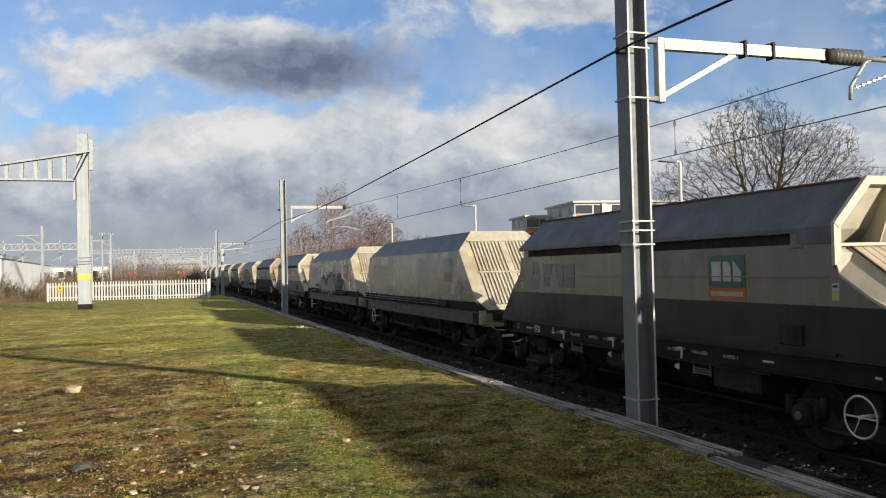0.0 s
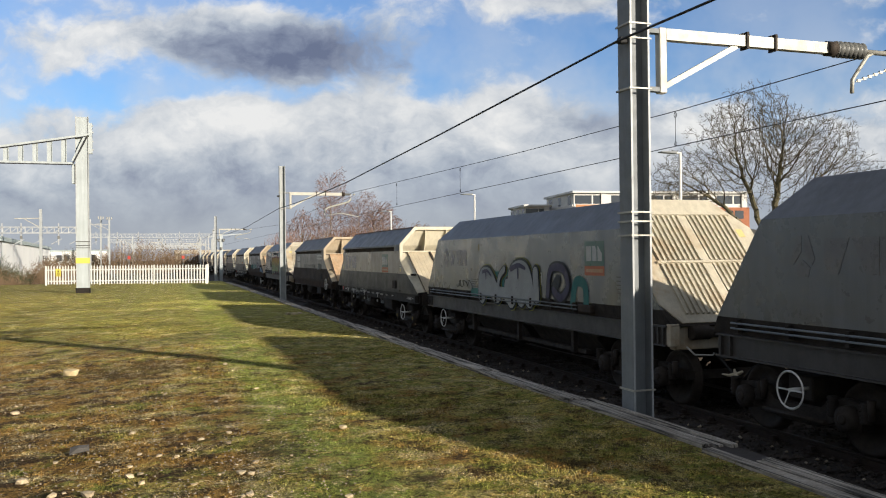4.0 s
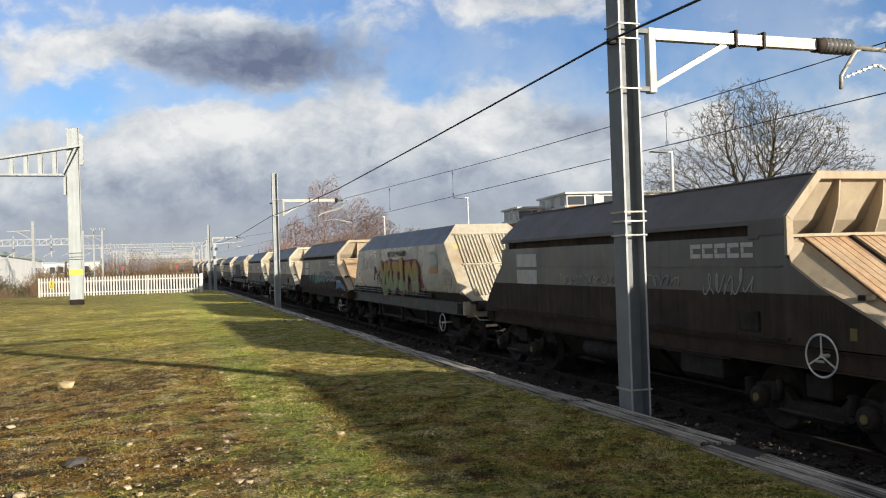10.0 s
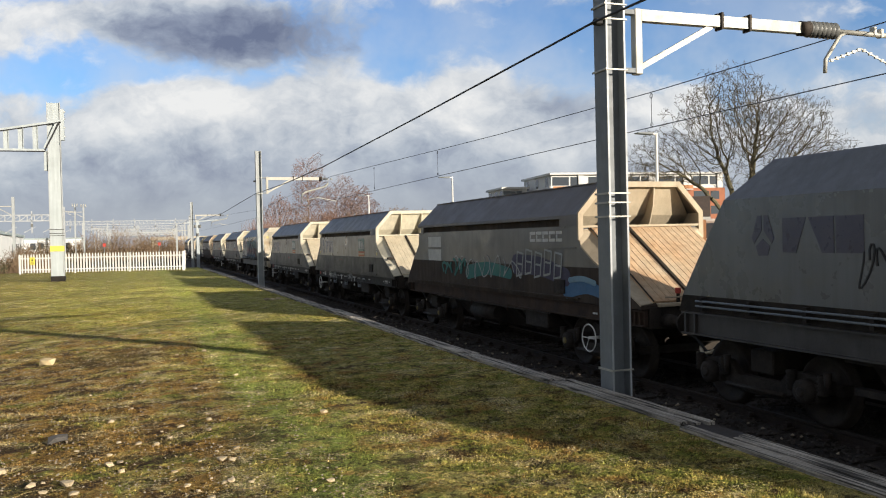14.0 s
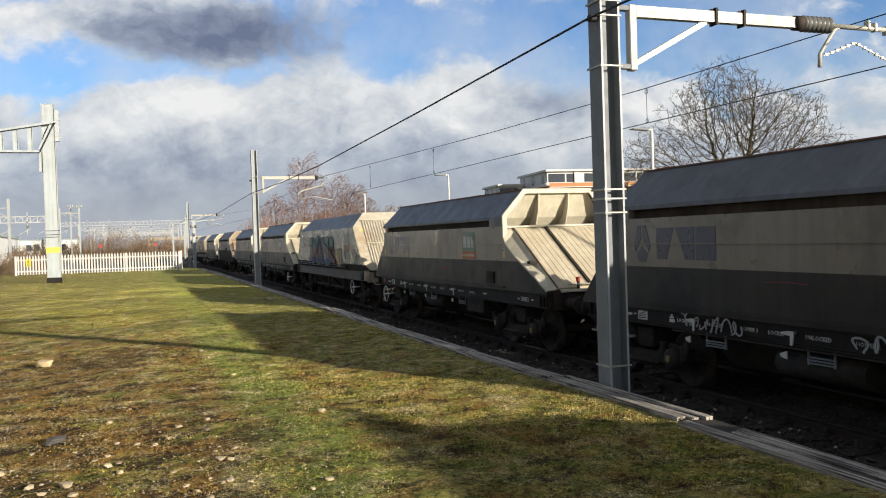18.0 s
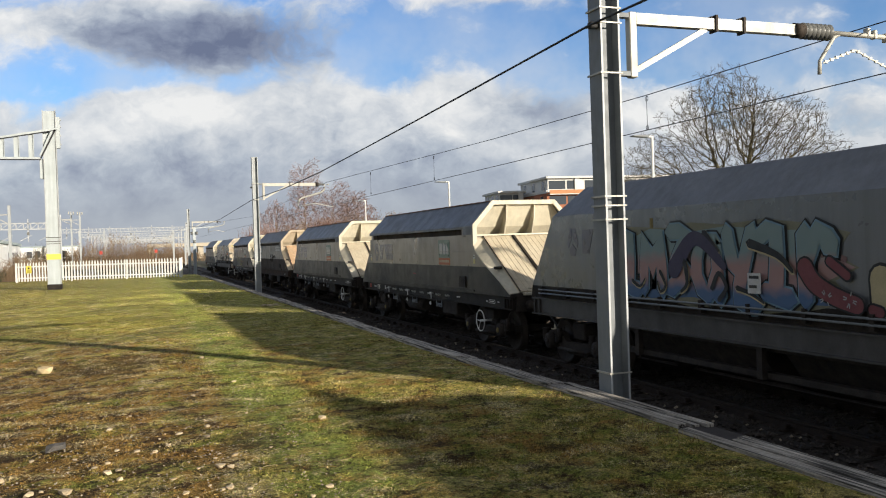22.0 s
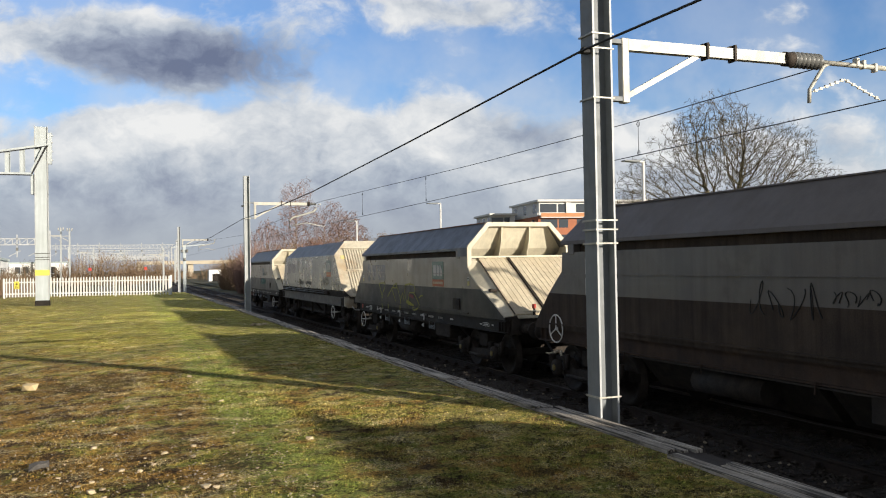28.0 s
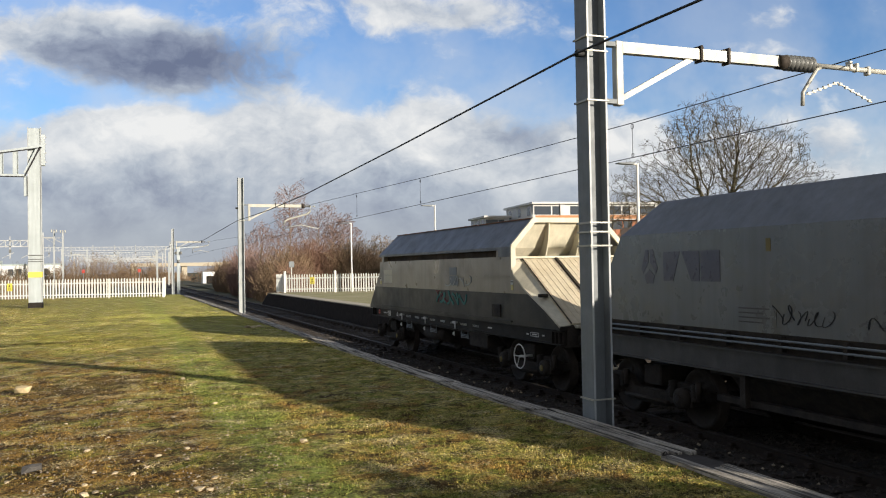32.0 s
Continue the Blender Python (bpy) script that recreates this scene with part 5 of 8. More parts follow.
depot = tagged(empty("warehouse", pose(66.0, 71.0, -0.4, 0, 0, -45)), "low beige warehouse with a brick end", "building")
bm = B()
box(bm, 0, 6.2, 0, 8, 0, 2.0)
part("wall", bm, M["beige"], depot)
bm = B()
box(bm, 6.2, 6.7, 0.2, 8, 0, 2.1)
part("end_wall", bm, M["brick_orange"], depot)
bm = B()
box(bm, 6.75, 22, 2, 12, 0, 1.5)
part("low_wing", bm, M["shed_white"], depot)
bm = B()
box(bm, -0.2, 6.18, -0.2, 8.2, 2.0, 2.1)
part("roof", bm, M["shed_roof"], depot)

shed = tagged(empty("shed_building", pose(-17.6, 108.6, -1.0, 0, 0, 93.1)), "long white trading shed with a pale green-grey roof edge", "building")
bm = B()
box(bm, 0, 92, 0, 30, 0, 5.0)
part("wall", bm, M["shed_white"], shed)
bm = B()
box(bm, -0.3, 92.3, -0.3, 30.3, 5.0, 5.5)
part("roof", bm, M["shed_roof"], shed)
for i in range(5):
    bm = B()
    box(bm, 60 + i * 5.0, 63 + i * 5.0, -0.05, 0.04, 1.6, 3.6)
    part("window", bm, M["glass"], shed)
low = tagged(empty("shed_building", pose(-23.0, 205, -1.0, 0, 0, 0)), "low white shed with a flat roof", "building")
bm = B()
box(bm, 0, 11.5, 0, 14, 0, 4.6)
part("wall", bm, M["shed_white"], low)
bm = B()
box(bm, -0.2, 11.7, -0.2, 14.2, 4.6, 4.9)
part("roof", bm, M["shed_roof"], low)
for x in (1.2, 2.8, 8.2):
    bm = B()
    box(bm, x, x + 1.1, -0.04, 0.04, 2.4, 3.8)
    part("window", bm, M["glass"], low)

# road bridge and hut far down the line
bridge = tagged(empty("road_bridge"), "far concrete road bridge over the line", "bridge")
bm = B()
box(bm, 5, 60, 330, 338, 3.6, 4.9)
part("deck", bm, M["concrete"], bridge)
for x in (5.2, 23.0, 45):
    bm = B()
    box(bm, x, x + 2.0, 331, 337, -1.0, 3.6)
    part("pier", bm, M["concrete"], bridge)
hut = tagged(empty("lineside_hut"), "small white lineside hut", "hut")
bm = B()
box(bm, 17.6, 20.2, 190, 193, -1.0, 1.5)
part("wall", bm, M["shed_white"], hut)
bm = B()
box(bm, 18.3, 20.0, 189.96, 190.0, -1.0, 0.6)
part("door", bm, M["black"], hut)

# far hill
bm = B()
n = 130
rows = []
for j, (d, f) in enumerate(((560, 0.0), (640, 0.6), (740, 1.0), (900, 0.7), (1000, 0.0))):
    row = []
    for i in range(n + 1):
        a = radians(-56 + i * 1.2)
        z = -1.5 + f * max(0.0, min(1.32, 0.42 + (i - 60) * 0.05)) * (17.5 + 7 * noise.fractal((i * 0.12, j * 0.7, 1.3), 1.0, 2.0, 4) + 2.0 * noise.fractal((i * 1.3, j * 2.0, 7.0), 1.0, 2.0, 2))
        row.append(bm.verts.new((d * math.sin(a), d * math.cos(a), z)))
    rows.append(row)
for a, b in zip(rows, rows[1:]):
    for i in range(n):
        bm.faces.new((a[i], a[i + 1], b[i + 1], b[i])).smooth = True
tagged(part("hill", bm, M["hill"]), "low wooded winter hill on the skyline", "hill", kind="structure")

# far gantries and masts
def far_gantry(y, x0, x1, h, label="far lattice gantry over the lines"):
    g = tagged(empty("far_gantry"), label, "gantry", "far gantries")
    for x in (x0, x1):
        bm = B()
        box(bm, x - 0.16, x + 0.16, y - 0.15, y + 0.15, -1.0, h + 1.0)
        part("leg", bm, M["far_steel"], g)
    bm = B()
    for z in (h, h - 0.75):
        beam(bm, (x0, y, z), (x1, y, z), 0.13)
    k = int((x1 - x0) / 0.8)
    for i in range(k):
        xa = x0 + (x1 - x0) * i / k
        xb = x0 + (x1 - x0) * (i + 1) / k
        beam(bm, (xb, y, h), (xb, y, h - 0.75), 0.11)
        beam(bm, (xa, y, h - 0.75), (xb, y, h), 0.07)
    part("lattice", bm, M["far_steel"], g)
    for i in range(6):
        x = x0 + (x1 - x0) * (i + 0.5) / 6.2
        bm = B()
        beam(bm, (x, y, h + 0.5), (x, y, h - 2.3), 0.13)
        part("hanger", bm, M["far_steel"], g)
        bm = B()
        beam(bm, (x - 0.9, y, h - 2.2), (x + 0.4, y, h - 1.5), 0.08)
        part("registration_tube", bm, M["far_steel"], g)
        bm = B()
        box(bm, x - 0.14, x + 0.14, y - 0.1, y + 0.1, h - 1.5, h - 1.1)
        part("insulator", bm, M["insulator"], g)


far_gantry(118, -22, -8.6, 5.9)
far_gantry(200, -15.5, 11.5, 7.3)
far_gantry(240, -13, 12.5, 7.0)
far_gantry(285, -11, 14, 6.6)
for y in (262, 310, 320, 300):
    far_gantry(y, -14 + (y % 7), 13 - (y % 5), 6.2)


def plain_mast(x, y, h, label="slender grey overhead line mast", top=False):
    m = tagged(empty("line_mast"), label, "mast", "far masts")
    bm = B()
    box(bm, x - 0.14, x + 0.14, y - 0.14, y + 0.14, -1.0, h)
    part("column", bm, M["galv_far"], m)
    bm = B()
    beam(bm, (x - 0.1, y, h - 1.0), (x - 2.6, y, h - 1.05), 0.09)
    beam(bm, (x - 0.1, y, h - 2.0), (x - 1.6, y, h - 1.1), 0.07)
    part("arm", bm, M["galv_light"], m)
    if top:
        bm = B()
        box(bm, x - 0.5, x + 0.5, y - 0.08, y + 0.08, h - 0.12, h)
        part("cross_arm", bm, M["galv"], m)
        for dx in (-0.4, 0.0, 0.4):
            bm = B()
            box(bm, x + dx - 0.09, x + dx + 0.09, y - 0.09, y + 0.09, h, h + 0.45, bevel=0.03)
            part("insulator", bm, M["galv_light"], m)


plain_mast(-12.4, 102, 7.3)
plain_mast(-9.0, 170, 9.2, top=True)
plain_mast(-10.6, 172, 9.4, top=True)
plain_mast(9.2, 165, 5.4)
plain_mast(-5.5, 190, 6.6)
plain_mast(0.5, 210, 6.6)
plain_mast(6.5, 150, 5.3)

# red boards on thin posts among the far lines
for x, y in ((-4.6, 140.0), (3.6, 148.0)):
    board = tagged(empty("line_sign"), "small red board on a thin grey post", "sign", "far line signs")
    bm = B()
    tube(bm, [(x, y, -1.0), (x, y, 1.7)], 0.05, 6)
    part("post", bm, M["galv"], board)
    bm = B()
    box(bm, x - 0.22, x + 0.22, y - 0.04, y + 0.04, 1.7, 2.2, bevel=0.02)
    part("face", bm, M["red"], board)

# pale lattice-footed column beside the far line
column = tagged(empty("line_mast"), "pale stout overhead line column with insulators", "mast", "far masts")
bm = B()
box(bm, 6.1, 6.42, 94.8, 95.12, -0.95, 4.3, bevel=0.02)
part("column", bm, M["gantry"], column)
bm = B()
beam(bm, (5.2, 94.96, 4.1), (8.4, 94.96, 4.35), 0.10)
part("arm", bm, M["gantry"], column)
for x, z in ((6.0, 3.5), (6.5, 3.5), (6.25, 2.6)):
    bm = B()
    lathe(bm, [(0.10, 0), (0.16, 0.08), (0.10, 0.16), (0.16, 0.24), (0.10, 0.32)], Matrix.Translation((x, 94.74, z)), 10)
    part("insulator", bm, M["insulator"], column)

# ---- the train ----
SPRAY = {k: material("spray_" + k, c, 0.6, grain=0.12, second=tuple(v * 0.8 for v in c), scale=3) for k, c in dict(
    red=(0.22, 0.03, 0.045), yellow=(0.55, 0.38, 0.05), green=(0.20, 0.30, 0.10), blue=(0.06, 0.16, 0.30), sky=(0.20, 0.33, 0.42),
    teal=(0.02, 0.16, 0.14), white=(0.36, 0.37, 0.36), black=(0.02, 0.02, 0.02), pink=(0.40, 0.22, 0.24), violet=(0.055, 0.045, 0.085), rose=(0.22, 0.13, 0.12), maroon=(0.20, 0.055, 0.06), cream=(0.50, 0.42, 0.24), lime=(0.30, 0.29, 0.03), dusk=(0.21, 0.20, 0.13)).items()}
SPRAY_LIST = list(SPRAY.values())
SPRAY_AT = {k: i for i, k in enumerate(SPRAY)}


def paint(bm, pts, lift, side=-1.3, mi=0):
    """A thin coat on a wagon's side: an outline of (y, z)."""
    slab(bm, pts, side - lift, side, 0, mi)


def stroke(bm, pts, w, lift, side=-1.3, mi=0):
    """A painted line of width w along points of (y, z)."""
    for k, ((ya, za), (yb, zb)) in enumerate(zip(pts, pts[1:])):
        d = Vector((yb - ya, zb - za))
        if d.length < 1e-4:
            continue
        n = Vector((-d.y, d.x)).normalized() * w / 2
        e = d.normalized() * w * 0.3
        paint(bm, [(ya + n.x - e.x, za + n.y - e.y), (yb + n.x + e.x, zb + n.y + e.y), (yb - n.x + e.x, zb - n.y + e.y), (ya - n.x - e.x, za - n.y - e.y)], lift + 0.00035 * k, side, mi)


def fade_paint(name, high, low, z0, z1, middle=None):
    """Spray paint that runs from one colour above into another below."""
    m = material(name, high, 0.6, grain=0.1)
    N, L = m.node_tree.nodes, m.node_tree.links
    tc, sep, r, mx = N.new("ShaderNodeTexCoord"), N.new("ShaderNodeSeparateXYZ"), N.new("ShaderNodeMapRange"), N.new("ShaderNodeMix")
    n = N.new("ShaderNodeTexNoise")
    n.inputs["Scale"].default_value, n.inputs["Detail"].default_value = 3.0, 5.0
    L.new(tc.outputs["Object"], n.inputs["Vector"])
    L.new(tc.outputs["Object"], sep.inputs[0])
    add = N.new("ShaderNodeMath")
    add.operation = "MULTIPLY_ADD"
    add.inputs[1].default_value = 0.25
    L.new(n.outputs["Fac"], add.inputs[0]), L.new(sep.outputs["Z"], add.inputs[2])
    r.inputs[1].default_value, r.inputs[2].default_value = z0 + 0.12, z1 + 0.12
    L.new(add.outputs[0], r.inputs[0])
    mx.data_type = "RGBA"
    L.new(r.outputs[0], mx.inputs[0])
    mx.inputs[6].default_value, mx.inputs[7].default_value = (*low, 1), (*high, 1)
    L.new(mx.outputs[2], N["Principled BSDF"].inputs["Base Color"])
    if middle:
        ramp = N.new("ShaderNodeValToRGB")
        e = ramp.color_ramp.elements
        e.new(0.5)
        e.new(0.7)
        for i, (p, c) in enumerate(((0.12, low), (0.32, middle), (0.60, middle), (0.80, high))):
            e[i].position, e[i].color = p, (*c, 1)
        L.new(r.outputs[0], ramp.inputs[0]), L.new(ramp.outputs[0], N["Principled BSDF"].inputs["Base Color"])
    return m


def eased(pts, n=6):
    """A smooth line through a few points."""
    out = []
    for i in range(len(pts) - 1):
        p = [Vector(pts[max(0, min(len(pts) - 1, i + d))]) for d in (-1, 0, 1, 2)]
        for k in range(n):
            t = k / n
            out.append(0.5 * (2 * p[1] + (p[2] - p[0]) * t + (2 * p[0] - 5 * p[1] + 4 * p[2] - p[3]) * t * t + (3 * p[1] - 3 * p[2] + p[3] - p[0]) * t ** 3))
    return out + [Vector(pts[-1])]


def ribbon(bm, pts, w, lift, side=-1.3, mi=0, n=6, taper=1.0, ends=7):
    """A coat of paint along a smooth line of (y, z), with round ends (pointed ones with ends=3); w: its width, taper: the width at its end against the start."""
    line = eased(pts, n)
    m = len(line)
    x = side - lift
    rows = []
    for i, c in enumerate(line):
        d = (line[min(i + 1, m - 1)] - line[max(i - 1, 0)]).normalized()
        r = Vector((-d.y, d.x)) * w / 2 * (1 + (taper - 1) * i / (m - 1))
        rows.append((c + r, c - r, d, r.length))
    strip = [[bm.verts.new((x - 0.0003 * i, q.x, q.y)) for q in row[:2]] for i, row in enumerate(rows)]
    for a, b in zip(strip, strip[1:]):
        bm.faces.new((a[0], b[0], b[1], a[1])).material_index = mi
    for i, sign in ((0, -1), (m - 1, 1)):
        c, d, r = line[i], rows[i][2] * sign, rows[i][3]
        t = Vector((-d.y, d.x))
        fan = [bm.verts.new((x - 0.0003 * i - 0.0002, *(c + r * (math.cos(a) * t + math.sin(a) * d)))) for a in np.linspace(0, math.pi, ends)]
        bm.faces.new(fan).material_index = mi


def spiky(rng, y0, y1, z0, z1, n, reach):
    """A ragged patch: a ring of points that swells and darts out by turns."""
    cy, cz, ry, rz = (y0 + y1) / 2, (z0 + z1) / 2, (y1 - y0) / 2, (z1 - z0) / 2
    out = []
    for k in range(n):
        a = 2 * math.pi * k / n + rng.uniform(-0.3, 0.3) / n
        r = 1 + (reach * rng.uniform(0.5, 1.0) if k % 2 else -0.04)
        sq = min(1 / max(abs(math.cos(a)), 1e-3), 1 / max(abs(math.sin(a)), 1e-3)) ** 0.8
        out.append((cy + ry * r * sq * math.cos(a), cz + rz * r * sq * math.sin(a)))
    return out


# letter-like forms, none of them a letter: lines from left to right and up, 0 to 1
FORMS = [[[(0.05, 0.0), (0.15, 0.95), (0.5, 0.35), (0.85, 0.95), (0.95, 0.0)]], [[(0.85, 0.9), (0.2, 0.85), (0.05, 0.35), (0.5, 0.02), (0.9, 0.4)], [(0.85, 0.85), (0.95, 0.0)]],
         [[(0.2, 0.0), (0.2, 0.95)], [(0.25, 0.6), (0.6, 0.98), (0.95, 0.75)]], [[(0.4, 1.0), (0.3, 0.3), (0.5, 0.02), (0.95, 0.1)]],
         [[(0.15, 0.5), (0.9, 0.62), (0.55, 1.0), (0.1, 0.6), (0.3, 0.05), (0.95, 0.15)]], [[(0.05, 1.0), (0.25, 0.5), (0.55, 0.45)], [(0.95, 1.0), (0.6, 0.4), (0.45, -0.08), (1.05, -0.12)]],
         [[(0.1, 1.0), (0.9, 0.95), (0.3, 0.5), (0.9, 0.35), (0.1, 0.0)]], [[(0.0, 0.9), (0.55, 1.0), (0.5, 0.05)], [(0.1, 0.1), (0.95, 0.0)]]]


def piece(wagon, y0, y1, z0, z1, order, w, coats, seed, label, backing=(), n=6, ends=7):
    """A sprayed mural of fat letter-like forms. coats: (material, how much wider than the form) from the lowest up; backing: (material, grow, points, reach) behind them."""
    rng = random.Random(seed)
    bm = B()
    mats = [c[0] for c in coats] + [b[0] for b in backing]
    for j, (mat, grow, darts, reach) in enumerate(backing):
        paint(bm, spiky(random.Random(seed), y0 - grow, y1 + grow, z0 - grow * 0.6, z1 + grow * 0.6, darts, reach), 0.003 + 0.002 * j, mi=len(coats) + j)
    step, h = (y1 - y0) / len(order), z1 - z0
    for i, f in enumerate(order):
        drop = rng.uniform(-0.05, 0.05) * h
        for j, (mat, wide) in enumerate(coats):
            for stroke_pts in FORMS[f]:
                pts = [(y1 - i * step - w * 0.35 - (step * 1.06 - w * 0.7) * a, z0 + w * 0.5 + drop + (h - w) * b) for a, b in stroke_pts]
                ribbon(bm, pts, w + wide, 0.010 + 0.012 * j + 0.004 * (i % 2), mi=j, n=n, taper=1.15, ends=ends)
    tagged(part("graffiti", bm, mats, wagon, label), kind="stuff")


def scrawl(wagon, y0, y1, z0, z1, colour, seed, n=7, w=0.022, label="sprayed scrawl", side=-1.3):
    """A looping tag in one thin line."""
    rng = random.Random(seed)
    bm = B()
    for s in range(n):
        yc = y1 - (s + 0.5) * (y1 - y0) / n
        wd = (y1 - y0) / n * 0.8
        a0, fq, ph = rng.random() * 6, rng.uniform(4.5, 8.5), rng.uniform(5, 10)
        lo, hi = z0 + (z1 - z0) * rng.uniform(0, 0.25), z1 - (z1 - z0) * rng.uniform(0, 0.3)
        pts = []
        for k in range(14):
            f = k / 13
            pts.append((yc + wd * (0.5 - f) + 0.32 * wd * math.sin(a0 * 2 + ph * f), (lo + hi) / 2 + (hi - lo) / 2 * math.sin(a0 + fq * f)))
        stroke(bm, pts, w, 0.006 + 0.004 * (s % 2), side, SPRAY_AT[colour])
    tagged(part("graffiti", bm, SPRAY_LIST, wagon, label), kind="stuff")


def emblem(wagon, yl, z, h, mat):
    """The lessor's mark: a three-part emblem and three block shapes, plain."""
    bm = B()
    q = h / 0.40
    # two upright blades that part at the foot, over a low third one
    for side in (-1, 1):
        paint(bm, [(yl - 0.27 * q - side * a * q, z + b * q) for a, b in ((0.02, 0.24), (0.09, 0.24), (0.19, -0.03), (0.15, -0.10), (0.02, 0.06))], 0.005)
    paint(bm, [(yl - 0.27 * q - a * q, z + b * q) for a, b in ((-0.12, -0.13), (0.0, -0.04), (0.12, -0.13), (0.08, -0.24), (-0.08, -0.24))], 0.005)
    y = yl - 0.60 * q
    for a, b in ((0.0, 0.16), (0.20, 0.0), (0.0, 0.0)):
        paint(bm, [(y, z + h * 0.5), (y - 0.37 * q, z + h * 0.5), (y - (0.37 - b) * q, z - h * 0.5), (y - a * q, z - h * 0.5)], 0.005)
        y -= 0.40 * q
    tagged(part("emblem", bm, mat, wagon, "faded navy block shapes"), kind="stuff")


def green_panel(wagon, yl, zt, w=0.8, h=0.62, faded=False):
    bm = B()
    paint(bm, [(yl, zt), (yl - w, zt), (yl - w, zt - h * 0.72), (yl, zt - h * 0.72)], 0.006)
    plate = part("sign_panel", bm, M["cream"] if faded else M["green"], wagon, "operator's panel in green over orange")
    bm = B()
    paint(bm, [(yl, zt - h * 0.725), (yl - w, zt - h * 0.725), (yl - w, zt - h), (yl, zt - h)], 0.006)
    part("sign_strip", bm, M["orange"], plate)
    bm = B()
    for i, (a, b) in enumerate(((0.10, 0.36), (0.42, 0.63), (0.69, 0.90))):
        za, zb = zt - h * 0.14, zt - h * 0.58
        l, r = yl - w * a, yl - w * b
        cut = (0.0, 0.06, 0.14)[i]
        paint(bm, [(l, za), (r + cut, za), (r, za - cut), (r, zb), (l, zb)], 0.010)
        part("sign_bar", bm, M["chalk"], plate)
        bm = B()
    paint(bm, [(yl - w * 0.06, zt - h * 0.81), (yl - w * 0.94, zt - h * 0.81), (yl - w * 0.94, zt - h * 0.91), (yl - w * 0.06, zt - h * 0.91)], 0.0085)
    part("sign_bar", bm, M["slope_rust"], plate)


def label_plate(wagon, y0, y1, z0, z1, mat, name="label_plate", label="", lines=0, side=-1.3):
    bm = B()
    paint(bm, [(y0, z0), (y1, z0), (y1, z1), (y0, z1)], 0.005, side)
    ob = part(name, bm, mat, wagon, label)
    if lines:
        bm = B()
        for i in range(lines):
            z = z1 - (i + 0.6) * (z1 - z0) / (lines + 0.2)
            ends = y0 - 0.12 * (y0 - y1), y1 + (0.15 + 0.15 * (i % 2)) * (y0 - y1)
            paint(bm, [(ends[0], z), (ends[1], z), (ends[1], z + (z1 - z0) * 0.28 / lines), (ends[0], z + (z1 - z0) * 0.28 / lines)], 0.0085, side)
        tagged(part("print", bm, M["print"], ob), kind="stuff")
    return ob


def written(wagon, words, y, z, size, mat, x=-1.318, name="graffiti_words", label="black sprayed words"):
    """Words on the near side, starting at y and running towards the front."""
    cu = bpy.data.curves.new("words", "FONT")
    cu.body, cu.size, cu.extrude, cu.resolution_u = words, size, 0.003, 4 if size > 0.1 else 1
    tmp = new("words", cu)
    me = bpy.data.meshes.new_from_object(tmp.evaluated_get(bpy.context.evaluated_depsgraph_get()))
    bpy.data.objects.remove(tmp)
    me.transform(Matrix(((0, 0, -1, x), (-1, 0, 0, y), (0, 1, 0, z), (0, 0, 0, 1))))
    me.materials.append(mat)
    ob = new(name, me)
    ob.parent = wagon
    tagged(ob, label, kind="stuff")


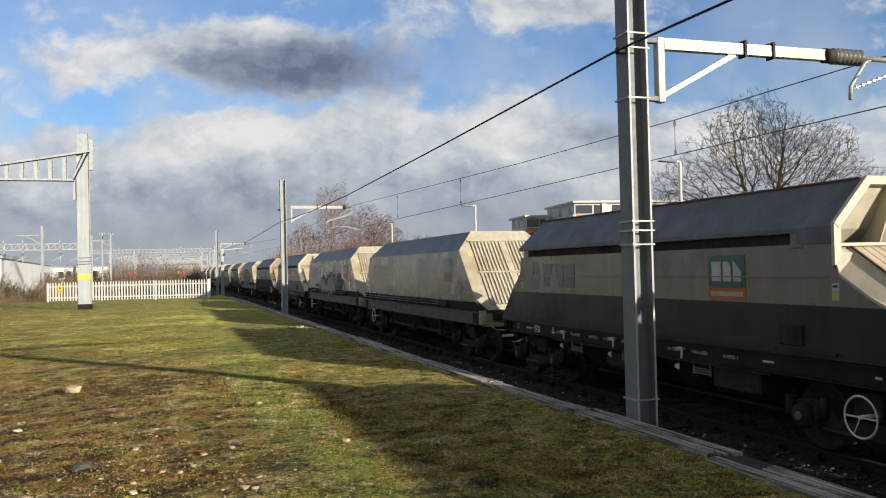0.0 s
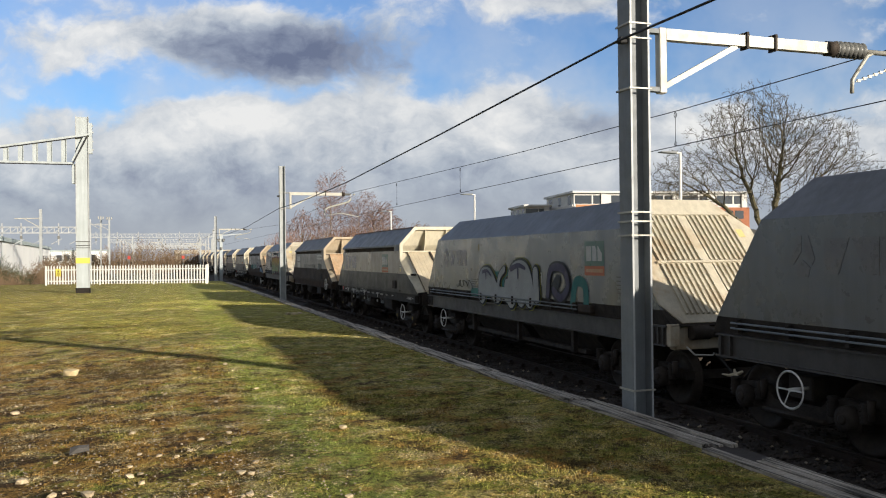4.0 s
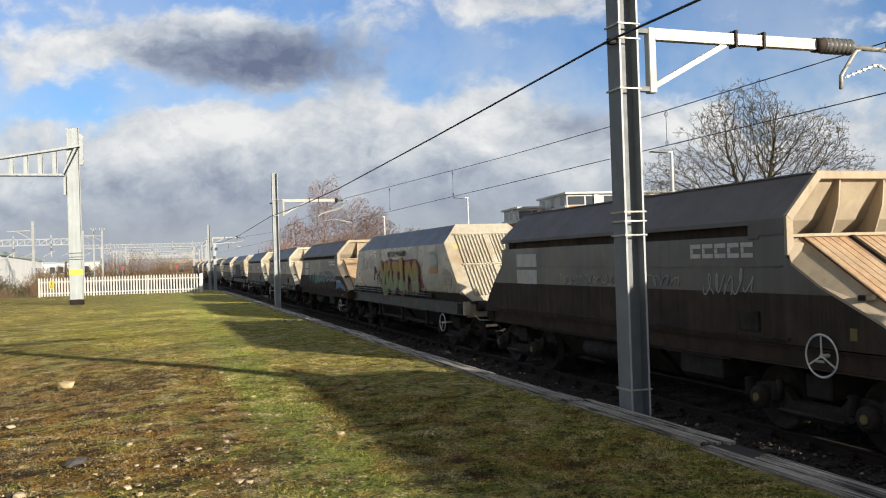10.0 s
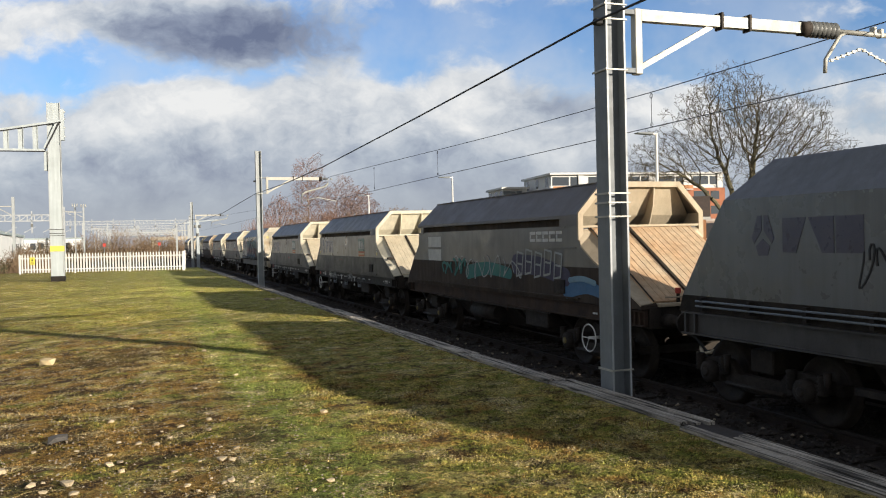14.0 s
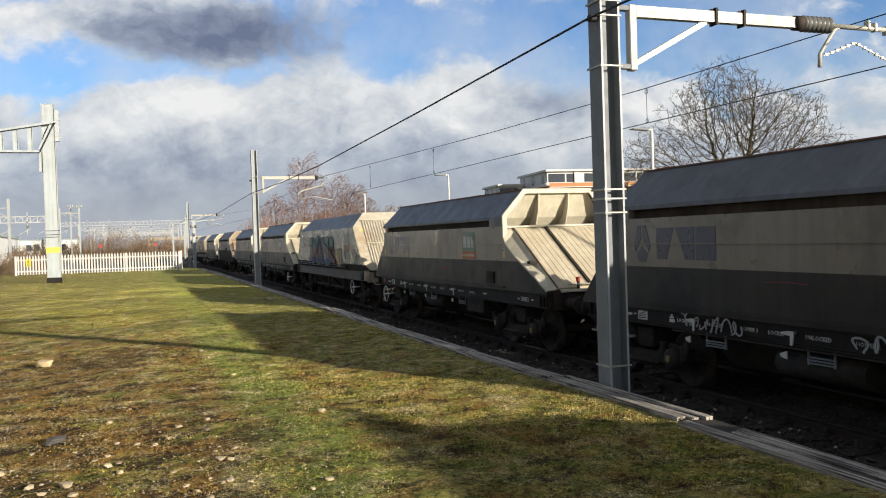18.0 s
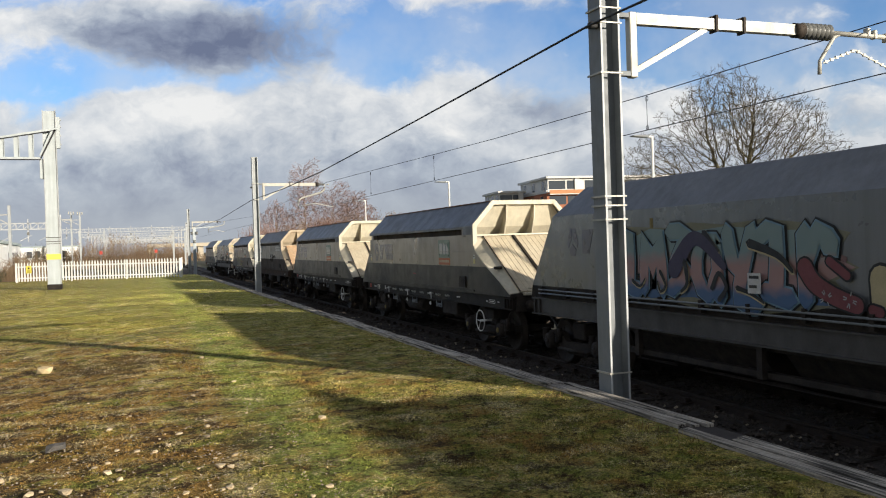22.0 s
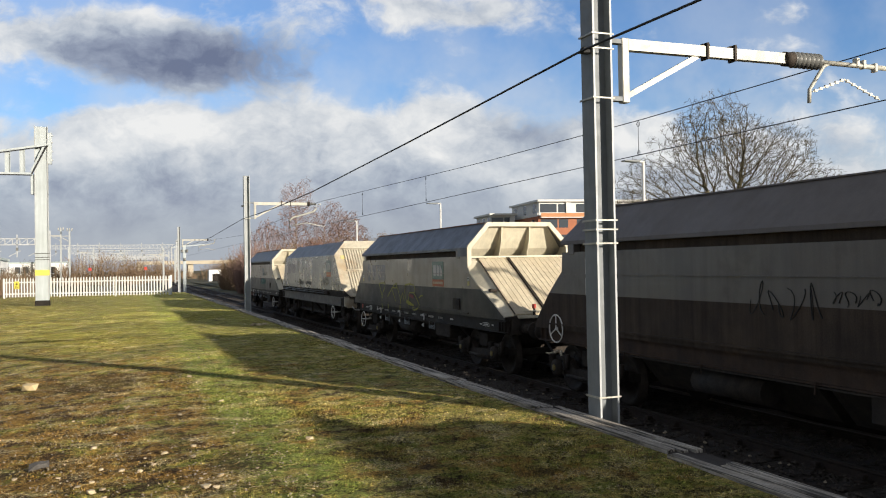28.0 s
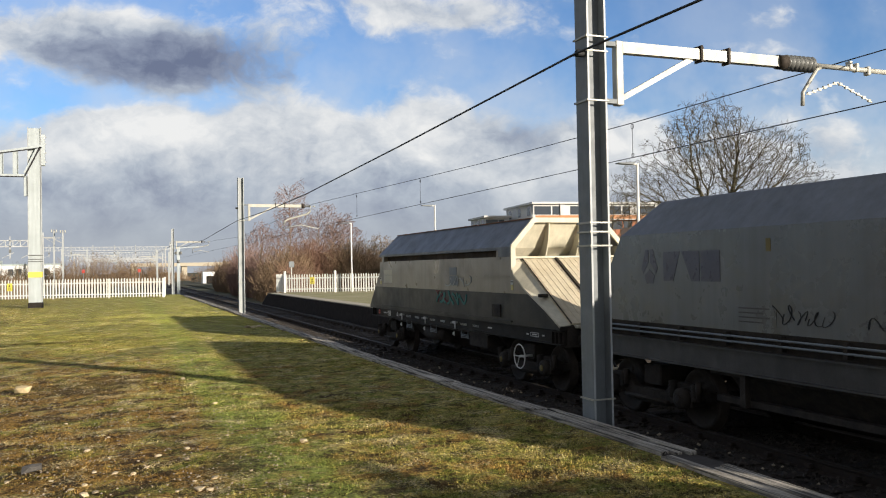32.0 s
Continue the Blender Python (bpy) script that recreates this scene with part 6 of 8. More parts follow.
def bogie(wagon, y, cap="yellow_dull"):
    """A two-axle cast-frame bogie; the wheelsets are pieces of their own."""
    b = empty("bogie", pose(0, y, 0), wagon)
    for s in (-1, 1):
        x = 1.0 * s
        bm = B()
        slab(bm, [(-1.22, 0.62), (-1.22, 0.46), (-0.70, 0.44), (-0.58, 0.34), (-0.35, 0.27), (0.35, 0.27), (0.58, 0.34), (0.70, 0.44), (1.22, 0.46), (1.22, 0.62), (0.80, 0.69), (0.56, 0.66), (0.40, 0.48), (-0.40, 0.48), (-0.56, 0.66), (-0.80, 0.69)], x - 0.06, x + 0.06, 0)
        bmesh.ops.bevel(bm, geom=bm.edges[:], offset=0.015, segments=1, affect="EDGES")
        part("side_frame", bm, M["grime"], b, "grimy cast side frame")
        for ya in (-0.9, 0.9):
            bm = B()
            lathe(bm, [(0.15, 0), (0.16, 0.05), (0.15, 0.14), (0.09, 0.16)], Matrix.Translation((x + 0.04 * s, ya, 0.47)) @ Matrix.Rotation(radians(90 * s), 4, "Y"), 14)
            box(bm, x - 0.1, x + 0.1, ya - 0.19, ya + 0.19, 0.36, 0.58)
            axlebox = part("axlebox", bm, M["grime"], b)
            bm = B()
            lathe(bm, [(0.06, 0), (0.06, 0.012), (0.04, 0.02)], Matrix.Translation((x + 0.20 * s, ya, 0.47)) @ Matrix.Rotation(radians(90 * s), 4, "Y"), 12)
            part("axle_cap", bm, M[cap], b, "dull yellow axle cap" if cap == "yellow_dull" else "grimy axle cap")
            for yo in (-0.26, 0.26):
                bm = B()
                prof = []
                for i in range(5):
                    prof += [(0.055, 0.05 * i), (0.078, 0.05 * i + 0.025)]
                lathe(bm, prof + [(0.055, 0.25)], Matrix.Translation((x - 0.085 * s * -1, ya + yo, 0.45)), 10)
                part("coil_spring", bm, M["grime"], b)
            bm = B()
            tube(bm, [(x + 0.10 * s, ya - 0.34, 0.50), (x + 0.10 * s, ya - 0.34, 0.74)], [0.035, 0.05], 8)
            part("damper", bm, M["wheel"], b)
    bm = B()
    box(bm, -1.0, 1.0, -0.22, 0.22, 0.55, 0.86, bevel=0.02)
    part("bolster", bm, M["grime"], b)
    for yy in (-1.27, 1.27):
        bm = B()
        box(bm, -0.95, 0.95, yy - 0.05, yy + 0.05, 0.45, 0.58)
        part("cross_tie", bm, M["grime"], b)
    bm = B()
    tube(bm, [(-1.12, -0.55, 0.36), (-1.12, 0.55, 0.36)], 0.03, 8)
    part("brake_rod", bm, M["wheel"], b)
    for ya in (-0.9, 0.9):
        bm = B()
        lathe(bm, [(0.08, -0.95), (0.08, 0.95)], Matrix.Rotation(radians(90), 4, "Y"), 10)
        for s in (-1, 1):
            m = Matrix.Translation((0.715 * s, 0, 0)) @ Matrix.Rotation(radians(90 * s), 4, "Y")
            lathe(bm, [(0.12, -0.07), (0.13, -0.03), (0.36, -0.02), (0.385, -0.04), (0.475, -0.045), (0.475, -0.015), (0.445, 0.0), (0.44, 0.075), (0.385, 0.085), (0.36, 0.05), (0.14, 0.03), (0.13, 0.09)], m, 32)
            for k in range(3):
                a = radians(120 * k)
                box(bm, 0.715 * s + 0.035 * s - 0.012, 0.715 * s + 0.035 * s + 0.012, 0.25 * math.cos(a) - 0.03, 0.25 * math.cos(a) + 0.03, 0.25 * math.sin(a) - 0.03, 0.25 * math.sin(a) + 0.03)
        w = part("wheelset", bm, M["wheel"], b, "dusty steel wheelset")
        w.matrix_basis = pose(0, ya, 0.44)
    return b


def hand_wheel(wagon, y, z, r=0.235, spokes=((0, 0.018), (180, 0.018), (-62, 0.010))):
    bm = B()
    ring_bar(bm, (-1.33, y, z), r, 0.014, "x", 28)
    for a, w in spokes:
        beam(bm, (-1.33, y, z), (-1.33, y + r * math.cos(radians(a)), z + r * math.sin(radians(a))), w)
    tube(bm, [(-1.34, y, z), (-1.05, y, z)], 0.025, 8)
    part("hand_wheel", bm, M["white"], wagon, "white-painted hand brake wheel")


def ends_gear(wagon, yf, yr, buffers=True, front="grime"):
    """Drawgear, hoses and headstocks at both ends."""
    for y, d in ((yf, -1), (yr, 1)):
        bm = B()
        box(bm, -1.15, 1.15, min(y, y - 0.16 * d), max(y, y - 0.16 * d), 0.92, 1.27, bevel=0.015)
        part("headstock", bm, M[front if d < 0 else "grime"], wagon)
        bm = B()
        tube(bm, [(0, y, 0.98), (0, y + 0.25 * d, 0.98), (0, y + 0.30 * d, 0.98), (0, y + 0.86 * d, 0.98)], [0.15, 0.15, 0.09, 0.085], 12)
        box(bm, -0.14, 0.14, min(y + 0.6 * d, y + 0.88 * d), max(y + 0.6 * d, y + 0.88 * d), 0.87, 1.1, bevel=0.03)
        part("coupler", bm, M["grime"], wagon, "black centre coupler")
        for x in (-0.88, 0.88) if buffers else ():
            bm = B()
            tube(bm, [(x, y, 1.06), (x, y + 0.26 * d, 1.06), (x, y + 0.27 * d, 1.06), (x, y + 0.52 * d, 1.06), (x, y + 0.53 * d, 1.06), (x, y + 0.57 * d, 1.06)], [0.10, 0.10, 0.07, 0.07, 0.17, 0.17], 14)
            part("buffer", bm, M["grime"], wagon)
        bm = B()
        tube(bm, [(-0.42, y, 0.85), (-0.42, y + 0.22 * d, 0.72), (-0.40, y + 0.5 * d, 0.50), (-0.36, y + 0.78 * d, 0.55)], 0.022, 8)
        part("air_hose", bm, M["rubber"], wagon)
        bm = B()
        tube(bm, [(-0.56, y + 0.36 * d, 0.57), (-0.52, y + 0.46 * d, 0.56), (-0.46, y + 0.58 * d, 0.59), (-0.42, y + 0.66 * d, 0.64)], [0.012, 0.022, 0.030, 0.018], 8)
        part("hose_coupling", bm, M["slope_cream"], wagon, "cream-coloured curved hose coupling")


def solebar(wagon, y0, y1, z0, z1, mat, x=1.22):
    """A channel along each side, its flanges outward, with stiffeners near the ends."""
    for s in (-1, 1):
        bm = B()
        slab(bm, [(s * (x - 0.06), z0), (s * (x + 0.05), z0), (s * (x + 0.05), z0 + 0.025), (s * x, z0 + 0.025), (s * x, z1 - 0.025), (s * (x + 0.05), z1 - 0.025), (s * (x + 0.05), z1), (s * (x - 0.06), z1)], y0, y1, 1)
        bar = part("solebar", bm, mat, wagon)
        for y in (y0 + 0.08, y0 + 0.22, y0 + 0.36, y1 - 0.1, y1 - 0.3):
            bm = B()
            xa, xb = sorted((s * (x + 0.001), s * (x + 0.045)))
            box(bm, xa, xb, y - 0.012, y + 0.012, z0 + 0.026, z1 - 0.026)
            part("stiffener", bm, mat, bar)


HALF, EAVE, TOP, TOP_X = 1.3, 2.80, 3.37, 0.78


def hooded_hopper(kind):
    """Aggregate hopper with an open ribbed hood and a sloping end sheet. y = 0 is the hood's face."""
    dark = kind in ("dark", "rust")
    wg = empty("hopper_wagon")
    up, low, roof = (M["dark"], M["dark_low"], M["roof_brown"]) if dark else (M["cream"], M["black_side"], M["roof"])
    rim = M["dusty_end"] if dark else M["cream_end"]
    slope = M["slope_rust"] if kind in ("dark", "rust") else M["slope_cream"]
    # body, above and below the paint line
    bm = B()
    nose = [(0.04, 2.60), (0.04, 2.34), (-0.06, 2.24), (-0.50, 1.97), (-0.72, 1.86)]
    slab(bm, nose + [(9.05, 1.86), (7.7, 2.60)], -HALF + 0.03, HALF - 0.03, 0)
    part("hopper_body", bm, up, wg)
    # the far sheet is shaped shorter at its unseen rear to let sunlight past
    for s in (-1, 1):
        bm = B()
        x0, x1 = sorted((s * HALF, s * (HALF - 0.032)))
        slab(bm, nose + ([(9.60, 1.86), (9.10, 2.26), (9.06, 2.60)] if s < 0 else [(8.9, 1.86), (8.3, 2.26), (8.3, 2.60)]), x0, x1, 0)
        part("upper_side", bm, up, wg, "dark grey side sheet" if dark else "grimy cream upper side sheet")
    bm = B()
    # the rear end sheet slopes down between the side sheets
    foot = [(-0.72, 1.86), (-1.38, 1.58), (-1.93, 1.30), (-1.93, 1.24)]
    slab(bm, foot + [(10.1, 1.20), (10.1, 1.26), (9.05, 1.86)], -HALF + 0.03, HALF - 0.03, 0)
    part("hopper_foot", bm, low, wg)
    for s in (-1, 1):
        bm = B()
        x0, x1 = sorted((s * (HALF - 0.002), s * (HALF - 0.034)))
        slab(bm, foot + ([(10.18, 1.20), (10.18, 1.28), (9.60, 1.86)] if s < 0 else [(9.7, 1.20), (9.6, 1.28), (8.9, 1.86)]), x0, x1, 0)
        part("lower_side", bm, low, wg, "brown-black lower side sheet" if dark else "black lower side sheet")
    # ribs that stand out of the lower side
    bm = B()
    for s in (-1, 1):
        x0, x1 = sorted((s * HALF, s * (HALF + 0.02)))
        box(bm, x0, x1, 0.1, 9.1 if s < 0 else 8.3, 2.20, 2.212)
    part("side_seam", bm, up, wg)
    # slot under the eaves, with posts; its dark colour adds the eaves' shade
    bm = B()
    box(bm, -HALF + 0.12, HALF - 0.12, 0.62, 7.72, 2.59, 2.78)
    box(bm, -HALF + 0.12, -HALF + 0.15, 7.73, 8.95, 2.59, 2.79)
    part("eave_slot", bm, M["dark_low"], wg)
    # thin roof and cheeks over the hood
    bm = B()
    edge = [(-HALF - 0.02, 2.60), (-HALF - 0.02, EAVE), (-TOP_X, TOP), (TOP_X, TOP), (HALF + 0.02, EAVE), (HALF + 0.02, 2.60)]
    inner = [(-HALF + 0.01, 2.60), (-HALF + 0.01, EAVE - 0.02), (-TOP_X + 0.01, TOP - 0.03), (TOP_X - 0.01, TOP - 0.03), (HALF - 0.01, EAVE - 0.02), (HALF - 0.01, 2.60)]
    for i in range(5):
        slab(bm, [edge[i], edge[i + 1], inner[i + 1], inner[i]], 0.04, 0.60, 1)
    part("hood_roof", bm, roof, wg)
    for y in (0.62, 8.75):
        for s in (-1, 1):
            bm = B()
            x0, x1 = sorted((s * (HALF - 0.125), s * (HALF + 0.01)))
            box(bm, x0, x1, y - 0.11, y + 0.11, 2.55, 2.79, bevel=0.012)
            if s < 0 or y < 1:
                part("eave_post", bm, up, wg)
            else:
                bm.free()
    # roof of two slopes and a flat top
    bm = B()
    prof = [(-HALF - 0.02, 2.74), (-HALF - 0.02, EAVE), (-TOP_X, TOP), (TOP_X, TOP), (HALF + 0.02, EAVE), (HALF + 0.02, 2.74)]
    back = (7.9, 7.9, 7.7, 7.7, 8.0, 8.0)
    solid(bm, [(x, 0.60, z) for x, z in prof] + [(x, y, z) for (x, z), y in zip(prof, back)],
          [(0, 1, 2, 3, 4, 5), (11, 10, 7, 6), (10, 9, 8, 7)] + [(i, i + 6, (i + 1) % 6 + 6, (i + 1) % 6) for i in range(6)])
    part("roof", bm, roof, wg, "slate-grey roof sheets")
    # the near board runs on past the rear, which is opened to pass sunlight
    bm = B()
    ring = [(-HALF - 0.02, 7.901, 2.74), (-HALF - 0.02, 9.08, 2.74), (-HALF - 0.02, 9.08, EAVE), (-TOP_X, 8.92, TOP), (-TOP_X, 7.701, TOP), (-HALF - 0.02, 7.901, EAVE)]
    solid(bm, ring + [(x + 0.03, y, z - 0.012) for x, y, z in ring], [(0, 1, 2, 5), (5, 2, 3, 4), (11, 8, 7, 6), (10, 9, 8, 11), (0, 6, 7, 1), (1, 7, 8, 2), (2, 8, 9, 3), (3, 9, 10, 4), (4, 10, 11, 5), (5, 11, 6, 0)])
    part("rear_board", bm, roof, wg)
    bm = B()
    for s in (-1, 1):
        beam(bm, (s * TOP_X, 0.1, TOP + 0.008), (s * TOP_X, 8.92 if s < 0 else 7.7, TOP + 0.008), 0.05, 0.02)
    part("roof_seam", bm, M["rust_line"] if kind in ("rusty_top", "cream") else roof, wg, "rust-edged roof seam" if kind in ("rusty_top", "cream") else "")
    # hood: frame, back sheet, cheeks and ribs
    hood = empty("hood", None, wg)
    bm = B()
    def bar(p, q, w, h):
        beam(bm, p, q, w, h, (0, 1, 0))
    bar((-TOP_X - 0.02, 0.0, TOP - 0.035), (TOP_X + 0.02, 0.0, TOP - 0.035), 0.10, 0.055)
    for s in (-1, 1):
        bar((s * (TOP_X - 0.005), 0.0, TOP - 0.015), (s * (HALF - 0.015), 0.0, EAVE), 0.10, 0.06)
        bar((s * (HALF - 0.025), 0.0, EAVE + 0.02), (s * (HALF - 0.025), 0.0, 2.34), 0.10, 0.05)
    part("hood_frame", bm, rim, hood, "dusty beige hood rim" if dark else "cream hood rim")
    bm = B()
    ring = [(-TOP_X + 0.02, 0.06, TOP - 0.05), (TOP_X - 0.02, 0.06, TOP - 0.05), (HALF - 0.04, 0.36, EAVE - 0.02), (HALF - 0.04, 0.56, 2.60), (-HALF + 0.04, 0.56, 2.60), (-HALF + 0.04, 0.36, EAVE - 0.02)]
    solid(bm, ring + [(x, y + 0.03, z) for x, y, z in ring], [(0, 1, 2, 5), (5, 2, 3, 4), (11, 8, 7, 6), (10, 9, 8, 11), (0, 6, 7, 1), (1, 7, 8, 2), (2, 8, 9, 3), (3, 9, 10, 4), (4, 10, 11, 5), (5, 11, 6, 0)])
    part("hood_back", bm, rim, hood, "sloping hood back")
    for s in (-1, 1):
        bm = B()
        slab(bm, [(0.04, EAVE), (0.04, 2.60), (0.56, 2.60), (0.36, EAVE)], s * (HALF - 0.02) - 0.008, s * (HALF - 0.02) + 0.008, 0)
        part("hood_cheek", bm, rim, hood)
    for x in (-0.42, 0.30):
        bm = B()
        slab(bm, [(0.02, TOP - 0.05), (0.08, TOP - 0.05), (0.38, EAVE), (0.57, 2.60), (0.20, 2.60), (0.06, 2.95)], x - 0.012, x + 0.012, 0)
        part("hood_rib", bm, rim, hood)
    bm = B()
    box(bm, -HALF + 0.05, HALF - 0.05, -0.02, 0.6, 2.562, 2.60)
    part("hood_sill", bm, rim, hood)
    # sloping sheet: outer margins, ribbed middle, slot and foot
    line = [(0.02, 2.52), (-0.06, 2.25), (-0.50, 1.985), (-1.38, 1.595), (-1.93, 1.315)]
    sheet = [(0.04, 2.545), (-1.90, 1.345)]
    for s in (-1, 1):
        bm = B()
        a, b = s * (HALF + 0.004), s * 1.06
        pts = [(a, y, z) for y, z in line] + [(b, 0.05, 2.535), (b, -0.07, 2.47), (b, -0.62, 2.13), (b, -1.42, 1.63), (b, -1.90, 1.335)]
        for i in range(4):
            v = [bm.verts.new(p) for p in (pts[i], pts[i + 1], pts[i + 6], pts[i + 5])]
            bm.faces.new(v)
        ext = bmesh.ops.extrude_face_region(bm, geom=bm.faces[:])
        bmesh.ops.translate(bm, verts=[g for g in ext["geom"] if isinstance(g, bmesh.types.BMVert)], vec=(0, 0.012, -0.03))
        part("slope_margin", bm, rim, wg, "plain margin of the end slope")
    bm = B()
    (ya, za), (yb, zb) = sheet
    beam(bm, (0, ya, za), (0, yb, zb), 2.14, 0.03, (0, 0.5, 0.8))
    nrm = Vector((0, -(za - zb), (ya - yb))).normalized()
    sheet_ob = part("slope_sheet", bm, slope, wg, "rust-stained ribbed end slope" if kind in ("dark", "rust") else "dusty cream ribbed end slope")
    for i in range(17):
        bm = B()
        x = -1.0 + i * 0.125
        o = nrm * 0.017
        beam(bm, (x, ya + o.y, za + o.z), (x, yb + o.y, zb + o.z), 0.018, 0.009, nrm)
        part("slope_rib", bm, slope, sheet_ob)
    bm = B()
    o = nrm * 0.03
    beam(bm, (-0.30, ya + o.y, za + o.z), (-0.30, yb + o.y, zb + o.z), 0.06, 0.05, nrm)
    part("slope_rail", bm, M["grime"], wg, "dark rail down the end slope")
    bm = B()
    o = nrm * 0.02
    beam(bm, (-1.055, ya + o.y, za + o.z), (-1.055, yb + o.y, zb + o.z), 0.022, 0.02, nrm)
    part("slope_seam", bm, M["grime"], wg, "dark seam beside the ribbed sheet")
    bm = B()
    box(bm, -1.26, -1.10, -1.14, -1.02, 1.81, 1.875, bevel=0.01)
    part("bracket", bm, M["grime"], wg)
    bm = B()
    box(bm, 1.0, 1.2, -1.2, -1.1, 1.92, 1.98, bevel=0.01)
    part("bracket", bm, M["chalk"], wg)
    bm = B()
    box(bm, -1.0, 1.0, -2.02, -1.88, 1.27, 1.33, bevel=0.01)
    tube(bm, [(-0.9, -2.0, 1.42), (0.9, -2.0, 1.42)], 0.015, 6)
    part("foot_ledge", bm, rim, wg)
    bm = B()
    box(bm, -0.64, -0.60, -1.96, -1.92, 1.33, 1.47)
    part("lamp_bracket", bm, [M["grime"]], wg)
    bm = B()
    box(bm, -0.65, -0.59, -1.975, -1.905, 1.47, 1.56)
    part("tail_lamp", bm, M["red"], wg, "small red lamp box")
    # underframe
    solebar(wg, -1.9, 10.12, 0.96, 1.22, M["rust_sill"] if dark else M["black"])
    for y0, y1 in ((1.3, 3.3), (3.5, 5.5), (5.7, 7.2)):
        bm = B()
        slab(bm, [(-1.0, 0.94), (1.0, 0.94), (0.55, 0.42), (-0.55, 0.42)], y0, y1, 1)
        part("discharge_door", bm, M["grime"], wg, "grimy discharge door")
    bm = B()
    box(bm, -1.0, 1.0, 1.2, 7.3, 0.95, 1.2)
    part("centre_sill", bm, M["grime"], wg)
    bm = B()
    box(bm, -1.2, -0.7, 1.5, 2.5, 0.62, 0.94, bevel=0.02)
    part("valve_box", bm, M["grime"], wg)
    bm = B()
    tube(bm, [(-1.02, 4.2, 0.72), (-1.02, 5.6, 0.72)], 0.17, 12)
    part("air_tank", bm, M["grime"], wg, "grimy air tank")
    bm = B()
    beam(bm, (-1.28, 1.2, 0.94), (-1.28, 7.6, 0.94), 0.02)
    part("release_rod", bm, M["grime"], wg)
    for i, y in enumerate((3.15, 5.2, 7.1)):
        bm = B()
        if dark:
            beam(bm, (-1.31, y, 0.98), (-1.31, y + 0.02, 0.86), 0.014)
            beam(bm, (-1.31, y - 0.02, 0.99), (-1.31, y + 0.06, 0.985), 0.018)
        else:
            slab(bm, [(y + 0.15, 1.125), (y + 0.04, 1.145), (y - 0.045, 1.14), (y - 0.05, 1.10), (y - 0.03, 0.97), (y + 0.01, 0.97), (y + 0.005, 1.085), (y + 0.15, 1.10)], -1.30, -1.285, 0)
            tube(bm, [(-1.29, y - 0.01, 1.115), (-1.22, y - 0.01, 1.115)], 0.02, 8)
        part("lever", bm, M["rust_sill"] if dark else M["chalk"], wg, "rusty release lever" if dark else "white-painted door lever")
        if dark:
            continue
        for words, dy in (("LOCKED", 0.46), ("UNLOCKED", -0.17), ("HOPPER %d" % (i + 1), -0.92)):
            written(wg, words, y + dy, 1.06, 0.075, M["chalk"], -1.226, "stencil", "small white stencilled word")
        bm = B()
        slab(bm, [(y + 0.22, 0.85), (y + 0.10, 0.89), (y + 0.10, 0.79), (y + 0.20, 0.81)], -1.27, -1.255, 0)
        part("pointer", bm, M["chalk"], wg, "white-painted pointer")
        bm = B()
        for j in range(3):
            tube(bm, [(-1.21, y - 0.18, 0.85 - 0.035 * j), (-1.21, y - 0.62, 0.85 - 0.035 * j)], 0.012, 6)
        for q in (-0.20, -0.60):
            box(bm, -1.22, -1.20, y + q - 0.012, y + q + 0.012, 0.76, 0.955)
        part("pull_handle", bm, M["galv"], wg, "worn steel pull handle")
    for a, w, z, h in ((-0.3, 0.16, 1.05, 0.03),) if dark else ((-0.45, 0.10, 1.07, 0.03), (-0.62, 0.34, 1.05, 0.012), (-0.62, 0.34, 1.12, 0.012), (-0.62, 0.012, 1.062, 0.058), (-0.95, 0.012, 1.062, 0.058), (-0.68, 0.22, 1.08, 0.025), (-1.1, 0.09, 1.08, 0.03), (1.4, 0.22, 1.08, 0.03), (9.02, 0.05, 1.07, 0.03), (8.95, 0.20, 1.07, 0.04), (8.70, 0.07, 1.09, 0.018), (7.75, 0.13, 1.04, 0.05), (7.74, 0.10, 1.10, 0.03), (7.71, 0.04, 1.13, 0.03)):
        bm = B()
        paint(bm, [(a, z), (a - w, z), (a - w, z + h), (a, z + h)], 0.004, -1.225)
        part("stencil", bm, M["chalk"], wg, "white stencilled mark")
    if not dark:
        plate = label_plate(wg, 8.58, 8.32, 1.02, 1.16, M["chalk"], "data_plate", "white plate with slanting black bars", side=-1.225)
        bm = B()
        for q in (0.0, 0.045, 0.09):
            paint(bm, [(8.55, 1.03 + q * 0.6), (8.36, 1.055 + q), (8.36, 1.07 + q), (8.55, 1.045 + q * 0.6)], 0.009, -1.225)
        tagged(part("print", bm, M["print"], plate), kind="stuff")
        for z in (1.04, 1.105):
            bm = B()
            paint(bm, [(9.52, z), (9.36, z), (9.36, z + 0.05), (9.52, z + 0.05)], 0.005, -1.225)
            part("marker", bm, M["red"], wg, "red painted bar")
    # folded step and access door in the lower side
    bm = B()
    box(bm, -1.33, -1.298, 0.55, 0.95, 1.36, 1.62, bevel=0.01)
    part("access_cover", bm, M["grime"], wg, "dark access cover")
    bm = B()
    beam(bm, (-1.325, 0.0, 1.30), (-1.325, 9.6, 1.30), 0.035, 0.03)
    part("edge_rail", bm, low, wg)
    bogie(wg, -0.1)
    bogie(wg, 8.75)
    ends_gear(wg, -1.95, 10.15)
    if dark:
        label_plate(wg, -0.95, -1.05, 1.36, 1.50, M["yellow_dull"], "warning_label", "small yellow warning label")
    for y in (0.06, 9.05) if not dark else ():
        label_plate(wg, y, y - 0.11, 1.93, 2.03, M["yellow_label"], "warning_label", "small yellow warning label")
